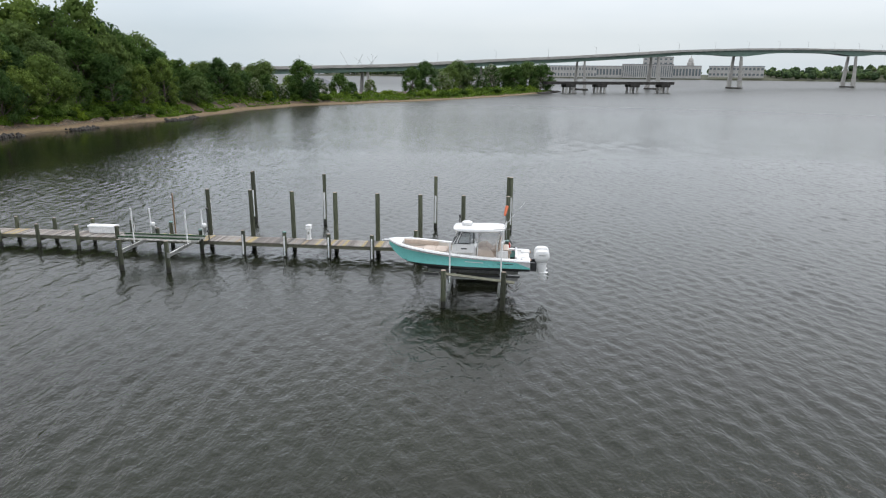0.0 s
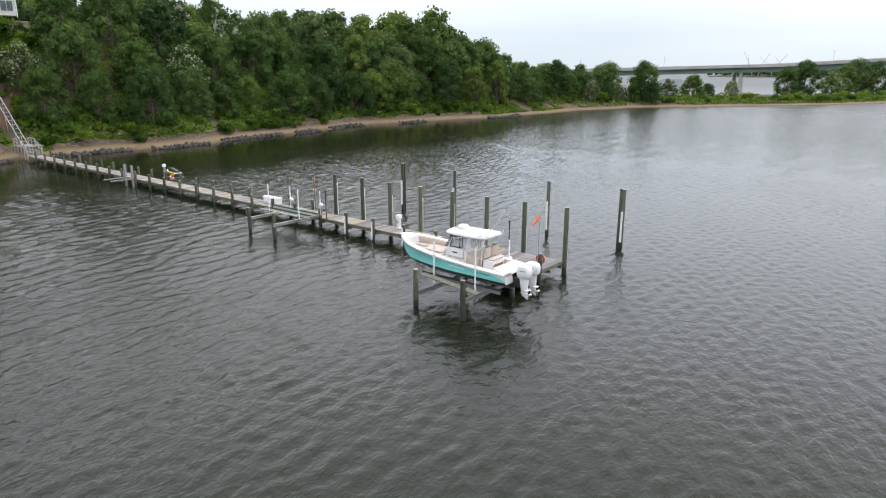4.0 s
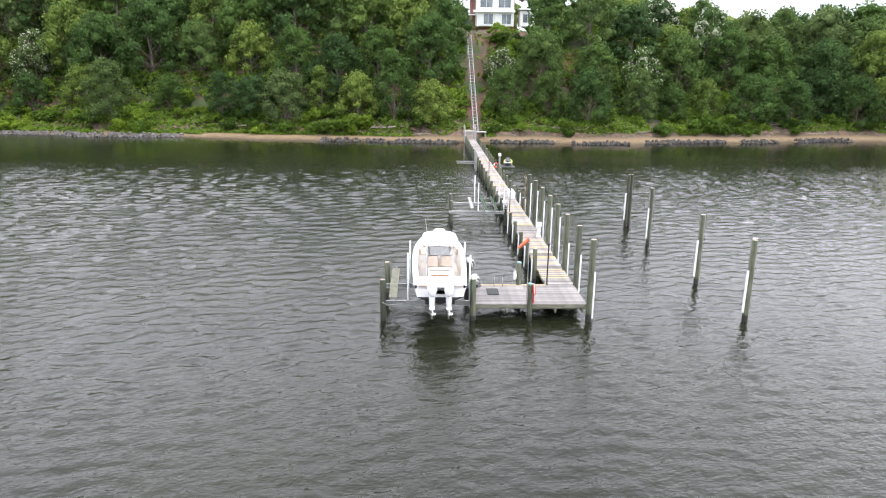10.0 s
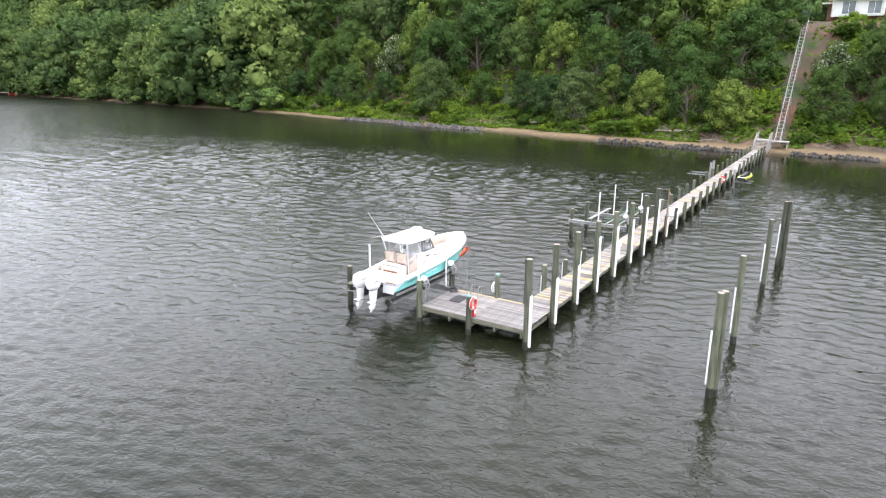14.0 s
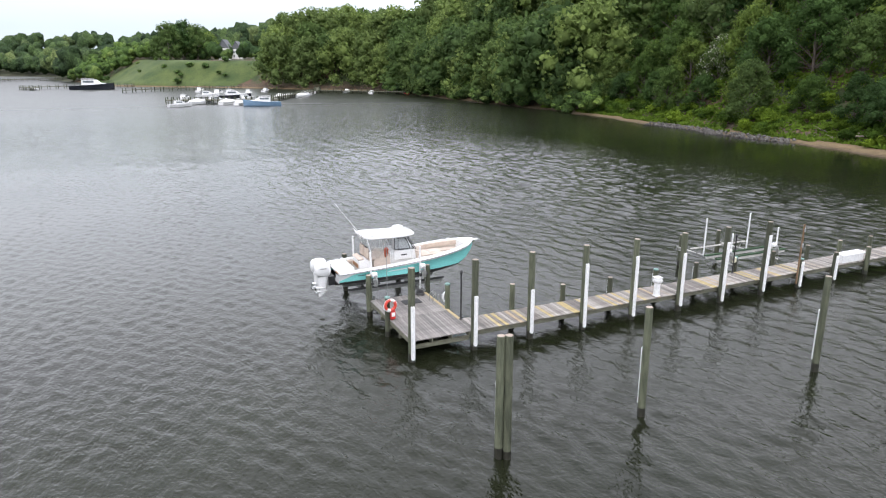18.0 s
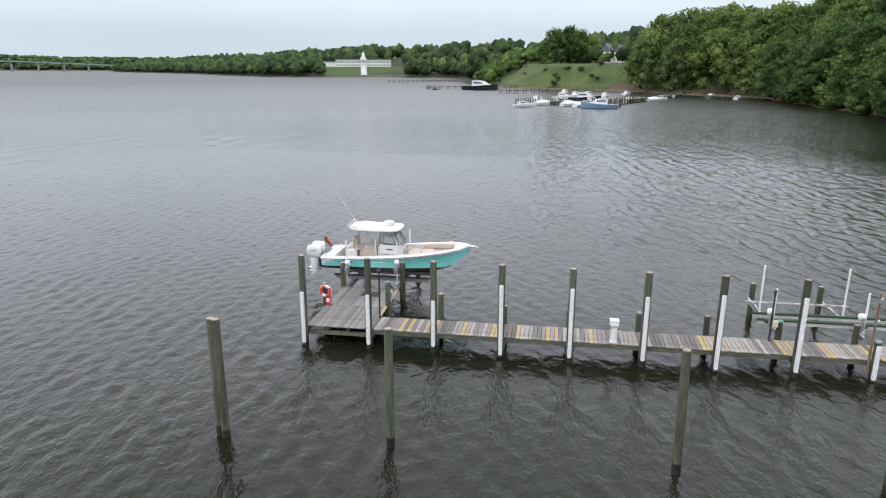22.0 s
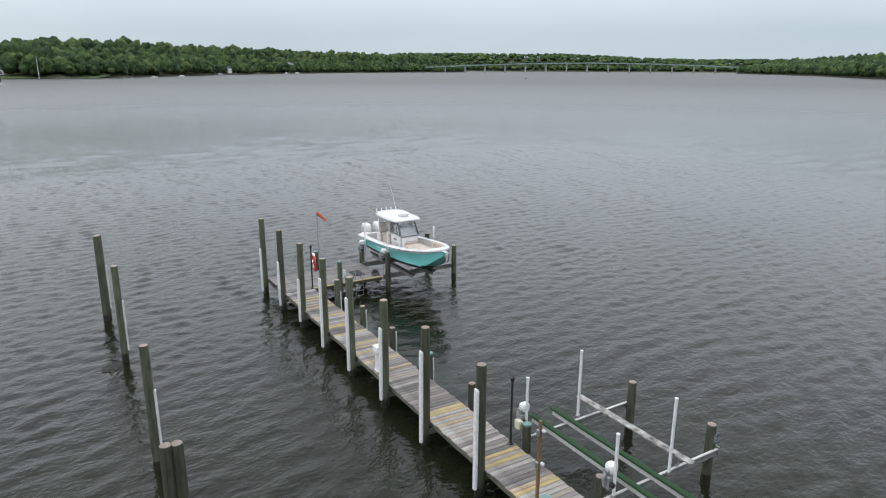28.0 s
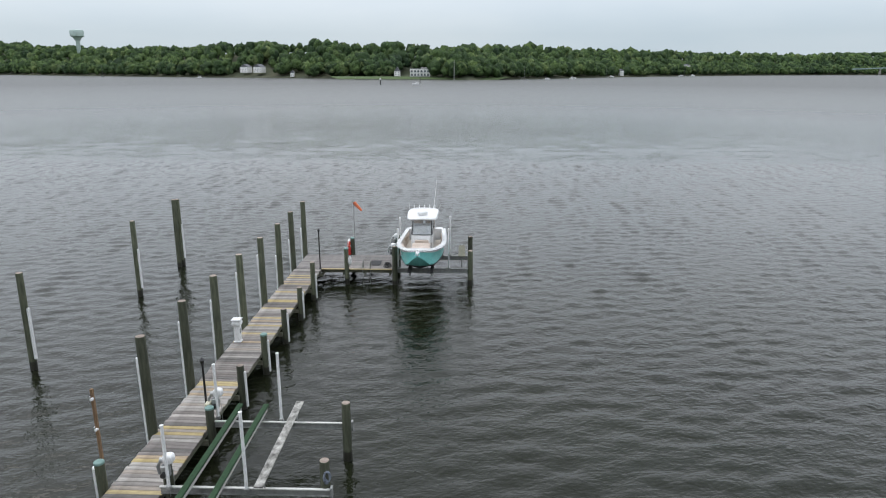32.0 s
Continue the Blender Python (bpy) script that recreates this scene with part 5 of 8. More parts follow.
def tree_variant(k, h, w, leaf, n, size=0.42):
    """Trunk and crown meshes of one kind of broadleaf tree, height h and crown radius w."""
    rng = random.Random(300 + k)
    bm = bmesh.new()
    bend = (rng.uniform(-0.5, 0.5), rng.uniform(-0.5, 0.5))
    pts = [(bend[0] * t * t * h * 0.15, bend[1] * t * t * h * 0.15, t * h * 0.8 - 0.4) for t in (0, 0.1, 0.35, 0.7, 1.0)]
    r0 = h * 0.021
    tube(bm, pts, [r0 * 1.5, r0 * 1.05, r0 * 0.8, r0 * 0.5, r0 * 0.12], 8)
    puffs = []
    for j in range(25 + k % 3):
        a = j * 2.4 + rng.uniform(-0.5, 0.5)
        t = 0.08 + 0.86 * (j / 26.0)
        reach = w * (0.72 * math.sin(math.pi * min(0.25 + t * 0.72, 1.0)) + 0.08) * rng.uniform(0.75, 1.1)
        tip = (pts[2][0] + reach * math.cos(a), pts[2][1] + reach * math.sin(a), t * h)
        z0 = max(t * h - reach * 0.9, h * 0.08)
        if j % 2 and size > 0.5:
            puffs.append((*tip, w * rng.uniform(0.20, 0.38)))
            continue
        tube(bm, [(pts[1][0], pts[1][1], z0), ((tip[0] + pts[1][0]) / 2, (tip[1] + pts[1][1]) / 2, (z0 + tip[2]) / 2 + 0.3), tip], [r0 * 0.42, r0 * 0.28, r0 * 0.08], 4)
        puffs.append((*tip, w * rng.uniform(0.20, 0.38)))
    puffs.append((pts[4][0], pts[4][1], h * 0.88, w * 0.38))
    puffs.append((pts[3][0], pts[3][1], h * 0.62, w * 0.5))
    trunk = mesh_of("trunk", bm, M["bark"], True)
    crown = leaf_cloud("crown", puffs, int(n * 1.2), size, [leaf], rng)
    return trunk, crown


def bush_variant(k, w, n):
    rng = random.Random(700 + k)
    puffs = [(rng.uniform(-0.6, 0.6) * w, rng.uniform(-0.6, 0.6) * w, rng.uniform(0.35, 0.75) * w, w * rng.uniform(0.35, 0.55)) for _ in range(6)]
    bm = bmesh.new()
    for p in puffs:
        tube(bm, [(0, 0, -0.2), (p[0] * 0.5, p[1] * 0.5, p[2] * 0.6), p[:3]], [0.05, 0.035, 0.015], 5)
    return mesh_of("stems", bm, M["bark"]), leaf_cloud("foliage", puffs, n, 0.34, [M["leaf_bush"]], rng, 0.6)


KINDS = [(13, 6.0, 2900), (11.5, 6.2, 2900), (14.5, 6.2, 3200), (10, 4.6, 2000), (15, 5.4, 2800), (9.5, 5.4, 2400), (11, 5.2, 2400), (13.5, 6.8, 3300)]
TREES = [tree_variant(k, h, w, M["leaf_cream"] if k in (3, 6) else M["leaf"], n) for k, (h, w, n) in enumerate(KINDS)]
MID = [tree_variant(k, h, w, M["leaf_cream"] if k in (3, 6) else M["leaf"], n * 0.42, 0.58) for k, (h, w, n) in enumerate(KINDS)]
BUSHES = [bush_variant(k, w, n) for k, (w, n) in enumerate([(1.6, 420), (2.1, 520), (1.3, 320), (2.4, 600)])]
TREE_LABEL = ["broad green-leaved tree on the wooded bank", "spreading leafy tree on the river bank", "tall full-crowned green tree on the bank", "small tree with cream-white blossom on the bank", "tall narrow leafy tree on the bank", "low rounded green tree on the bank", "tree with pale blossom among the green woods", "large broad-crowned tree on the bank"]


def plant_tree(k, x, y, z, s, rz, sz=1.0, group="trees of the wooded bank", kinds=TREES):
    root = thing("tree", TREE_LABEL[k], "tree", group, (x, y, z), rz)
    root.scale = (s, s, s * sz)
    part("trunk", kinds[k][0], None, root)
    part("crown", kinds[k][1], None, root)


def plant_bush(k, x, y, z, s, rz):
    root = thing("bush", "leafy green bush at the foot of the bank" if k != 1 else "bright yellow-green bush on the bank", "bush", "bushes of the bank", (x, y, z), rz)
    root.scale = (s, s, s * 0.9)
    part("stems", BUSHES[k][0], None, root)
    part("foliage", BUSHES[k][1], None, root)


def clear_of(x, d):
    """Whether a tree may stand here: not in the tram's strip, on the house lot or on its view."""
    if -2.2 < x < 3.4 + (1 if d > 14 else 0) and d < 42:
        return False
    if -3 < x < 24 and 26 < d < 75:
        return False
    return True


rng = random.Random(11)


def crest(x):
    """How large the trees grow along the bank."""
    return float(np.interp(x, [-160, -60, -10, 25, 45, 70, 120, 150, 190], [1.15, 1.1, 1.05, 0.95, 1.1, 1.22, 1.15, 0.85, 0.75]))


CANOPY = [(-160, 40), (-40, 36), (-8, 31), (30, 29), (48, 27.5), (62, 24.5), (78, 27), (93, 29), (110, 28), (120, 26), (130, 23.5), (142, 19.5), (155, 16), (170, 14.5), (185, 14), (192, 13)]
TALL = [13, 11.5, 14.5, 10, 15, 9.5, 11, 13.5]
for j, d0 in enumerate([9, 16, 24, 33, 42]):
    x = -132.0 + 2.1 * j
    while x < 192:
        x += 8.3 * rng.uniform(0.7, 1.3)
        d = d0 + rng.uniform(-2.2, 2.2)
        if not clear_of(x, d):
            continue
        s = rng.uniform(0.78, 1.12) * (0.66, 0.84, 0.95, 1.0, 1.02)[j] * crest(x)
        k = rng.choices(range(8), weights=[4, 4, 3, 0.9, 2.5, 4, 0.7, 3])[0]
        gz = ground_z(x, d)
        room = float(np.interp(x, *zip(*CANOPY))) - gz
        if j >= 3:
            s = room * rng.uniform(0.86, 1.03) / (TALL[k] * 1.02)
        s = min(s, room / TALL[k], 1.5)
        if -4 < x < 15 and d > 10:
            s = min(s, max(19.8 + 0.05 * (d - 22) - gz, 3.4) / 14.5)
        plant_tree(k, x, shore_y(x) + d, gz - 0.1, s, rng.uniform(0, 360), rng.uniform(0.9, 1.15), kinds=MID if j in (2, 3) else TREES)
for i in range(250):
    x = rng.uniform(-128, 128)
    d = (rng.uniform(4.4, 9.5) if x > -50 else rng.uniform(3.0, 9.0)) if i % 4 else rng.uniform(11, 30)
    if -1.6 < x < 2.4 and d < 27:
        continue
    plant_bush(rng.randrange(4), x, shore_y(x) + d, ground_z(x, d) - 0.15, rng.uniform(0.7, 1.35), rng.uniform(0, 360))
for x, d, s in ((3.2, 8.5, 1.0), (4.4, 10.5, 1.1), (-3.0, 9, 1.2), (-3.4, 13, 1.3), (4.8, 13.5, 1.3), (-2.8, 18, 1.2), (6.5, 27, 1.2), (-2.4, 24, 1.3), (7.0, 22, 1.4), (9.5, 25, 1.3), (12, 27, 1.2), (15, 28, 1.2), (18.5, 29, 1.4), (7.6, 37, 0.8), (-31.3, 7.2, 1.1), (-30, 7.8, 0.9)):
    plant_bush(1 if s < 1 else rng.randrange(4), x, shore_y(x) + d, ground_z(x, d) - 0.1, s, rng.uniform(0, 360))


def leaf_carpet(name, spots, size, mat, label, category):
    """Low leaf sprays lying over the ground, one mesh."""
    r = np.random.RandomState(77)
    n = len(spots)
    pos = np.array(spots)
    nor = r.normal(size=(n, 3)) * 0.6 + np.array([0, -0.35, 0.9])
    nor /= np.linalg.norm(nor, axis=1)[:, None]
    t1 = np.cross(nor, r.normal(size=(n, 3)))
    t1 /= np.linalg.norm(t1, axis=1)[:, None]
    t2 = np.cross(nor, t1)
    s = size * (0.6 + 0.8 * r.rand(n, 1))
    v = np.stack([pos - t1 * s, pos - t2 * s * 0.6 - nor * s * 0.3, pos + t1 * s, pos + t2 * s * 0.6 - nor * s * 0.3], 1).reshape(-1, 3)
    idx = np.arange(n)[:, None] * 4
    me = bpy.data.meshes.new(name)
    me.from_pydata(v.tolist(), [], np.concatenate([idx + np.array([[0, 1, 2]]), idx + np.array([[0, 2, 3]])]).tolist())
    me.materials.append(mat)
    tagged(new(name, me), label, category, kind="stuff")


spots = []
while len(spots) < 90000:
    x = rng.uniform(-150, 150) if rng.random() < 0.8 else rng.uniform(150, 380)
    d = 3.4 + 36 * rng.random() ** 1.35 if x < 150 else rng.uniform(3.4, 26)
    if x < -50:
        d -= 1.4
    elif 4 < x < 112:
        d += 1.7
    if (-0.6 < x < 1.8 and d < 30) or (1.5 < x < 4.2 and 10 < d < 30 and rng.random() < 0.8) or (-2 < x < 24 and d > 30):
        continue
    if noise.noise((x * 0.16, d * 0.16, 7)) > 0.30:
        continue
    hump = 3.6 * max(noise.noise((x * 0.3, d * 0.3, 2)) + 0.12, 0) * min(max(d - 5.5, 0) / 4, 1)
    spots.append((x, shore_y(x) + d, ground_z(x, d) + rng.uniform(0.05, 0.35) + hump))
leaf_carpet("undergrowth", spots, 0.45, M["leaf_bush"], "low leafy undergrowth and vines covering the bank", "undergrowth")
# trees of the low spit
SPIT = [(160, 92, 4, 12.5), (176, 104, 1, 9), (200, 93, 7, 12.5), (206, 99, 0, 12), (198, 77.5, 2, 13.5), (216, 88, 5, 8), (228, 80, 3, 8), (238, 74, 1, 9.5), (250, 72, 5, 6), (262, 66, 6, 7), (290, 44, 2, 15.5), (286, 50, 0, 13), (318, 38, 3, 11), (345, 32, 7, 17), (352, 26, 2, 15.5), (338, 36, 0, 14), (360, 14, 6, 15), (366, 0, 1, 15.5), (371, -7, 5, 16), (374, -16, 1, 16), (369, 6, 5, 13)]
for x, y, k, h in SPIT:
    plant_tree(k, x, y, land_at(x, y) - 0.1, h / TALL[k], rng.uniform(0, 360), 1.0, "trees of the low spit")
for i in range(90):
    x = rng.uniform(138, 380)
    d = rng.uniform(5.5, 26)
    plant_bush(rng.randrange(4), x, shore_y(x) + d, ground_z(x, d) - 0.15, rng.uniform(0.7, 1.6), rng.uniform(0, 360))

# a dead pale tree at the edge of the woods
snag = thing("bare_tree", "dead leafless pale grey tree standing at the edge of the woods", "tree", "", (-258, 121, ground_z(-258, 121 - shore_y(-258)) - 0.2))
M["dead_wood"] = mottled("bleached_dead_wood", (0.26, 0.25, 0.23), (0.42, 0.41, 0.38), 0.8, (1, 1, 0.3), 0.9, fine=6)
bm = bmesh.new()
tube(bm, [(0, 0, 0), (0.2, 0.1, 7), (-0.2, 0.2, 14), (0.3, 0, 23)], [0.5, 0.4, 0.3, 0.06], 8)
part("trunk", bm, M["dead_wood"], snag, "", True)
for i in range(11):
    a, z = i * 2.3, 8 + i * 1.25
    bm = bmesh.new()
    L = 5.2 - 0.25 * i
    tube(bm, [(0, 0, z), (L * 0.45 * math.cos(a), L * 0.45 * math.sin(a), z + 1.6), (L * math.cos(a), L * math.sin(a), z + 4.2)], [0.17, 0.11, 0.03], 5)
    part("branch", bm, M["dead_wood"], snag)

# ---- riprap, driftwood ----
M["rock"] = mottled("dark_wet_riprap", (0.022, 0.020, 0.017), (0.075, 0.068, 0.058), 1.8, rough=0.75, fine=9, bumpy=0.5, dist=0.04)
M["rock_pale"] = mottled("pale_grey_riprap", (0.022, 0.020, 0.018), (0.17, 0.16, 0.145), 1.6, rough=0.85, fine=9, bumpy=0.5, dist=0.04)
ICO_V = [(0, 0, 1.0), (0.89, 0, 0.45), (0.28, 0.85, 0.45), (-0.72, 0.53, 0.45), (-0.72, -0.53, 0.45), (0.28, -0.85, 0.45), (0.72, 0.53, -0.45), (-0.28, 0.85, -0.45), (-0.89, 0, -0.45), (-0.28, -0.85, -0.45), (0.72, -0.53, -0.45), (0, 0, -1)]
ICO_F = [(0, 1, 2), (0, 2, 3), (0, 3, 4), (0, 4, 5), (0, 5, 1), (1, 6, 2), (2, 7, 3), (3, 8, 4), (4, 9, 5), (5, 10, 1), (6, 7, 2), (7, 8, 3), (8, 9, 4), (9, 10, 5), (10, 6, 1), (11, 7, 6), (11, 8, 7), (11, 9, 8), (11, 10, 9), (11, 6, 10)]


def riprap(name, spans, per_m, r0, r1, mat, label, dmax):
    bm = bmesh.new()
    for x0, x1 in spans:
        for _ in range(int((x1 - x0) * per_m)):
            x, d = rng.uniform(x0, x1), rng.uniform(-0.8, dmax)
            r = rng.uniform(r0, r1)
            m = Matrix.Translation((x, shore_y(x) + d, max(ground_z(x, d), -0.05) + r * 0.25)) @ Euler((rng.uniform(0, 6), rng.uniform(0, 6), rng.uniform(0, 6))).to_matrix().to_4x4() @ Matrix.Diagonal((r * rng.uniform(0.8, 1.3), r * rng.uniform(0.7, 1.2), r * rng.uniform(0.5, 0.9), 1))
            add_faces(bm, [(p[0] * rng.uniform(0.75, 1.15), p[1] * rng.uniform(0.75, 1.15), p[2] * rng.uniform(0.75, 1.15)) for p in ICO_V], ICO_F, m)
    tagged(part(name, bm, mat), label, "rocks", kind="stuff")


riprap("riprap", [(-27, -3), (3, 14), (17, 27), (30, 46), (49, 56), (60, 72), (82, 90), (110, 124)], 9, 0.18, 0.45, M["rock"], "dark rounded rocks along the waterline", 1.0)
riprap("riprap", [(-92, -53)], 11, 0.18, 0.42, M["rock_pale"], "pale grey stone revetment at the foot of the bank", 1.5)
riprap("riprap", [(345, 383)], 6, 0.4, 0.9, M["rock"], "dark rocks at the tip of the spit", 1.5)
M["drift"] = mottled("bleached_driftwood", (0.16, 0.13, 0.10), (0.30, 0.26, 0.21), 4.0, rough=0.95)
for i in range(26):
    x = rng.choice([rng.uniform(-45, -6), rng.uniform(8, 60), rng.uniform(60, 110)])
    d = rng.uniform(4.5, 8.0)
    log = thing("driftwood_log", "bleached driftwood log lying on the beach", "log", "driftwood on the beach", (x, shore_y(x) + d, ground_z(x, d) + 0.06), rng.uniform(-35, 35))
    L = rng.uniform(1.6, 5.0)
    bm = bmesh.new()
    tube(bm, [(-L / 2, 0, 0.05), (-L / 6, rng.uniform(-0.2, 0.2), 0.12), (L / 4, rng.uniform(-0.2, 0.2), 0.1), (L / 2, 0, 0.3)], [0.14, 0.13, 0.10, 0.04], 7)
    part("stem", bm, M["drift"], log, "", True)
    bm = bmesh.new()
    for q in range(3):
        b0 = rng.uniform(-L / 4, L / 3)
        tube(bm, [(b0, 0, 0.1), (b0 + rng.uniform(0.2, 0.6), rng.uniform(-0.5, 0.5), 0.5), (b0 + rng.uniform(0.4, 1.1), rng.uniform(-0.9, 0.9), rng.uniform(0.4, 1.0))], [0.06, 0.04, 0.012], 5)
    part("branches", bm, M["drift"], log)

# bare branches and roots washed against the foot of the bank
bm = bmesh.new()
for i in range(420):
    x = rng.uniform(-52, 112)
    if -1.5 < x < 2.5:
        continue
    d = rng.uniform(3.6, 7.0)
    a, L, up = rng.uniform(0, 6.3), rng.uniform(0.7, 2.6), rng.uniform(0.1, 0.9)
    p = Vector((x, shore_y(x) + d, ground_z(x, d) + 0.03))
    q = Vector((math.cos(a) * L, math.sin(a) * L * 0.6, up))
    tube(bm, [p, p + q * 0.5 + Vector((0, 0, 0.12)), p + q], [0.055, 0.04, 0.015], 4)
tagged(part("driftwood_debris", bm, M["drift"]), "tangled bare branches and roots along the beach", "driftwood", kind="stuff")

# ---- landing, tram and house on the bank ----
M["grey_wood"] = mottled("silver_grey_timber", (0.24, 0.23, 0.21), (0.40, 0.38, 0.35), 3.0, (1, 1, 4), 0.9)
landing = thing("landing_stairs", "grey timber landing steps with railings at the shore", "stairs", "", (-0.9, 81.6, DECK))
for i in range(7):
    bm = bmesh.new()
    box(bm, (0, 0.15 + i * 0.28, 0.06 + i * 0.17), (1.6, 0.30, 0.05), None, 0, 0.008)
    part("step", bm, M["grey_wood"], landing)
bm = bmesh.new()
box(bm, (0, 3.2, 1.17), (2.0, 2.3, 0.10), None, 0, 0.01)
part("platform", bm, M["grey_wood"], landing)
for x in (-0.92, 0.92):
    for y, z0, z1 in ((0.0, -0.6, 1.2), (1.0, -0.6, 1.75), (2.05, -0.5, 2.25), (3.2, -0.3, 2.25), (4.3, 0.0, 2.25)):
        bm = bmesh.new()
        box(bm, (x, y, (z0 + z1) / 2), (0.12, 0.12, z1 - z0), None, 0, 0.01)
        part("rail_post", bm, M["grey_wood"], landing)
    for dz in (0.0, -0.4):
        bm = bmesh.new()
        tube(bm, [(x, 0, 1.1 + dz), (x, 2.05, 2.15 + dz), (x, 4.3, 2.15 + dz)], 0.05, 6)
        part("handrail", bm, M["grey_wood"], landing)
bm = bmesh.new()
box(bm, (1.9, 6.4, 0.75), (2.6, 2.0, 0.10), None, 0, 0.01)
for x in (0.8, 3.0):
    for y in (5.6, 7.2):
        box(bm, (x, y, 0.2), (0.12, 0.12, 1.1))
part("tram_platform", bm, M["grey_wood"], landing)
tram = thing("hillside_tram", "galvanised inclined tram track climbing the bank to a house", "tram track", "", (0.55, 88.4, 1.35))
span = Vector((-0.35, 22.8, 19.4))
L = span.length
for x in (-0.38, 0.38):
    bm = bmesh.new()
    tube(bm, [(x, 0, 0), tuple(span + Vector((x, 0, 0)))], 0.06, 6)
    part("track_rail", bm, M["steel"], tram, "galvanised track rail")
for i in range(34):
    t = (i + 0.5) / 34
    p = span * t
    bm = bmesh.new()
    box(bm, (p.x, p.y, p.z), (0.78, 0.06, 0.06))
    part("cross_tie", bm, M["steel"], tram)
for i in range(1, 9):
    p = span * (i / 9)
    x0, y0 = 0.55 + p.x, 88.4 + p.y
    g = land_at(x0, y0) - 1.35 - 0.3
    for x in (-0.38, 0.38):
        bm = bmesh.new()
        cyl(bm, (p.x + x, p.y, min(g, p.z - 0.2)), (p.x + x, p.y, p.z), 0.04, seg=6)
        part("support_post", bm, M["steel"], tram)
bm = bmesh.new()
box(bm, (span.x - 0.2, span.y + 0.6, span.z + 0.9), (1.3, 1.1, 1.3), None, 0, 0.04)
part("drive_cabin", bm, mottled("dark_green_paint", (0.02, 0.05, 0.035), (0.04, 0.08, 0.06), 4.0, rough=0.5), tram, "dark green drive cabin")
bm = bmesh.new()
for x in (-0.35, 0.35):
    tube(bm, [(span.x + x, span.y, span.z), (span.x + x, span.y + 0.9, span.z - 0.1), (span.x + x, span.y + 0.9, span.z - 2.2)], 0.06, 6)
part("head_frame", bm, M["steel"], tram)

# the house
M["house_white"] = mottled("white_house_paint", (0.72, 0.72, 0.70), (0.82, 0.82, 0.80), 0.8, rough=0.7, fine=10, bumpy=0.1)
M["brick"] = mottled("red_brick_wall", (0.20, 0.085, 0.06), (0.32, 0.15, 0.11), 2.5, (1, 1, 3), rough=0.9, fine=16)
M["roof"] = mottled("grey_shingle_roof", (0.10, 0.105, 0.115), (0.20, 0.205, 0.22), 2.0, (1, 4, 4), rough=0.9, fine=12)
M["pane"] = mottled("dark_window_glass", (0.10, 0.12, 0.13), (0.22, 0.245, 0.26), 0.6, rough=0.08, bumpy=0.0)
M["lawn"] = mottled("mown_lawn", (0.045, 0.080, 0.022), (0.080, 0.122, 0.034), 0.4, rough=0.95, fine=5, bumpy=0.4, dist=0.05)


def window(parent, x, y, z, w, h, face=-1, sash=True):
    bm = bmesh.new()
    box(bm, (x, y + face * 0.03, z), (w, 0.05, h))
    ob = part("window", bm, M["pane"], parent, "dark window pane")
    bm = bmesh.new()
    for dx, dz, sx, sz in ((0, h / 2, w + 0.16, 0.1), (0, -h / 2, w + 0.2, 0.12), (-w / 2, 0, 0.1, h), (w / 2, 0, 0.1, h)) + (((0, 0, 0.06, h),) if sash else ()):
        box(bm, (x + dx, y + face * 0.06, z + dz), (sx, 0.09, sz))
    part("window_frame", bm, M["house_white"], ob, "white window frame")


def gable_roof(bm, x0, x1, y0, y1, z, rise, over=0.5):
    xm = (x0 + x1) / 2
    a = [(x0 - over, y0 - over, z), (xm, y0 - over, z + rise), (x1 + over, y0 - over, z)]
    b = [(x, y1 + over, q) for x, _, q in a]
    lo = [(x, y, q - 0.18) for x, y, q in a + b]
    v = a + b + lo
    add_faces(bm, v, [(0, 1, 4, 3), (1, 2, 5, 4), (6, 9, 10, 7), (7, 10, 11, 8), (0, 6, 7, 1), (1, 7, 8, 2), (3, 4, 10, 9), (4, 5, 11, 10), (0, 3, 9, 6), (2, 8, 11, 5)])


house = thing("house", "two-storey white house with large windows on top of the bank", "house", "", (0, 0, 0))
HZ = 22.5
bm = bmesh.new()
box(bm, (7.0, 136, HZ + 2.6), (9.8, 11.5, 7.4))
part("wall", bm, M["brick"], house, "red brick side walls")
bm = bmesh.new()
box(bm, (7.2, 129.6, HZ + 3.0), (8.8, 1.4, 6.6), None, 0, 0.03)
part("bay", bm, M["house_white"], house, "white two-storey window bay")
for x in (5.2, 9.4):
    window(house, x, 128.9, HZ + 4.7, 2.9, 2.0)
    window(house, x + 0.5, 128.9, HZ + 1.25, 2.2, 2.3)
for x in (3.1, 7.3, 11.4):
    bm = bmesh.new()
    cyl(bm, (x, 128.7, HZ - 0.4), (x, 128.7, HZ + 6.2), 0.16, seg=10)
    part("column", bm, M["house_white"], house, "", True)
bm = bmesh.new()
box(bm, (7.0, 128.55, HZ + 2.95), (9.6, 0.9, 0.5))
box(bm, (7.2, 128.75, HZ + 6.3), (9.2, 0.5, 0.4))
part("cornice", bm, M["house_white"], house)
bm = bmesh.new()
gable_roof(bm, 1.6, 14.8, 129.4, 142, HZ + 6.4, 3.6)
part("roof", bm, M["roof"], house, "grey shingle roof")
bm = bmesh.new()
box(bm, (14.8, 131.2, HZ + 1.5), (3.4, 3.2, 3.4))
part("porch", bm, M["house_white"], house, "white side wing")
window(house, 14.9, 129.6, HZ + 1.5, 2.2, 1.9)
for x in (13.4, 16.4):
    bm = bmesh.new()
    cyl(bm, (x, 129.2, HZ - 0.5), (x, 129.2, HZ + 3.4), 0.14, seg=10)
    part("porch_column", bm, M["house_white"], house, "", True)
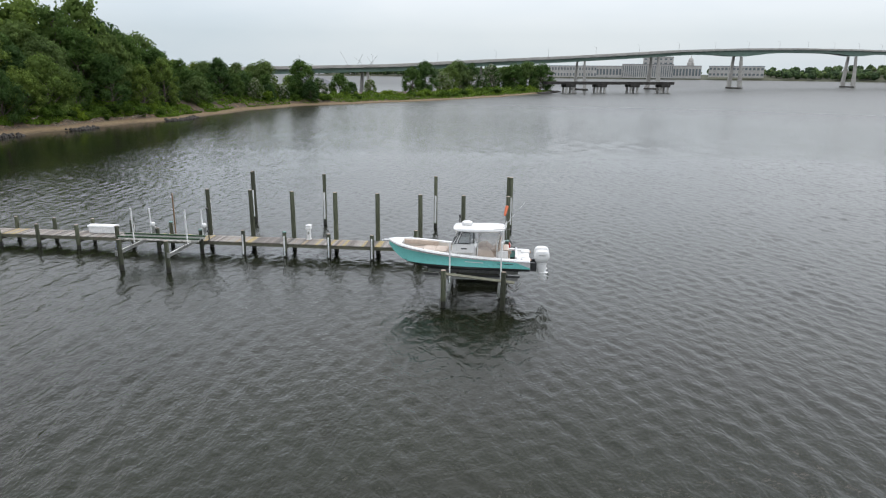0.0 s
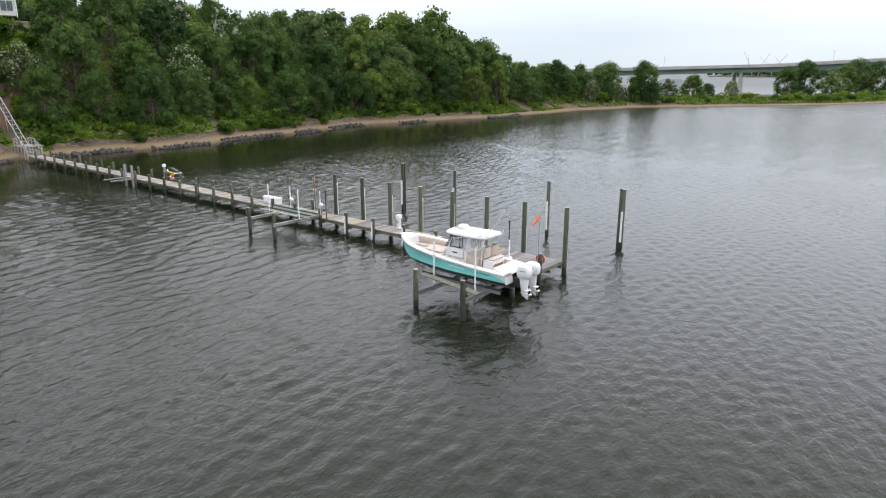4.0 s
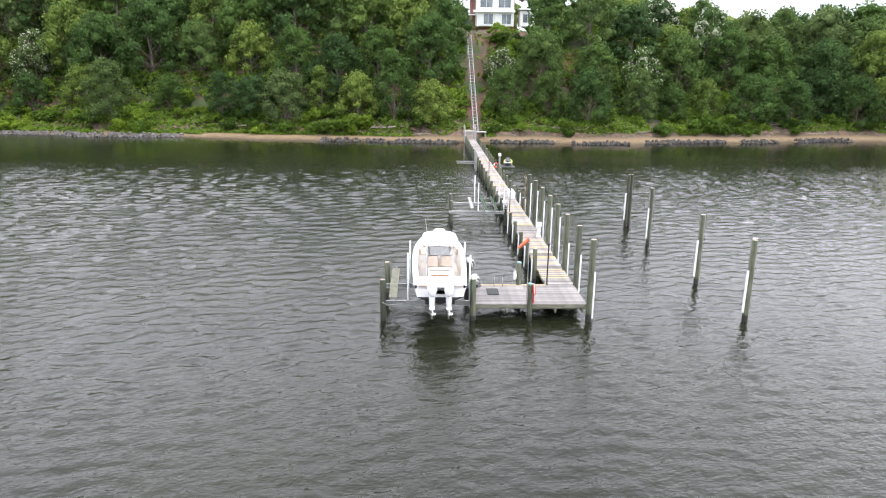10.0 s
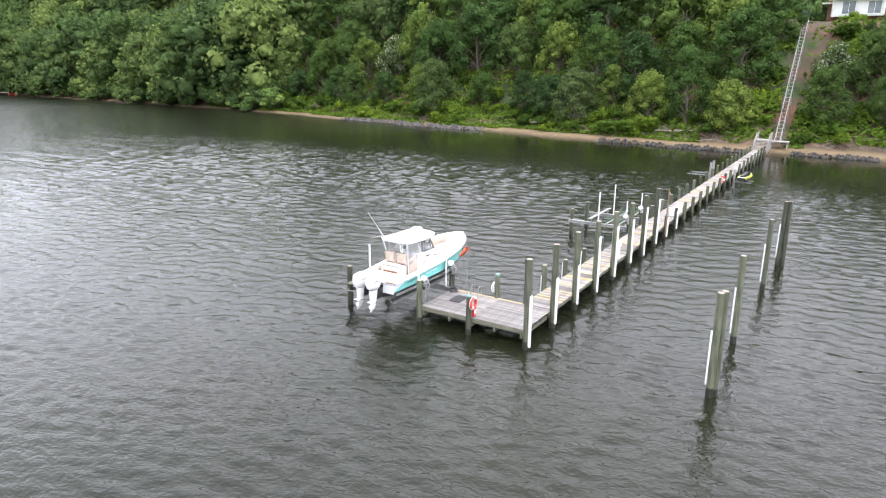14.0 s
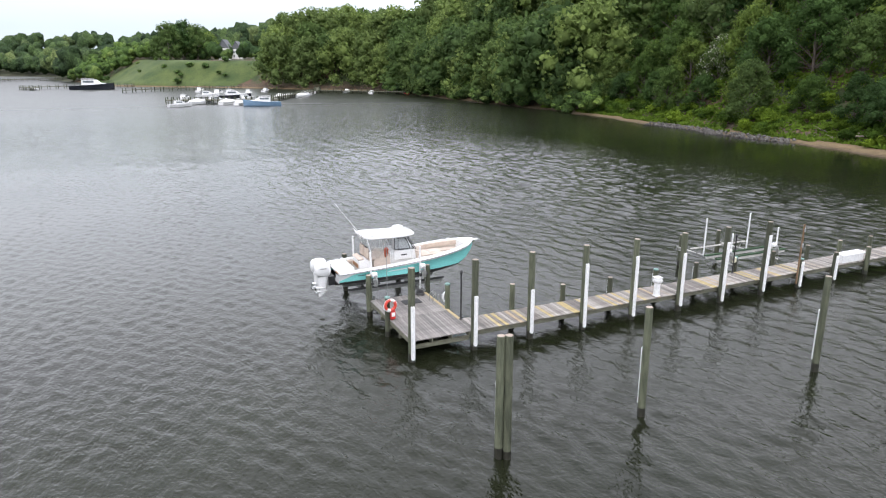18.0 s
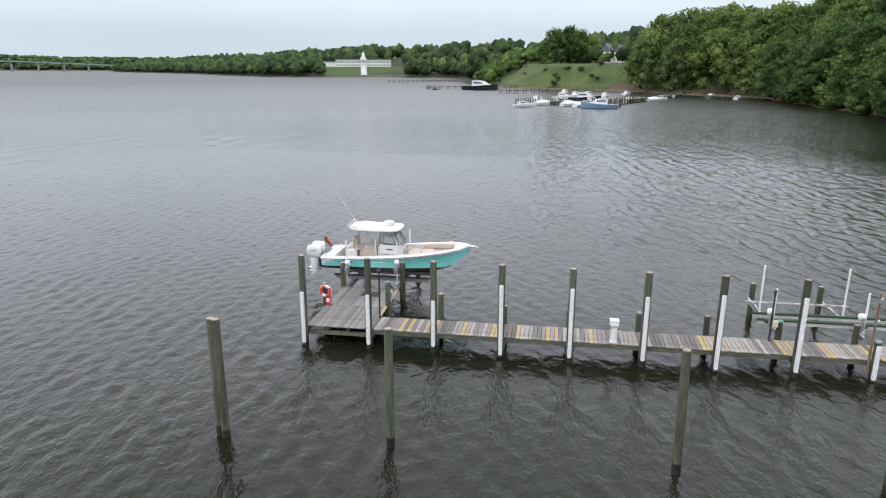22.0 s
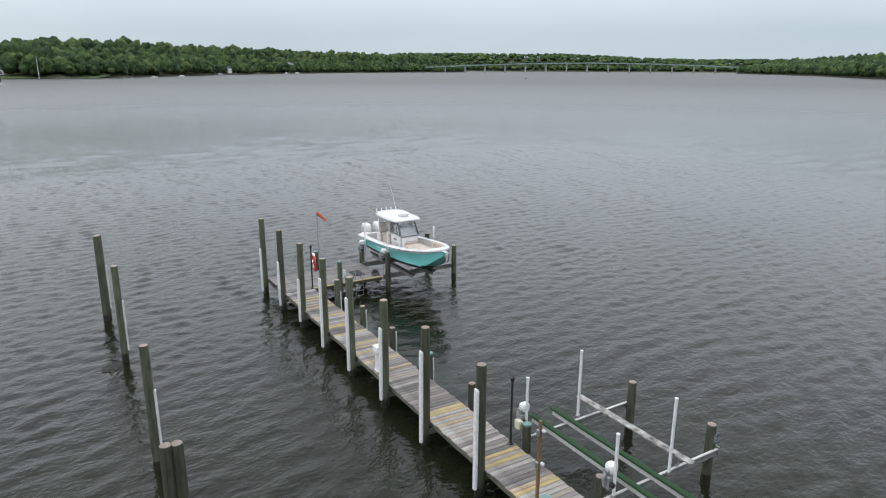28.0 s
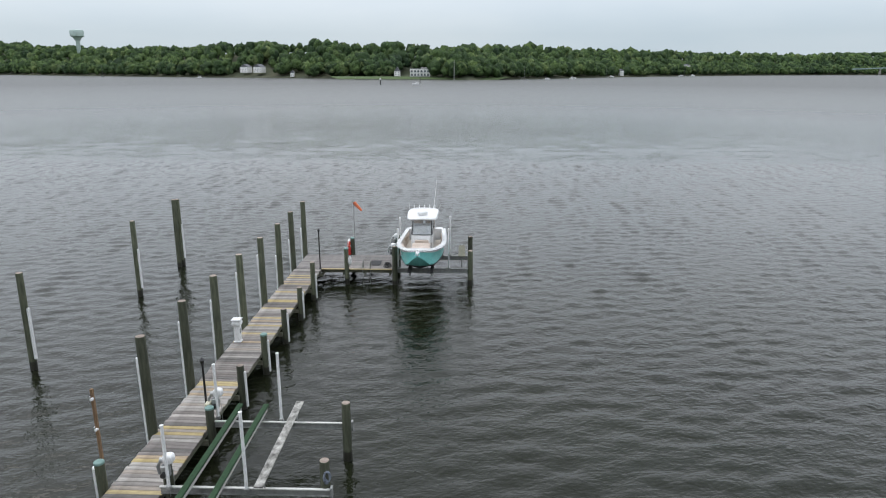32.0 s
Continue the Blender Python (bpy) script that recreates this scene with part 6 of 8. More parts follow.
bm = bmesh.new()
box(bm, (14.9, 130.4, HZ + 3.5), (4.4, 3.4, 0.25))
part("porch_roof", bm, M["house_white"], house)
bm = bmesh.new()
box(bm, (2.2, 129.6, HZ + 2.2), (2.2, 1.8, 0.2))
part("pergola", bm, M["house_white"], house)
bm = bmesh.new()
strip_of_land(bm, [x for x in xs if -3 < x < 26], lambda x: [32, 36, 40, 44, 48, 54], lambda x, d: ground_z(x, d) + 0.08, shore_y)
tagged(part("lawn", bm, M["lawn"], smooth=True), "mown green lawn in front of the house", "lawn", kind="structure")

# ---- jet ski and its floating dock ----
M["yellow"] = mottled("lime_yellow_plastic", (0.50, 0.58, 0.02), (0.62, 0.68, 0.05), 3.0, rough=0.3, bumpy=0.02)
ski = thing("jet_ski", "lime yellow and black jet ski on a dockside lift", "jet ski", "", (1.75, 50.0, 0.95), -8)
bm = bmesh.new()
rings = []
for y, w, z0, z1 in ((-1.5, 0.42, 0.10, 0.42), (-0.9, 0.52, 0.0, 0.48), (0.2, 0.55, 0.0, 0.52), (1.0, 0.42, 0.12, 0.60), (1.5, 0.16, 0.34, 0.62), (1.65, 0.03, 0.5, 0.6)):
    rings.append([(-w, y, z1), (-w * 0.9, y, z0 + 0.12), (0, y, z0), (w * 0.9, y, z0 + 0.12), (w, y, z1), (0, y, z1 + 0.06)])
skin(bm, rings, closed=True, caps=True)
part("hull", bm, M["dark"], ski, "", True)
for s in (-1, 1):
    bm = bmesh.new()
    skin(bm, [[(s * (w + 0.01), y, z), (s * (w + 0.05), y, z + 0.05), (s * (w + 0.01), y, z + 0.17), (s * (w - 0.14), y, z + 0.19)] for y, w, z in ((-1.35, 0.42, 0.30), (-0.5, 0.50, 0.34), (0.4, 0.50, 0.38), (1.05, 0.36, 0.46), (1.45, 0.14, 0.50))], closed=True, caps=True)
    part("side_panel", bm, M["yellow"], ski, "lime yellow side panel", True)
bm = bmesh.new()
box(bm, (0, -1.15, 0.50), (0.7, 0.55, 0.05), None, 0, 0.02)
part("rear_deck", bm, M["pvc"], ski, "white rear deck")
bm = bmesh.new()
skin(bm, [[(-w, y, z), (w, y, z), (w * 0.7, y, z + h), (-w * 0.7, y, z + h)] for y, w, z, h in ((-1.3, 0.20, 0.46, 0.22), (-0.6, 0.24, 0.46, 0.32), (0.1, 0.24, 0.5, 0.34), (0.45, 0.3, 0.5, 0.42), (0.9, 0.3, 0.55, 0.3), (1.35, 0.12, 0.6, 0.08))], closed=True, caps=True)
part("seat", bm, M["dark"], ski, "black seat and hood", True)
bm = bmesh.new()
tube(bm, [(-0.36, 0.3, 0.98), (0, 0.5, 0.94), (0.36, 0.3, 0.98)], 0.03, 6)
part("handlebar", bm, M["black"], ski)
sl = thing("jet_ski_lift", "small aluminium jet ski lift beside the dock", "boat lift", "boat lifts", (0.9, 50.0, 0.6))
bm = bmesh.new()
for y in (-0.7, 0.7):
    box(bm, (0.75, y, 0.25), (1.7, 0.1, 0.12), None, 0, 0.01)
part("cradle", bm, M["alu"], sl)
bm = bmesh.new()
box(bm, (-0.2, 0, 0.5), (0.2, 0.2, 2.2), None, 0, 0.02)
part("mast", bm, M["alu"], sl)
bm = bmesh.new()
box(bm, (-0.2, 0, 1.65), (0.32, 0.32, 0.34), None, 0, 0.05)
part("motor_cover", bm, M["pvc"], sl, "white motor cover", True)
sl2 = thing("jet_ski_lift", "empty grey jet ski lift on the dock's other side", "boat lift", "boat lifts", (-2.1, 52.5, 0.6))
for y in (-0.8, 0.8):
    bm = bmesh.new()
    box(bm, (-1.2, y, 0.35), (2.4, 0.1, 0.12), None, 0, 0.01)
    part("cradle_arm", bm, M["alu"], sl2)
for y in (-0.8, 0.8):
    bm = bmesh.new()
    box(bm, (0.0, y, 0.6), (0.22, 0.22, 2.4), None, 0, 0.02)
    part("mast", bm, M["alu"], sl2)
rr = thing("life_ring", "red life ring on a post beside the walkway", "life ring", "", (-0.05, 47.2, 1.35))
bm = bmesh.new()
torus(bm, 0.25, 0.075, 24, 8, pose(0, 0, 0, 90, 0, 30), (0, 0, 0, 1))
part("ring", bm, [M["ring_red"], M["pvc"]], rr, "", True)

# ---- distant banks ----
M["ground_far"] = mottled("distant_bank_ground", (0.032, 0.045, 0.02), (0.085, 0.085, 0.045), 0.03, rough=0.95, fine=0.4, bumpy=0.3, dist=0.3)
M["meadow"] = mottled("rough_meadow_grass", (0.036, 0.066, 0.016), (0.088, 0.118, 0.030), 0.09, rough=0.95, fine=1.1, bumpy=0.5, dist=0.2)
def far_bank(name, line, inland, rise, width, label, depth=420):
    """A bank along a line of waterside points; inland gives the side (1: left of the way), rise and width its hill."""
    pts = []
    for (x0, y0), (x1, y1) in zip(line, line[1:]):
        n = max(int(math.hypot(x1 - x0, y1 - y0) / 30), 1)
        pts += [(x0 + (x1 - x0) * k / n, y0 + (y1 - y0) * k / n) for k in range(n)]
    pts.append(line[-1])
    rows, ds = [], [-6, 0, 4, 12, 25, 45, 70, 100, 140, 200, 280, depth]
    for i, (x, y) in enumerate(pts):
        a, b = pts[max(i - 2, 0)], pts[min(i + 2, len(pts) - 1)]
        t = Vector((b[0] - a[0], b[1] - a[1], 0)).normalized()
        n = Vector((-t.y, t.x, 0)) * inland
        row = []
        for d in ds:
            s = min(max(d / width, 0), 1)
            z = -1.0 if d < 0 else 0.2 + 1.5 * min(d / 12, 1) + rise(i / (len(pts) - 1)) * s * s * (3 - 2 * s)
            row.append((x + n.x * d, y + n.y * d, z + (1.5 * noise.noise((x * 0.01, y * 0.01, d * 0.02)) if d > 12 else 0)))
        rows.append(row)
    bm = bmesh.new()
    skin(bm, rows, closed=False)
    tagged(part(name, bm, M["ground_far"], smooth=True), label, "ground", kind="structure")
    return rows, ds


def crown_kind(k, bosses, sub):
    """A crown one metre high and wide: uneven leafy bosses over a short clear stem."""
    r = random.Random(900 + k)
    out = [boss((0, 0, 0.56), 0.36, 5.1 * k, sub, 1.1)]
    for i in range(bosses):
        a, z = i * 2.4 + r.uniform(-0.4, 0.4), 0.30 + 0.58 * (i + 0.5) / bosses
        q = 0.30 * math.sin(math.pi * min(z, 0.9)) + 0.02
        out.append(boss((q * math.cos(a), q * math.sin(a), z), r.uniform(0.17, 0.26), 7.7 * k + i, 0, 0.85))
    base, vs, fs = 0, [], []
    for v, f in out:
        vs.append(v)
        fs.append(f + base)
        base += len(v)
    return np.concatenate(vs), np.concatenate(fs)


FULL = [crown_kind(k, 5, 1) for k in range(7)]
PLAIN = [crown_kind(k + 20, 2, 1) for k in range(7)]


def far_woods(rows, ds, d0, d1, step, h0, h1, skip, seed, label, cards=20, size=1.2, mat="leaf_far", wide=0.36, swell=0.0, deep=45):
    """Tree crowns over a bank, fuller along its front, one mesh."""
    rng = random.Random(seed)
    r = np.random.RandomState(seed)
    pieces = []
    for i in range(len(rows) - 1):
        seg = math.hypot(rows[i + 1][1][0] - rows[i][1][0], rows[i + 1][1][1] - rows[i][1][1])
        d = d0
        while d < d1:
            for _ in range(max(int(seg / step + rng.random()), 0)):
                t, dd = rng.random(), d + rng.uniform(-0.4, 0.4) * step
                j = max(k for k in range(len(ds) - 1) if ds[k] <= max(dd, 0))
                u = (dd - ds[j]) / (ds[j + 1] - ds[j])
                p = (Vector(rows[i][j]) * (1 - u) + Vector(rows[i][j + 1]) * u) * (1 - t) + (Vector(rows[i + 1][j]) * (1 - u) + Vector(rows[i + 1][j + 1]) * u) * t
                if skip(p.x, p.y):
                    continue
                h = rng.uniform(h0, h1) * (1 + 0.5 * swell * noise.noise((p.x / 45, p.y / 45, seed)))
                w = 2 * h * wide * rng.uniform(0.84, 1.16)
                v, f = (FULL if d < deep else PLAIN)[rng.randrange(7)]
                a = rng.uniform(0, 6.28)
                ca, sa = math.cos(a), math.sin(a)
                turn = np.array([[ca, sa, 0], [-sa, ca, 0], [0, 0, 1]]) * np.array([[w], [w], [h]])
                pieces.append((v @ turn + np.array(p), f))
                n = cards if d < deep else cards // 4
                if n:
                    at = v[r.randint(0, len(v), n)]
                    out = at - np.array([0, 0, 0.5])
                    out = out @ turn
                    out /= np.linalg.norm(out, axis=1)[:, None]
                    pieces.append(sprays(at @ turn + np.array(p) + out * size * 0.25, out, size, r))
            d += step * (1.0 if d < 45 else 1.7)
    tagged(new("far_woods", joined("far_woods", pieces, [M[mat]])), label, "woods", kind="stuff")


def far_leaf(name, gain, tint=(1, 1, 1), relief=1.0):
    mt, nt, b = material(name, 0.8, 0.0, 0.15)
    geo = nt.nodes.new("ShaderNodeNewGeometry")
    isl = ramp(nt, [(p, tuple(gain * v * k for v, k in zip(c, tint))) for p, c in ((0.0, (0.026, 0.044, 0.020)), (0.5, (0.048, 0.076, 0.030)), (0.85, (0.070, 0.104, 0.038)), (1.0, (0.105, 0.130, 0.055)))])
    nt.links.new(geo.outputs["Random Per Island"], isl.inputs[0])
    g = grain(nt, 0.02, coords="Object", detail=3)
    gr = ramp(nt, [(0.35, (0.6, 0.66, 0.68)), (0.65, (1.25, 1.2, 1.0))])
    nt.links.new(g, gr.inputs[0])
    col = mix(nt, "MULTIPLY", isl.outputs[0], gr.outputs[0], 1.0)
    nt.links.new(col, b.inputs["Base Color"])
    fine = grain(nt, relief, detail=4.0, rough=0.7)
    # shade in the gaps between leaf clumps painted into the colour, clumps lightened
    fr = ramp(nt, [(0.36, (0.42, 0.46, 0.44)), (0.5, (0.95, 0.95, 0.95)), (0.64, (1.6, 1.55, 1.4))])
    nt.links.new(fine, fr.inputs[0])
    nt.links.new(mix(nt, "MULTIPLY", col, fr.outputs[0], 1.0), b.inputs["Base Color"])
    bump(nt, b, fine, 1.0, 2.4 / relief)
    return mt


# distance haze put into leaf_far's colour as a lighter, bluer tint
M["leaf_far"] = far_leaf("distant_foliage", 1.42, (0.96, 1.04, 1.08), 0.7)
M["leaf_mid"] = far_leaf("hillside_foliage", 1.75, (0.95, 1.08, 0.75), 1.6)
SOUTH = [(2300, -2050), (1500, -1850), (900, -1420), (540, -1180), (231, -1020), (100, -940), (-24, -880), (-90, -930), (-208, -1150), (-450, -1500), (-900, -2000), (-1400, -2330), (-1600, -2420)]
WEST = [(-600, -56), (-700, -78), (-850, -85), (-955, -125), (-1005, -231), (-1000, -420), (-1100, -520), (-1300, -680), (-1500, -830), (-1900, -1250), (-2150, -1500)]
EAST = [(1330, 420), (1290, 100), (1262, -200), (1238, -330), (1200, -450), (1120, -560), (1010, -700), (960, -900), (1000, -1200), (1500, -1650)]


def lot(x, y, lots):
    return any(abs(x - a) < w and abs(y - b) < q for a, b, w, q in lots)


s_rows, s_ds = far_bank("ground", SOUTH, 1, lambda t: 32 + 10 * t + 4 * math.sin(t * 9) + 26 * math.exp(-((t - 0.2) / 0.07) ** 2) - 11 * math.exp(-((t - 0.55) / 0.045) ** 2) + 8 * math.exp(-((t - 0.44) / 0.05) ** 2), 130, "far wooded river bank with houses")
w_rows, w_ds = far_bank("ground", WEST, -1, lambda t: 28 + 12 * math.exp(-((t - 0.13) / 0.09) ** 2), 230, "wooded hills behind a far grassy shore")
e_rows, e_ds = far_bank("ground", EAST, 1, lambda t: 6 + 18 * min(max((t - 0.34) / 0.1, 0), 1), 200, "low far bank behind the bridge")
SOUTH_LOTS = [(84, -930, 7, 18), (-330, -1335, 10, 26), (56, -925, 24, 40), (330, -1085, 30, 30), (355, -1100, 30, 30), (-330, -1390, 20, 30), (-420, -1520, 20, 30), (262, -1040, 14, 24)]
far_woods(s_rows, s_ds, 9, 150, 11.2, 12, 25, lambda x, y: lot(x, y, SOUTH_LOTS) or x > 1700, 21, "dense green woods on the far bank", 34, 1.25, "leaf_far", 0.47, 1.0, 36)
HALL = pose(-1087, -296, 15.5, 0, 0, 106)


def hall_lot(x, y):
    q = HALL.inverted() @ Vector((x, y, 0))
    return abs(q.x) < 66 and -110 < q.y < 12 or -92 < q.x < 0 and -20 < q.y < 12


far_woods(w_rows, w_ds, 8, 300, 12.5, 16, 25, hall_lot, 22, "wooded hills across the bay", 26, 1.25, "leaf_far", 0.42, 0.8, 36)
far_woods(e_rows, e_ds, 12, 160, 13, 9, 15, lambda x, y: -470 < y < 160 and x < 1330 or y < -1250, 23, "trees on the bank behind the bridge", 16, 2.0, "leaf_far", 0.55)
# woods of the near hills seen from far
m_x = [float(x) for x in range(-620, -280, 20)]
m_rows = [[(x, shore_y(x) + d, ground_z(x, d)) for d in (0, 20, 34, 46, 60, 90, 130, 180, 240)] for x in m_x]
m_ds = [0, 20, 34, 46, 60, 90, 130, 180, 240]
def arrays_of(me):
    v, f = np.empty(len(me.vertices) * 3, np.float32), np.empty(len(me.loops), np.int32)
    me.vertices.foreach_get("co", v)
    me.loops.foreach_get("vertex_index", f)
    return v.reshape(-1, 3), f.reshape(-1, 3)


CROWNS = [arrays_of(kind[1]) for kind in MID]


def wood_of(x0, x1, d0, d1, step, h0, h1, skip, seed, label, top=lambda x, d: 99):
    """Trees set out over a stretch of the bank in stands of like tone."""
    rng = random.Random(seed)
    stands = [[] for _ in range(9)]
    d = d0
    while d < d1:
        x = x0 + rng.uniform(0, step)
        while x < x1:
            dd = d + rng.uniform(-0.35, 0.35) * step
            y = shore_y(x) + dd
            if not skip(x, y):
                k = rng.choice((0, 1, 2, 4, 5, 7))
                v, f = CROWNS[k]
                q, a = min(rng.uniform(h0, h1), max(top(x, dd) - ground_z(x, dd), 5)) / TALL[k], rng.uniform(0, 6.28)
                ca, sa = math.cos(a) * q, math.sin(a) * q
                stands[rng.randrange(9)].append((v @ np.array([[ca, sa, 0], [-sa, ca, 0], [0, 0, q]]) + np.array([x, y, ground_z(x, dd) - 0.2]), f))
            x += step * rng.uniform(0.75, 1.25)
        d += step * (1.0 if d < 50 else 1.3)
    for pieces in stands:
        if pieces:
            tagged(new("woods", joined("woods", pieces, [M["leaf_olive_hazed"]])), label, "woods", kind="stuff")


wood_of(-392, -290, 5, 95, 12, 22, 30, lambda x, y: x < -372 and y - shore_y(x) < 14, 24, "leafy green woods beside the grassy bluff")
far_woods(m_rows[:9], m_ds, 4, 120, 10, 8, 13, lambda x, y: x > -500 and y - shore_y(x) < 60, 34, "low woods beside a grassy bluff", 60, 0.9, "leaf_mid", 0.5)
far_woods(m_rows[5:12], m_ds, 70, 170, 11, 6, 10, lambda x, y: lot(x, y, [(-490, 55, 16, 16)]), 37, "woods behind the top of the bluff", 50, 0.9, "leaf_mid", 0.5)
far_woods(m_rows[6:12], m_ds, 3, 40, 11, 1.5, 3.8, lambda x, y: (x * 0.37 + y * 0.71) % 3 > 1.2, 35, "low shrubs on the grassy bluff", 40, 0.5, "leaf_mid", 0.8)
for x, y, k, q in ((-478, 15, 0, 1.9), (-493, 25, 2, 1.85), (-487, 34, 7, 1.75), (-502, 42, 1, 1.7), (-513, 21, 4, 1.7), (-500, 10, 5, 1.6), (-482, 24, 7, 1.5)):
    plant_tree(k, x, y, land_at(x, y) - 0.2, q, 57 * k, 1.0, "trees on the grassy bluff", MID)
n_ds = [0, 12, 20, 28, 36, 44, 60, 88, 120, 170, 240, 300]
n_x = [float(x) for x in range(-300, -115, 10)]
n_rows = [[(x, shore_y(x) + d, ground_z(x, d)) for d in n_ds] for x in n_x]
wood_of(-292, -130, 5, 96, 9.8, 18, 29, lambda x, y: lot(x, y, [(-207, 142, 8, 8), (-172, 139, 7, 7)]), 25, "dense green woods along the curving shore", lambda x, d: 28.5 if d < 40 and -214 < x < -140 else 99)
far_woods(n_rows, n_ds, 0.8, 9, 4, 2.5, 6.0, lambda x, y: False, 36, "leafy bushes along the curving shore", 90, 0.4, "leaf_mid", 0.7)
n_x = [float(x) for x in range(-150, 240, 10)]
n_rows = [[(x, shore_y(x) + d, ground_z(x, d)) for d in n_ds] for x in n_x]
far_woods(n_rows, n_ds, 47, 100, 9.5, 8.5, 12, lambda x, y: (-5 < x < 26 and y - shore_y(x) < 78) or (x > 140 and y - shore_y(x) < 70), 26, "woods on the plateau behind the bank", 130, 0.6, "leaf_mid", 0.45, 0.0, 120)
far_woods(n_rows, n_ds, 110, 210, 18, 10, 15, lambda x, y: x > 60 and y - shore_y(x) < 130 and x < 175, 27, "woods on the plateau far behind the bank", 60, 1.0, "leaf_mid", 0.45, 0.0, 300)
FAR_SW = [(-3300, -2000), (-3000, -2700), (-2600, -3300), (-1900, -3600)]
f_rows, f_ds = far_bank("ground", FAR_SW, -1, lambda t: 46 + 40 * min(max((t - 0.25) / 0.35, 0), 1), 200, "hazy far hills behind the bridge")
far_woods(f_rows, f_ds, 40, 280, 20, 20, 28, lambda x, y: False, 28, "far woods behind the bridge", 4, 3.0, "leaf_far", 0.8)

# ---- high river bridge to the east ----
M["concrete"] = mottled("pale_concrete", (0.34, 0.33, 0.31), (0.46, 0.45, 0.42), 0.2, rough=0.9, fine=2, bumpy=0.1)
M["girder"] = mottled("green_steel_girder", (0.10, 0.17, 0.14), (0.15, 0.23, 0.19), 0.2, rough=0.6, fine=2, bumpy=0.05)
A, D_ = Vector((434, -45, 0)), Vector((108, -139, 0))


def deck_z(k):
    return float(np.interp(k, [-3.0, -1.6, -0.82, -0.48, -0.08, 0.22, 0.56, 0.95, 1.4, 1.92, 2.33, 3.6, 5.0], [8.5, 10.5, 14.3, 17.6, 21.0, 23.9, 27.5, 30.2, 32.3, 33.5, 33.9, 30.0, 20.0]))


bridge = thing("road_bridge", "long high road bridge with green girders on pale concrete piers", "bridge", "bridges")
side = Vector((D_.y, -D_.x, 0)).normalized()
ks = [-3.0 + 8.0 * i / 100 for i in range(101)]


def sag(k):
    """Girder depth: deeper over the main piers."""
    return 2.4 + 2.4 * max(math.exp(-((k - 0.98) / 0.15) ** 2), math.exp(-((k - 1.98) / 0.15) ** 2))


bm, bg = bmesh.new(), bmesh.new()
rd, rg, rl = [], [], {-1: [], 1: []}
for k in ks:
    c, z = A + D_ * k, deck_z(k)
    rd.append([tuple(c + side * u + Vector((0, 0, z + h))) for u, h in ((-7, 0), (7, 0), (7, 0.5), (-7, 0.5))])
    rg.append([tuple(c + side * u + Vector((0, 0, z + h))) for u, h in ((-5, 0), (-5, -sag(k)), (5, -sag(k)), (5, 0))])
    for s in (-1, 1):
        rl[s].append([tuple(c + side * (s * 6.9 + u) + Vector((0, 0, z + h))) for u, h in ((-0.15, 0.5), (0.15, 0.5), (0.12, 1.5), (-0.12, 1.5))])
skin(bm, rd, closed=True, caps=True)
skin(bg, rg, closed=True, caps=True)
part("deck", bm, M["concrete"], bridge, "concrete road deck")
part("girder", bg, M["girder"], bridge, "green steel girder")
for s in (-1, 1):
    bm = bmesh.new()
    skin(bm, rl[s], closed=True, caps=True)
    part("parapet", bm, M["concrete"], bridge)
for k in (-2.4, -1.9, -1.4, -0.93, -0.46, 0.0, 0.42, 0.98, 1.98, 2.5, 3.0, 3.5, 4.0, 4.5):
    c, z = A + D_ * k, deck_z(k) - sag(k)
    if z < 3:
        continue
    pier = None
    for s in (-1, 1):
        bm = bmesh.new()
        p0, p1 = c + side * s * 5.2, c + side * s * 3.6
        w = 0.9 + 0.35 * (z > 22)
        skin(bm, [[(p0.x - w * 1.3, p0.y - w * 1.3, -1), (p0.x + w * 1.3, p0.y - w * 1.3, -1), (p0.x + w * 1.3, p0.y + w * 1.3, -1), (p0.x - w * 1.3, p0.y + w * 1.3, -1)], [(p1.x - w * 0.7, p1.y - w * 0.7, z), (p1.x + w * 0.7, p1.y - w * 0.7, z), (p1.x + w * 0.7, p1.y + w * 0.7, z), (p1.x - w * 0.7, p1.y + w * 0.7, z)]], closed=True, caps=True)
        part("pier_leg", bm, M["concrete"], bridge, "tapering concrete pier leg")
    if z > 14:
        bm = bmesh.new()
        box(bm, (0, 0, 0.4), (13.5, 4.6, 1.6), Matrix.Translation((c.x, c.y, 0)) @ Matrix.Rotation(math.atan2(side.y, side.x), 4, "Z"), 0, 0.4)
        part("pier_footing", bm, M["rock"], bridge, "dark tide-stained footing")
for i in range(26):
    k = -2.6 + i * 0.24
    c = A + D_ * k
    bm = bmesh.new()
    z = deck_z(k)
    tube(bm, [tuple(c + side * 6.8 + Vector((0, 0, z + 0.5))), tuple(c + side * 6.8 + Vector((0, 0, z + 6.5))), tuple(c + side * 4.8 + Vector((0, 0, z + 7.0)))], 0.1, 5)
    part("light_pole", bm, M["steel"], bridge)

# old trestle off the spit
M["old_wood"] = mottled("black_old_timber", (0.02, 0.019, 0.017), (0.06, 0.055, 0.05), 0.6, rough=0.9, fine=4)
trestle = thing("old_trestle", "dark old rail trestle ending in open water on concrete bents", "trestle", "", (0, 0, 0))
t0, t1 = Vector((366, -18, 0)), Vector((398, -99, 0))
tv = (t1 - t0)
ts = Vector((tv.y, -tv.x, 0)).normalized()
bm = bmesh.new()
skin(bm, [[tuple(p + ts * u + Vector((0, 0, z))) for u, z in ((-3, 5.0), (3, 5.0), (3, 6.7), (-3, 6.7))] for p in (t0, t1)], closed=True, caps=True)
part("span", bm, M["old_wood"], trestle)
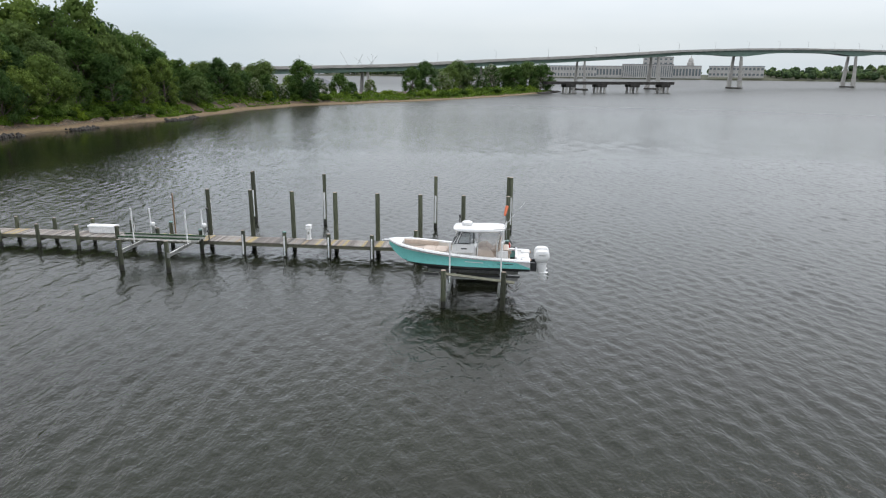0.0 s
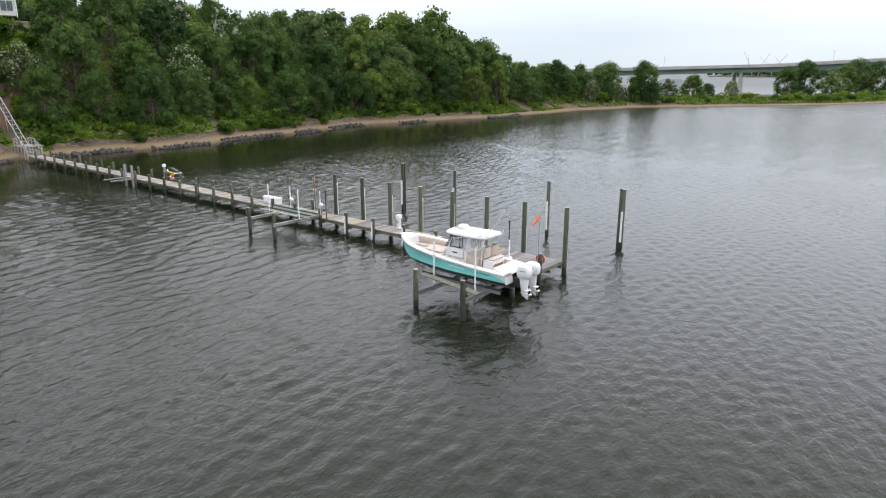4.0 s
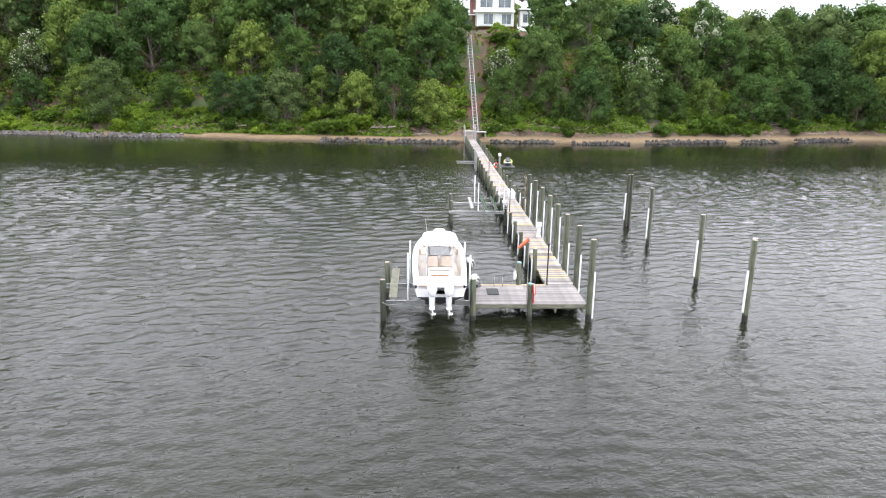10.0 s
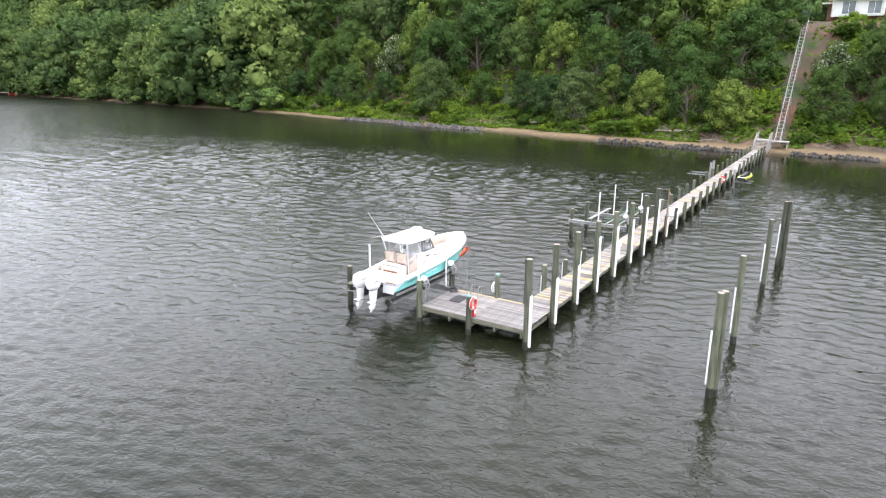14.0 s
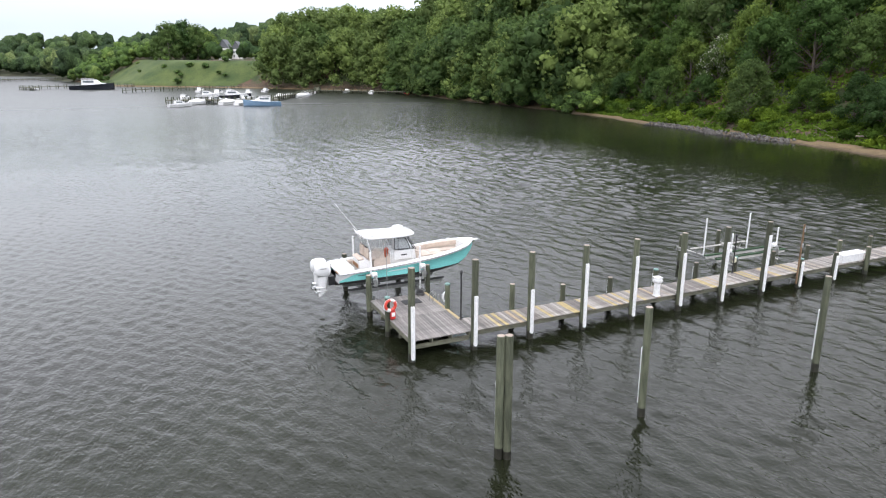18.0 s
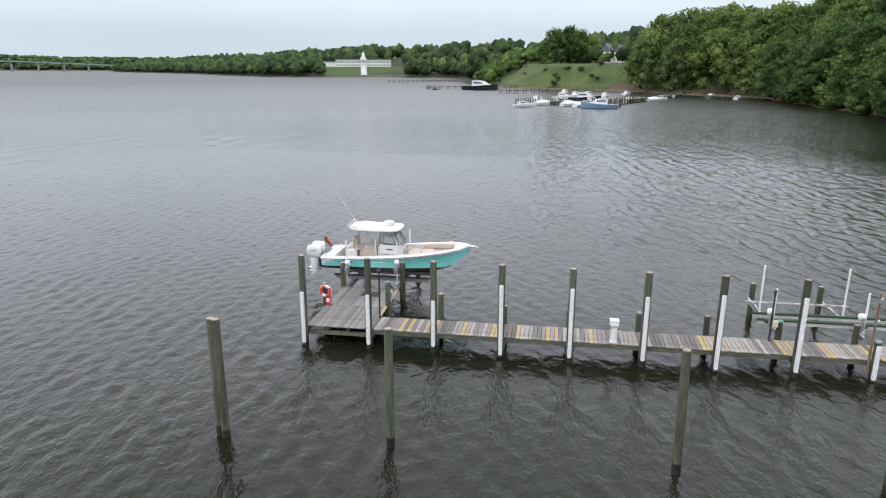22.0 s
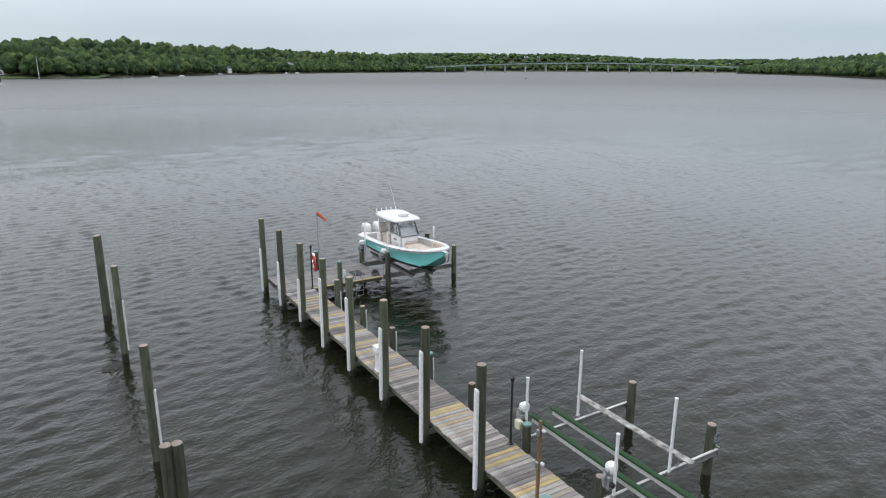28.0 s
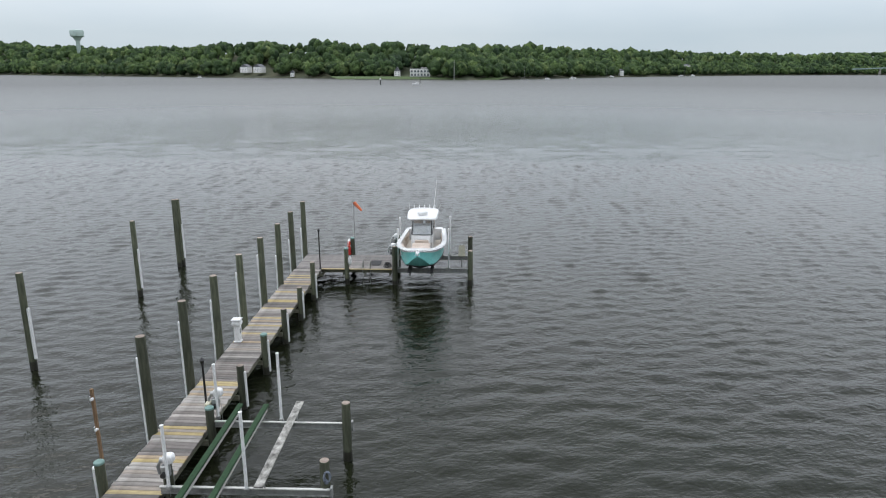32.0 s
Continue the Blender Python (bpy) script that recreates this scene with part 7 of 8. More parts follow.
for k in (0.18, 0.42, 0.68, 0.93):
    c = t0 + tv * k
    bm = bmesh.new()
    q = tv.normalized()
    skin(bm, [[tuple(c + ts * u + q * w + Vector((0, 0, z))) for u, w in ((-3.4, -3.2), (3.4, -3.2), (3.4, 3.2), (-3.4, 3.2))] for z in (3.4, 5.0)], closed=True, caps=True)
    part("cap", bm, M["old_wood"], trestle)
    for w in (-2.3, 2.3):
        for u in (-2.2, 2.2):
            bm = bmesh.new()
            p = c + ts * u + q * w
            cyl(bm, (p.x, p.y, -1), (p.x, p.y, 3.4), 0.7, seg=10)
            part("column", bm, M["concrete"], trestle, "pale concrete column", True)

# shed with a dark roof on the spit, and parked cars seen as pale shapes between the trees
shed = thing("boathouse", "low building with a dark hipped roof behind the beach", "building", "", (262, 92, 1.6), -30)
bm = bmesh.new()
box(bm, (0, 0, 1.6), (20, 10, 3.4))
part("wall", bm, M["house_white"], shed)
bm = bmesh.new()
add_faces(bm, [(-11, -6, 3.2), (11, -6, 3.2), (11, 6, 3.2), (-11, 6, 3.2), (-5, 0, 7.0), (5, 0, 7.0)], [(0, 1, 5, 4), (1, 2, 5), (2, 3, 4, 5), (3, 0, 4), (3, 2, 1, 0)])
part("roof", bm, M["roof"], shed, "dark grey hipped roof")


# ---- campus across the river, seen under the bridge ----
def block(name, label, cat, c, s, rz, mat, cols, rows, roof="roof", group="", wh=(0.55, 0.6)):
    """A long building with rows of windows on its river side and a parapet roof."""
    ob = thing(name, label, cat, group, c, rz)
    bm = bmesh.new()
    box(bm, (0, 0, s[2] / 2), s)
    part("wall", bm, M[mat], ob)
    bm = bmesh.new()
    box(bm, (0, 0, s[2] + 0.4), (s[0] + 1, s[1] + 1, 0.8))
    part("roof", bm, M[roof], ob)
    cw, rh = s[0] / cols, s[2] / rows
    shared = None
    for i in range(cols):
        for j in range(rows):
            if shared is None:
                bm = bmesh.new()
                box(bm, (0, 0, 0), (cw * wh[0], 0.3, rh * wh[1]))
                shared = mesh_of("window", bm, M["pane"])
            w = part("window", shared, None, ob)
            w.location = (-s[0] / 2 + (i + 0.5) * cw, -s[1] / 2 - 0.1, (j + 0.5) * rh)
    return ob


M["campus"] = mottled("grey_masonry", (0.36, 0.35, 0.33), (0.48, 0.47, 0.45), 0.15, rough=0.9, fine=1.5, bumpy=0.1)
CAMPUS = "buildings across the river"
M["blue_roof"] = mottled("blue_grey_roof", (0.16, 0.21, 0.26), (0.24, 0.30, 0.35), 0.1, rough=0.7, fine=1.0, bumpy=0.05)
block("campus_building", "wide low building with a blue-grey roof by the water", "building", (1301, -111, 2), (92, 30, 21), -95, "campus", 16, 2, "blue_roof", CAMPUS, (0.5, 0.45))
block("campus_building", "pale concrete building with a row of tall dark windows", "building", (1294, -180, 2), (48, 30, 21), -98, "campus", 8, 1, "roof", CAMPUS, (0.62, 0.5))
block("campus_building", "tall ribbed concrete library building", "building", (1282, -250, 2), (92, 40, 24.5), -101, "campus", 24, 1, "roof", CAMPUS, (0.4, 0.8))
block("campus_building", "dark upper block standing over a ribbed building", "building", (1330, -278, 2), (56, 26, 39), -101, "campus", 6, 5, "roof", CAMPUS, (0.5, 0.4))
block("campus_building", "pale hall with large arched windows above the river", "building", (1267, -319, 2), (50, 30, 22), -104, "campus", 9, 1, "roof", CAMPUS, (0.62, 0.55))
block("campus_building", "low broad hall with a blue-grey roof above a lawn", "building", (1244, -400, 5), (92, 30, 19), -107, "campus", 14, 2, "blue_roof", CAMPUS, (0.6, 0.4))
dome = thing("cupola", "pale domed tower rising above the campus roofs", "tower", CAMPUS, (1290, -330, 4))
bm = bmesh.new()
lathe(bm, [(6.5, 0), (6.5, 26), (5.2, 27), (5.0, 31), (3.4, 34.5), (0.8, 36), (0.3, 40)], 12)
part("tower", bm, M["concrete"], dome, "", True)
for i, (x, y, a, h) in enumerate([(1300, 330, 12, 44), (1310, 322, -10, 40), (1320, 300, 16, 34), (1340, 305, -14, 38), (1360, 290, 12, 36)]):
    cr = thing("tower_crane", "far thin crane jib against the sky", "crane", "cranes", (x, y, 3))
    bm = bmesh.new()
    tube(bm, [(0, 0, 0), (0, a * 0.4, 18), (0, a * 1.6, h)], [0.6, 0.5, 0.25], 5)
    part("jib", bm, M["steel"], cr)

# ---- far bridge to the south-west ----
M["girder_pale"] = mottled("pale_green_steel", (0.22, 0.30, 0.30), (0.30, 0.38, 0.38), 0.05, rough=0.6, fine=0.6, bumpy=0.05)
bridge2 = thing("road_bridge", "long far road bridge low over the river on many piers", "bridge", "bridges")
B0, B1 = Vector((-1290, -2230, 0)), Vector((-2230, -1460, 0))
bv = B1 - B0
bs = Vector((bv.y, -bv.x, 0)).normalized()
bm = bmesh.new()
prof = [0.0, 0.15, 0.3, 0.5, 0.7, 0.85, 1.0]
skin(bm, [[tuple(B0 + bv * k + bs * u + Vector((0, 0, 20 + 17 * math.sin(math.pi * min(max(k, 0), 1)) + h))) for u, h in ((-9, -2.6), (9, -2.6), (9, 0.9), (-9, 0.9))] for k in prof], closed=True, caps=True)
part("deck", bm, M["girder_pale"], bridge2, "pale green-grey steel deck")
for i in range(1, 16):
    k = i / 16
    c = B0 + bv * k
    bm = bmesh.new()
    box(bm, (c.x, c.y, 7.7 + 8.5 * math.sin(math.pi * k)), (5, 5, 19 + 17 * math.sin(math.pi * k)), None, 0, 0.5)
    part("pier", bm, M["concrete"], bridge2)

# ---- white hall across the bay, with its chapel-like steps ----
hall = thing("waterfront_hall", "long white two-storey hall with a central cupola above a lawn", "building", "", (-1085, -300, 13.5), 50)
hall.matrix_world = HALL
bm = bmesh.new()
box(bm, (0, 0, 5.7), (92, 14, 11.4))
box(bm, (-62, 2, 4.0), (32, 12, 8.0))
part("wall", bm, M["house_white"], hall)
bm = bmesh.new()
box(bm, (0, 0, 12.2), (94, 16, 1.6))
box(bm, (-62, 2, 8.5), (34, 14, 1.0))
part("roof", bm, M["roof"], hall)
bm = bmesh.new()
box(bm, (0, 0, 0), (1.9, 0.3, 2.4))
wm = mesh_of("window", bm, M["pane"])
for i in range(24):
    for j in range(2):
        w = part("window", wm, None, hall)
        w.location = (-44 + i * 3.8, -7.1, 2.8 + j * 5.0)
bm = bmesh.new()
box(bm, (0, -1, 13.5), (10, 10, 4))
lathe(bm, [(2.8, 15.5), (2.8, 19), (2.2, 20.5), (0.4, 25)], 8)
part("cupola", bm, M["house_white"], hall, "white cupola")
bm = bmesh.new()
for k in range(17):
    box(bm, (0, -12 - 2.8 * k, -0.9 * k - 0.2), (5 + 0.12 * k, 2.8, 1.6))
part("white_stairs", bm, M["house_white"], hall, "broad white steps down to the water")
for sx in (-1, 1):
    bm = bmesh.new()
    for k in range(6):
        box(bm, (sx * (3.6 + 0.15 * k), -15 - 8 * k, -2.6 * k + 0.6), (1.6, 7.6, 4.0))
    part("stair_wall", bm, M["house_white"], hall, "white stepped side wall")
for k in range(4):
    bm = bmesh.new()
    lathe(bm, [(0.75, 0), (0.75, 0.5), (0.5, 0.8), (0.45, 9.6), (0.75, 10.0)], 10, Matrix.Translation((-4.8 + 3.2 * k, -10.4, 0.4)))
    part("column", bm, M["house_white"], hall, "", True)
bm = bmesh.new()
skin(bm, [[(-6.2, y, 10.6), (6.2, y, 10.6), (6.2, y, 11.6), (0, y, 14.4), (-6.2, y, 11.6)] for y in (-11.6, -7.0)], closed=True, caps=True)
part("pediment", bm, M["house_white"], hall, "white pediment over the portico")
bm = bmesh.new()
box(bm, (0, -62, -15.6), (15, 7, 1.4))
part("landing", bm, M["house_white"], hall, "white landing at the waterline")
bm = bmesh.new()
v = [(-60, -60, -16.4), (60, -60, -16.4), (62, -12, -0.2), (-80, -12, -0.2), (-80, 12, 0.3), (62, 12, 0.3)]
add_faces(bm, v, [(0, 1, 2, 3), (3, 2, 5, 4)])
part("lawn", bm, M["lawn"], hall, "green lawn before the hall")


# ---- bluff, houses ----
bm = bmesh.new()
strip_of_land(bm, [x for x in xs if -509 < x < -383], lambda x: [4, 5.5, 7, 9, 11, 13.5, 16, 19, 22, 25, 28, 32, 36, 40, 44, 48, 54], lambda x, d: ground_z(x, d) + 0.15, shore_y)
tagged(part("meadow", bm, M["meadow"], smooth=True), "green grassy bluff above the marina", "meadow", kind="structure")


def cottage(x, y, z, w, d, h, rise, rz, wall, roof, label, group=""):
    c = thing("house", label, "house", group, (x, y, z), rz)
    bm = bmesh.new()
    box(bm, (0, 0, h / 2 - 0.5), (w, d, h + 1))
    part("wall", bm, M[wall], c)
    bm = bmesh.new()
    gable_roof(bm, -w / 2, w / 2, -d / 2, d / 2, h, rise, 0.4)
    add_faces(bm, [(-w / 2, -d / 2, h - 0.1), (w / 2, -d / 2, h - 0.1), (0, -d / 2, h + rise - 0.3)], [(0, 1, 2)])
    part("roof", bm, M[roof], c)
    n = max(int(w / 3), 2)
    for i in range(n):
        for j in range(max(int(h / 3), 1)):
            window(c, -w / 2 + (i + 0.5) * w / n, -d / 2, 1.6 + 3.0 * j, min(1.1, w / n * 0.5), 1.5, -1, False)
    return c


cottage(-486, 53, land_at(-486, 53) + 0.6, 7, 12, 7.0, 6.0, 68, "house_white", "roof", "white house with steep blue-grey gables on the grassy bluff", "far houses")
cottage(-490, 62, land_at(-490, 62) + 0.6, 6.5, 10, 6.5, 5.5, 68, "house_white", "roof", "white house with steep blue-grey gables on the grassy bluff", "far houses")
for x, y, z, w, d, h, rise, rz, wall, roof, lab in ((-207, 142, 26, 8, 9, 4.6, 4.4, 55, "house_white", "roof", "white gabled house among the trees on the hill"), (-172, 139, 25.5, 9, 7, 3.2, 2.2, 45, "house_white", "roof", "pale house among the hilltop trees"), (-62, 158, 27, 10, 8, 6, 3, 10, "house_white", "roof", "grey-roofed house behind the hilltop trees"), (330, -1092, 9, 16, 12, 8, 5, 160, "house_white", "roof", "white gabled house on the far shore"), (358, -1108, 9, 16, 12, 8, 5, 165, "house_white", "roof", "white gabled house on the far shore"), (262, -1042, 3, 6, 6, 5, 4, 180, "house_white", "roof", "small white boathouse on the far shore"), (84, -940, 5, 8, 9, 6, 6, 180, "house_white", "roof", "white gabled house among trees on the far shore"), (-330, -1345, 4, 9, 10, 8, 4, 195, "house_white", "roof", "tall white house on the far shore"), (-325, -1395, 10, 14, 10, 9, 4, 200, "house_white", "roof", "white house on the far shore"), (-415, -1530, 10, 16, 10, 7, 4, 205, "house_white", "roof", "pale house on the far shore"), (-560, -1650, 18, 14, 10, 7, 4, 205, "house_white", "roof", "pale house on the far shore")):
    cottage(x, y, z, w, d, h, rise, rz, wall, roof, lab, "far houses")
villa = thing("villa", "cream flat-roofed villa with two rows of arches on a lawn", "house", "far houses", (50, -925, 4.0), 180)
bm = bmesh.new()
box(bm, (0, 0, 5.2), (28, 12, 10.4))
box(bm, (7, 1, 11.2), (12, 9, 2.4))
part("wall", bm, M["house_white"], villa, "cream rendered walls")
for w_, y_, x_, z_ in ((29, 13, 0, 10.6), (13, 10, 7, 12.6)):
    bm = bmesh.new()
    box(bm, (x_, 0.5 if x_ else 0, z_), (w_, y_, 0.5))
    part("roof", bm, M["roof"], villa)
for i in range(6):
    for j in range(2):
        h = 3.0 if j == 0 else 2.6
        bm = bmesh.new()
        x0, z0 = -11.5 + i * 4.6, 0.6 + 5.0 * j
        arch = [(-1.4, 0), (1.4, 0), (1.4, h - 1.0)] + [(1.4 * math.cos(q * math.pi / 8), h - 1.0 + 1.4 * math.sin(q * math.pi / 8)) for q in range(1, 8)] + [(-1.4, h - 1.0)]
        skin(bm, [[(x0 + p, y, z0 + q) for p, q in arch] for y in (-6.12, -5.9)], closed=True, caps=True)
        part("window", bm, M["pane"], villa, "dark arched window")
for i in range(7):
    bm = bmesh.new()
    box(bm, (-13.8 + i * 4.6, -6.4, 5.2), (0.7, 0.7, 10.4), None, 0, 0.05)
    part("pilaster", bm, M["house_white"], villa)
bm = bmesh.new()
box(bm, (0, -6.5, 5.2), (28.6, 1.0, 0.5))
part("balcony_slab", bm, M["house_white"], villa)
bm = bmesh.new()
add_faces(bm, [(-110, -8, -3.6), (110, -8, -3.6), (130, 30, -0.1), (-130, 30, -0.1)], [(0, 1, 2, 3)], pose(0, -30, 0))
part("lawn", bm, M["lawn"], villa, "green waterside lawn")
pole = thing("flagpole", "tall white flagpole standing on the far waterside lawn", "flagpole", "", (1, -862, 0.0))
bm = bmesh.new()
lathe(bm, [(0.32, 0), (0.28, 8), (0.16, 23.5), (0.34, 23.8), (0.05, 24.2)], 8)
part("mast", bm, M["house_white"], pole, "", True)
marker = thing("channel_marker", "dark channel marker pile standing far out in the river", "channel marker", "", (62, -553, 0))
bm = bmesh.new()
cyl(bm, (0, 0, -2), (0, 0, 5.4), 0.45, 0.4, 10)
part("pile", bm, M["pile_wet"], marker, "", True)
bm = bmesh.new()
box(bm, (0, 0.5, 5.0), (1.3, 0.1, 1.3), pose(0, 0, 0), 0, 0.02)
part("day_board", bm, M["house_white"], marker, "pale day board")
tower = thing("water_tower", "pale green water tower rising above the far trees", "water tower", "", (890, -1545, 30))
bm = bmesh.new()
lathe(bm, [(5, 0), (4.5, 46), (9, 54), (15, 58), (15.5, 68), (14, 71), (2, 73)], 20)
part("tank", bm, mottled("pale_green_tank_paint", (0.36, 0.46, 0.42), (0.44, 0.54, 0.50), 0.1, rough=0.6), tower, "", True)


# ---- marina and moored boats ----
def simple_pier(x0, y0, x1, y1, w, z, n, label, group="far piers"):
    p = thing("pier", label, "pier", group)
    a, b = Vector((x0, y0, 0)), Vector((x1, y1, 0))
    t = (b - a).normalized()
    s = Vector((-t.y, t.x, 0))
    bm = bmesh.new()
    skin(bm, [[tuple(q + s * u * w / 2 + Vector((0, 0, h))) for u, h in ((-1, z - 0.3), (1, z - 0.3), (1, z), (-1, z))] for q in (a, b)], closed=True, caps=True)
    part("deck", bm, M["beam_wood"], p)
    bm = bmesh.new()
    cyl(bm, (0, 0, -1), (0, 0, z + 0.9), 0.17, seg=8)
    me = mesh_of("post", bm, M["pile"])
    for i in range(n + 1):
        for u in (-1, 1):
            o = part("post", me, None, p)
            o.location = a + (b - a) * (i / n) + s * u * (w / 2 + 0.15)


simple_pier(-652, -66, -590, -135, 2.2, 1.6, 18, "long grey pier reaching into the bay")
simple_pier(-700, -74, -640, -112, 2.0, 1.5, 14, "long grey pier reaching into the bay")
simple_pier(-434, -10, -398, -64, 2.2, 1.5, 14, "long grey pier with a moored motor yacht")
simple_pier(-398, -64, -385, -56, 2.6, 1.5, 4, "pier head with a small boat")
simple_pier(-380, 46, -330, -14, 2.0, 1.5, 14, "marina pier with moored boats")
simple_pier(-222, 0, -213, 36, 3.0, 1.4, 20, "marina pier head with moored boats")
simple_pier(-213, 30, -300, 72, 2.0, 1.4, 34, "marina pier with moored boats")
simple_pier(-300, 72, -262, 102, 2.0, 1.4, 10, "low shore pier of the marina")
simple_pier(-300, 72, -336, 80, 2.0, 1.4, 8, "low shore pier of the marina")
M["navy"] = mottled("dark_navy_hull", (0.012, 0.015, 0.022), (0.025, 0.028, 0.036), 0.5, rough=0.25, bumpy=0.0)
M["blue"] = mottled("light_blue_hull", (0.16, 0.27, 0.40), (0.22, 0.34, 0.47), 0.5, rough=0.25, bumpy=0.0)


def moored_boat(x, y, L, rz, hull, label, cabin=True, cover=False, z=0.0):
    bt = thing("moored_boat", label, "boat", "boats in the marina", (x, y, z), rz)
    bm = bmesh.new()
    rows = []
    for i in range(11):
        v = i / 10
        w = L * 0.155 * (1 - max(v - 0.45, 0) ** 2.2 * 3.2)
        w = max(w, 0.04)
        zs = L * (0.10 + 0.07 * v * v)
        rows.append([(-w, (v - 0.5) * L, zs), (-w * 0.8, (v - 0.5) * L, 0.1 * v), (0, (v - 0.5) * L, -0.25 + 0.3 * v), (w * 0.8, (v - 0.5) * L, 0.1 * v), (w, (v - 0.5) * L, zs)])
    skin(bm, rows, closed=True, caps=True)
    part("hull", bm, M[hull], bt, "", True)
    if cover:
        bm = bmesh.new()
        skin(bm, [[(-w, y_, L * 0.11), (-w * 0.5, y_, L * 0.11 + h), (w * 0.5, y_, L * 0.11 + h), (w, y_, L * 0.11)] for y_, w, h in ((-0.48 * L, L * 0.15, L * 0.05), (-0.1 * L, L * 0.16, L * 0.13), (0.25 * L, L * 0.12, L * 0.08), (0.46 * L, L * 0.02, L * 0.05))], closed=True, caps=True)
        part("cover", bm, M["pvc"], bt, "white shrink-wrapped cover", True)
    elif cabin:
        bm = bmesh.new()
        skin(bm, [[(-w, y_, L * 0.11), (-w * 0.85, y_, L * 0.11 + h), (w * 0.85, y_, L * 0.11 + h), (w, y_, L * 0.11)] for y_, w, h in ((-0.22 * L, L * 0.11, L * 0.12), (0.08 * L, L * 0.11, L * 0.13), (0.2 * L, L * 0.10, L * 0.05), (0.36 * L, L * 0.05, L * 0.035))], closed=True, caps=True)
        part("cabin", bm, M["gel"], bt, "white cabin", True)
        bm = bmesh.new()
        box(bm, (0, -0.06 * L, L * 0.195), (L * 0.225, L * 0.24, L * 0.045))
        part("window_band", bm, M["pane"], bt, "dark cabin windows")
        bm = bmesh.new()
        box(bm, (0, -0.1 * L, L * 0.255), (L * 0.19, L * 0.26, L * 0.015))
        part("flybridge", bm, M["gel"], bt)
        bm = bmesh.new()
        tube(bm, [(0, -0.12 * L, L * 0.26), (0, -0.16 * L, L * 0.38)], 0.05, 5)
        part("mast", bm, M["steel"], bt)


moored_boat(-390, -30, 22, -12, "navy", "dark navy motor yacht with a white superstructure at a far pier")
for x, y, L, rz, cover in ((-204, 3, 7.5, 20, False), (-243, 7, 9, 70, False), (-217, 10, 8, 35, True), (-223, 16, 9, 30, False), (-272, 18, 9.5, -10, False), (-288, 24, 10, 65, False), (-297, 30, 9, 70, False), (-212, 19, 8, 40, True), (-207, 22, 7, 60, True), (-236, 28, 8.5, 40, False), (-288, 37, 9, 75, False), (-246, 43, 8.5, 60, True), (-256, 49, 7, 20, True), (-255, 54, 7.5, 30, True), (-268, 58, 7, 20, False), (-286, 64, 7, 15, True), (-292, 84, 8, 60, True), (-278, 92, 7, 60, True), (-330, 20, 9, 70, False), (-318, 50, 8, 60, False)):
    moored_boat(x, y, L, rz, "gel", "white boat under a pale cover" if cover else "white cabin boat in the marina", not cover, cover)
moored_boat(-200, 28, 12, 168, "blue", "light blue sport boat at the marina head")
moored_boat(-252, 26, 13, -8, "navy", "long dark-hulled cabin boat in the marina")
moored_boat(-392, -58, 6, 30, "gel", "small white boat at a pier head", True, False)
moored_boat(-263, 103, 5, 95, "red", "small red boat pulled up at the shore", False, False, 0.3)
moored_boat(-584, -716, 9, 130, "navy", "dark motor boat out on the river", True, False)
moored_boat(30, -548, 8, -60, "gel", "open white motor boat out on the river", True, False)
for x, y, L, rz in ((140, -905, 8, 100), (-130, -930, 10, 90), (-180, -1010, 12, 120), (-300, -1290, 14, 120), (-520, -1560, 14, 120), (-560, -1600, 16, 120), (420, -1060, 9, 80)):
    moored_boat(x, y, L, rz, "gel", "small white boat moored along the far shore")
# sailing masts and a day mark
for x, y, h in ((640, -1170, 22), (-285, -1270, 20), (-520, -1540, 20), (-95, -900, 18)):
    mst = thing("sailboat", "white sailing boat with a bare mast near the far shore", "sailing boat", "sailing boats", (x, y, 0), 60)
    bm = bmesh.new()
    skin(bm, [[(-w, y_, 1.2), (0, y_, -0.2), (w, y_, 1.2)] for y_, w in ((-5, 1.2), (-1, 1.7), (3, 1.2), (6, 0.05))], closed=True, caps=True)
    part("hull", bm, M["gel"], mst)
    bm = bmesh.new()
    cyl(bm, (0, 0.5, 1), (0, 0.5, h), 0.14, 0.07, seg=6)
    part("mast", bm, M["alu"], mst)
    bm = bmesh.new()
    cyl(bm, (0, 0.5, 2.6), (0, -4.2, 2.6), 0.14, seg=6)
    part("boom", bm, M["alu"], mst)
mk = thing("channel_marker", "thin dark channel marker pile standing in the river", "channel marker", "", (30, -600, 0))
bm = bmesh.new()
cyl(bm, (0, 0, -1), (0, 0, 5.5), 0.3, 0.25, seg=8)
part("post", bm, M["old_wood"], mk)
bm = bmesh.new()
box(bm, (0, 0.3, 5.2), (1.1, 0.06, 1.1))
part("board", bm, M["pile"], mk)
# far shore piers
for x0, y0, x1, y1 in ((340, -1060, 250, -985), (430, -1100, 330, -1010), (120, -945, 60, -900), (-140, -985, -70, -935), (-300, -1290, -230, -1250), (-540, -1590, -440, -1560)):
    simple_pier(x0, y0, x1, y1, 2.2, 1.6, 10, "low private pier on the far shore")

# ---- deck planks ----
M["header_wood"] = mottled("new_tan_timber", (0.36, 0.28, 0.14), (0.46, 0.37, 0.21), 3.0, (0.5, 6, 6), 0.8)
def plank_mesh(length, width, mat="plank", thick=0.038):
    bm = bmesh.new()
    c = 0.006
    a, b = length / 2, width / 2
    rings = [[(x, -b, -thick), (x, b, -thick), (x, b, -c), (x, b - c, 0), (x, -b + c, 0), (x, -b, -c)] for x in (-a, a)]
    skin(bm, rings, closed=True, caps=True)
    return mesh_of("plank", bm, M[mat])


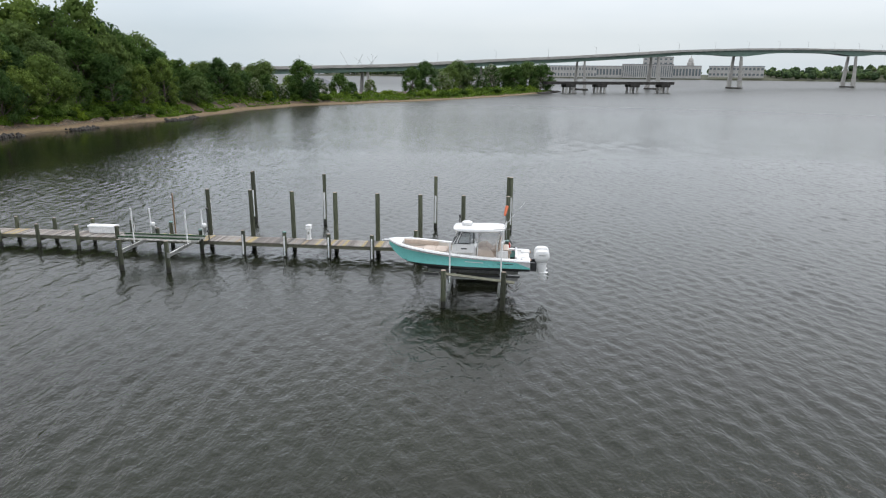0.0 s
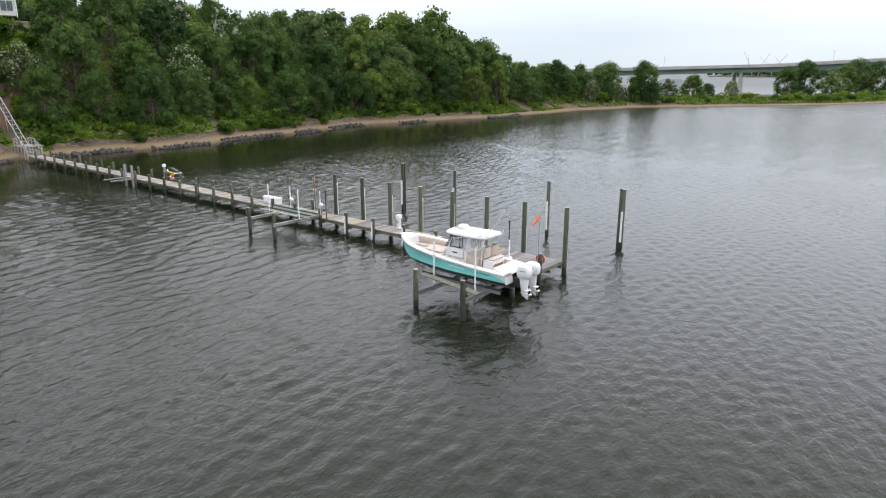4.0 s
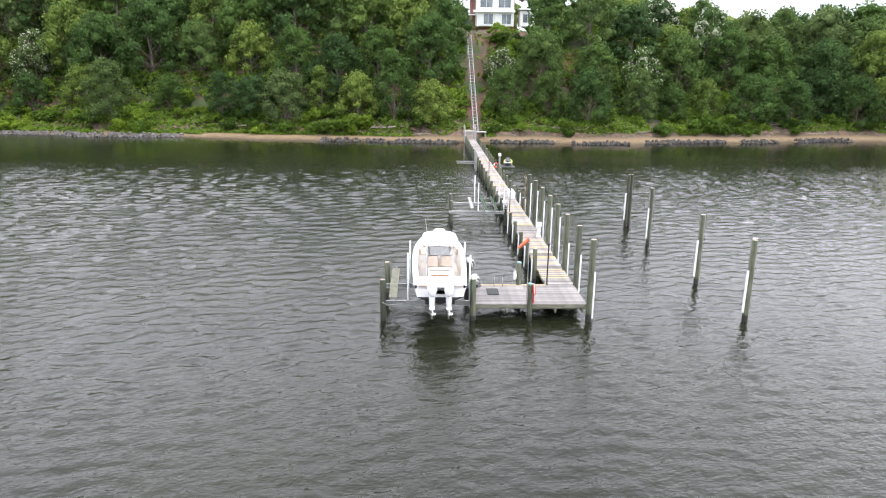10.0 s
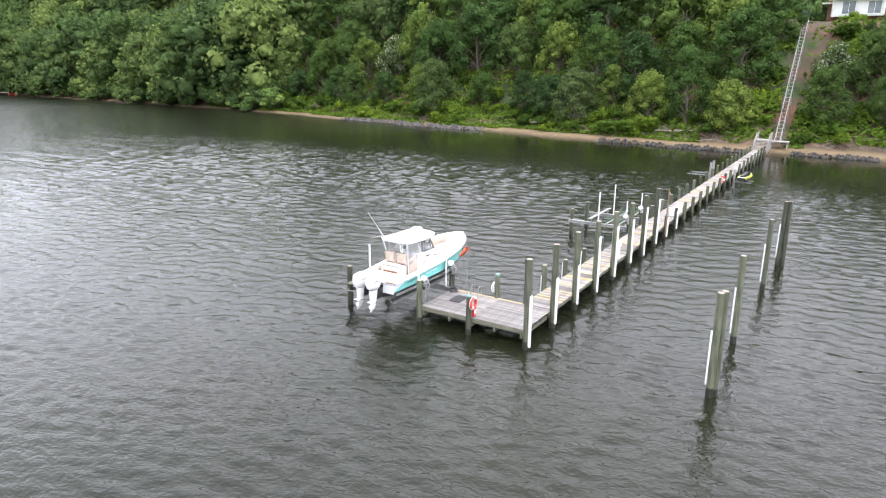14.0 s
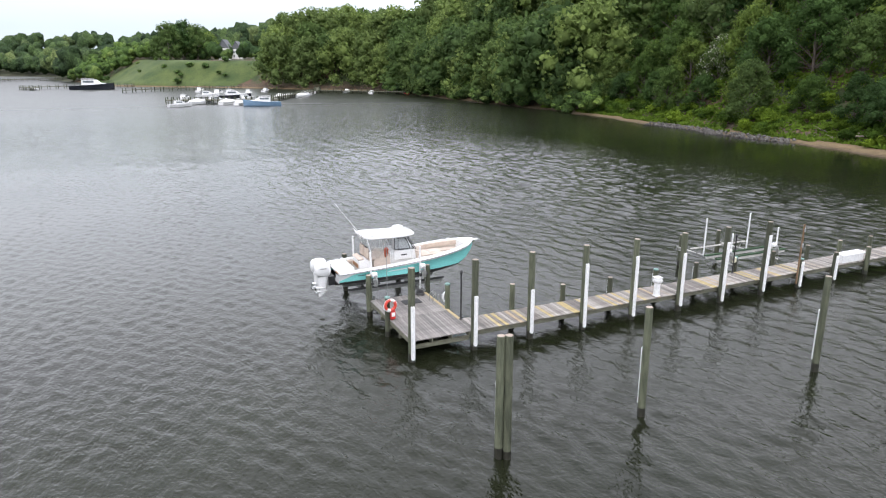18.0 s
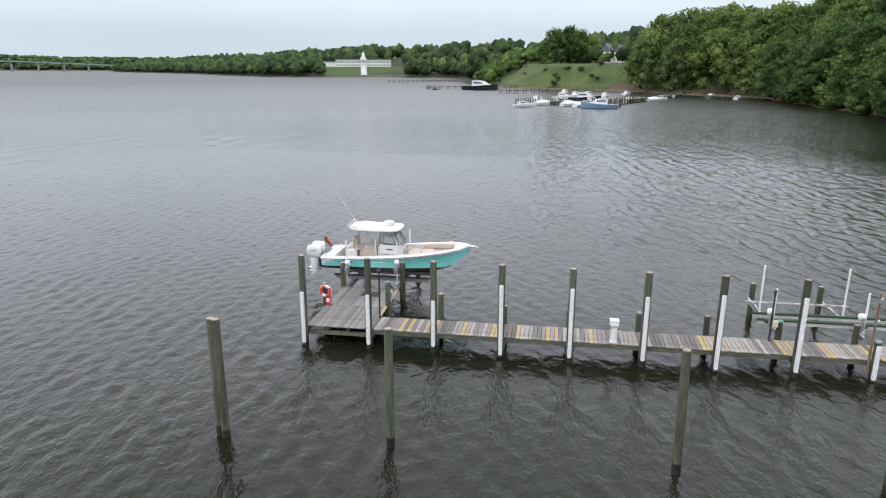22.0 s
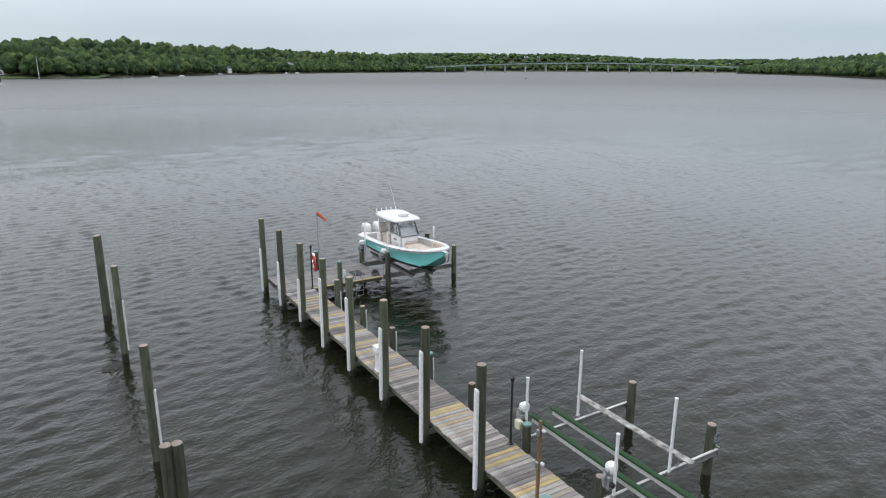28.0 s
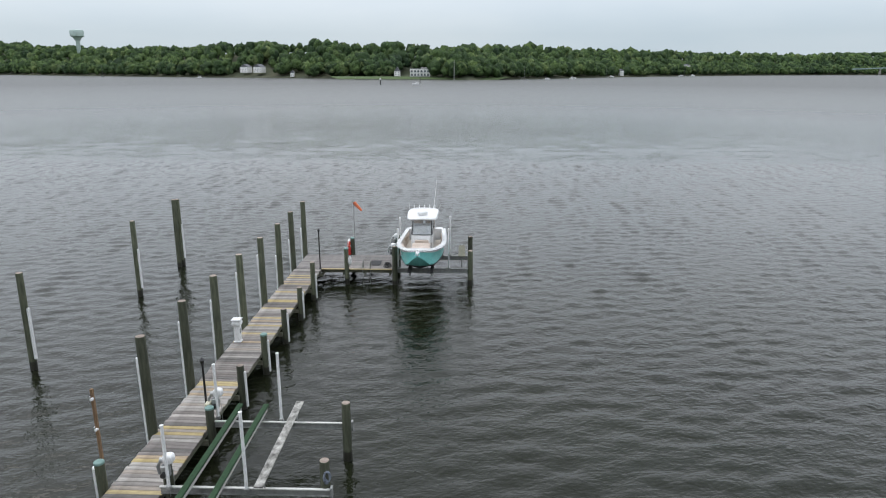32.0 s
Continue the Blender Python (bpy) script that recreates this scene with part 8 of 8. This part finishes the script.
rng = random.Random(5)
PITCH = 0.19
walk_planks = [plank_mesh(1.56 + 0.02 * k, 0.178) for k in range(4)]
new_planks = [plank_mesh(1.57 + 0.02 * k, 0.178, "plank_tan") for k in range(2)]
NEWER = (4.4, 4.9, 5.6, 6.0, 7.3, 8.75, 8.95, 9.9, 11.1, 11.6, 12.1, 13.1, 13.9, 17.8, 18.0, 18.4, 18.8, 21.0, 21.4, 22.65, 22.85)
y, count, rest, patch = 3.16, 0, [], 0
while y < 81.6:
    jx, jz, jr = rng.uniform(-0.022, 0.022), rng.uniform(-0.005, 0.005), rng.uniform(-0.3, 0.3)
    if y < 24:
        newer = any(abs(y - q) < PITCH / 2 for q in NEWER)
    else:
        patch = rng.randrange(2, 6) if patch <= 0 and rng.random() < 0.07 else patch - 1
        newer = patch > 0 and rng.random() < 0.6
    if count < 300:
        p = part("plank", new_planks[rng.randrange(2)] if newer else walk_planks[rng.randrange(4)], None, dock, "newer yellow-tan plank" if newer else "")
        p.matrix_world = pose(-0.89 + jx, y, DECK + jz, rng.uniform(-0.7, 0.7), rng.uniform(-0.15, 0.15), jr)
    else:
        rest.append((y, jx, jz))
    y += PITCH
    count += 1
bm = bmesh.new()
for y, jx, jz in rest:
    box(bm, (-0.89 + jx, y, DECK - 0.019 + jz), (1.58, 0.178, 0.038))
tagged(part("far_planks", bm, M["plank"], dock, "weathered grey planks of the far walkway"), kind="stuff")
plat = [plank_mesh(2.84, 0.138, "plank_grey"), plank_mesh(2.86, 0.138, "plank_grey")]
y = 0.13
k = 0
while y < 3.05:
    for x in (-1.55, -4.41):
        p = part("plank", plat[k % 2], None, dock)
        p.matrix_world = pose(x + rng.uniform(-0.01, 0.01), y, DECK + rng.uniform(-0.003, 0.003), 0, 0, rng.uniform(-0.08, 0.08))
    y += 0.146
    k += 1
header = part("plank", plank_mesh(4.2, 0.15, "header_wood"), None, dock, "newer yellow-tan edge plank")
header.matrix_world = pose(-3.75, 3.12, DECK + 0.012)
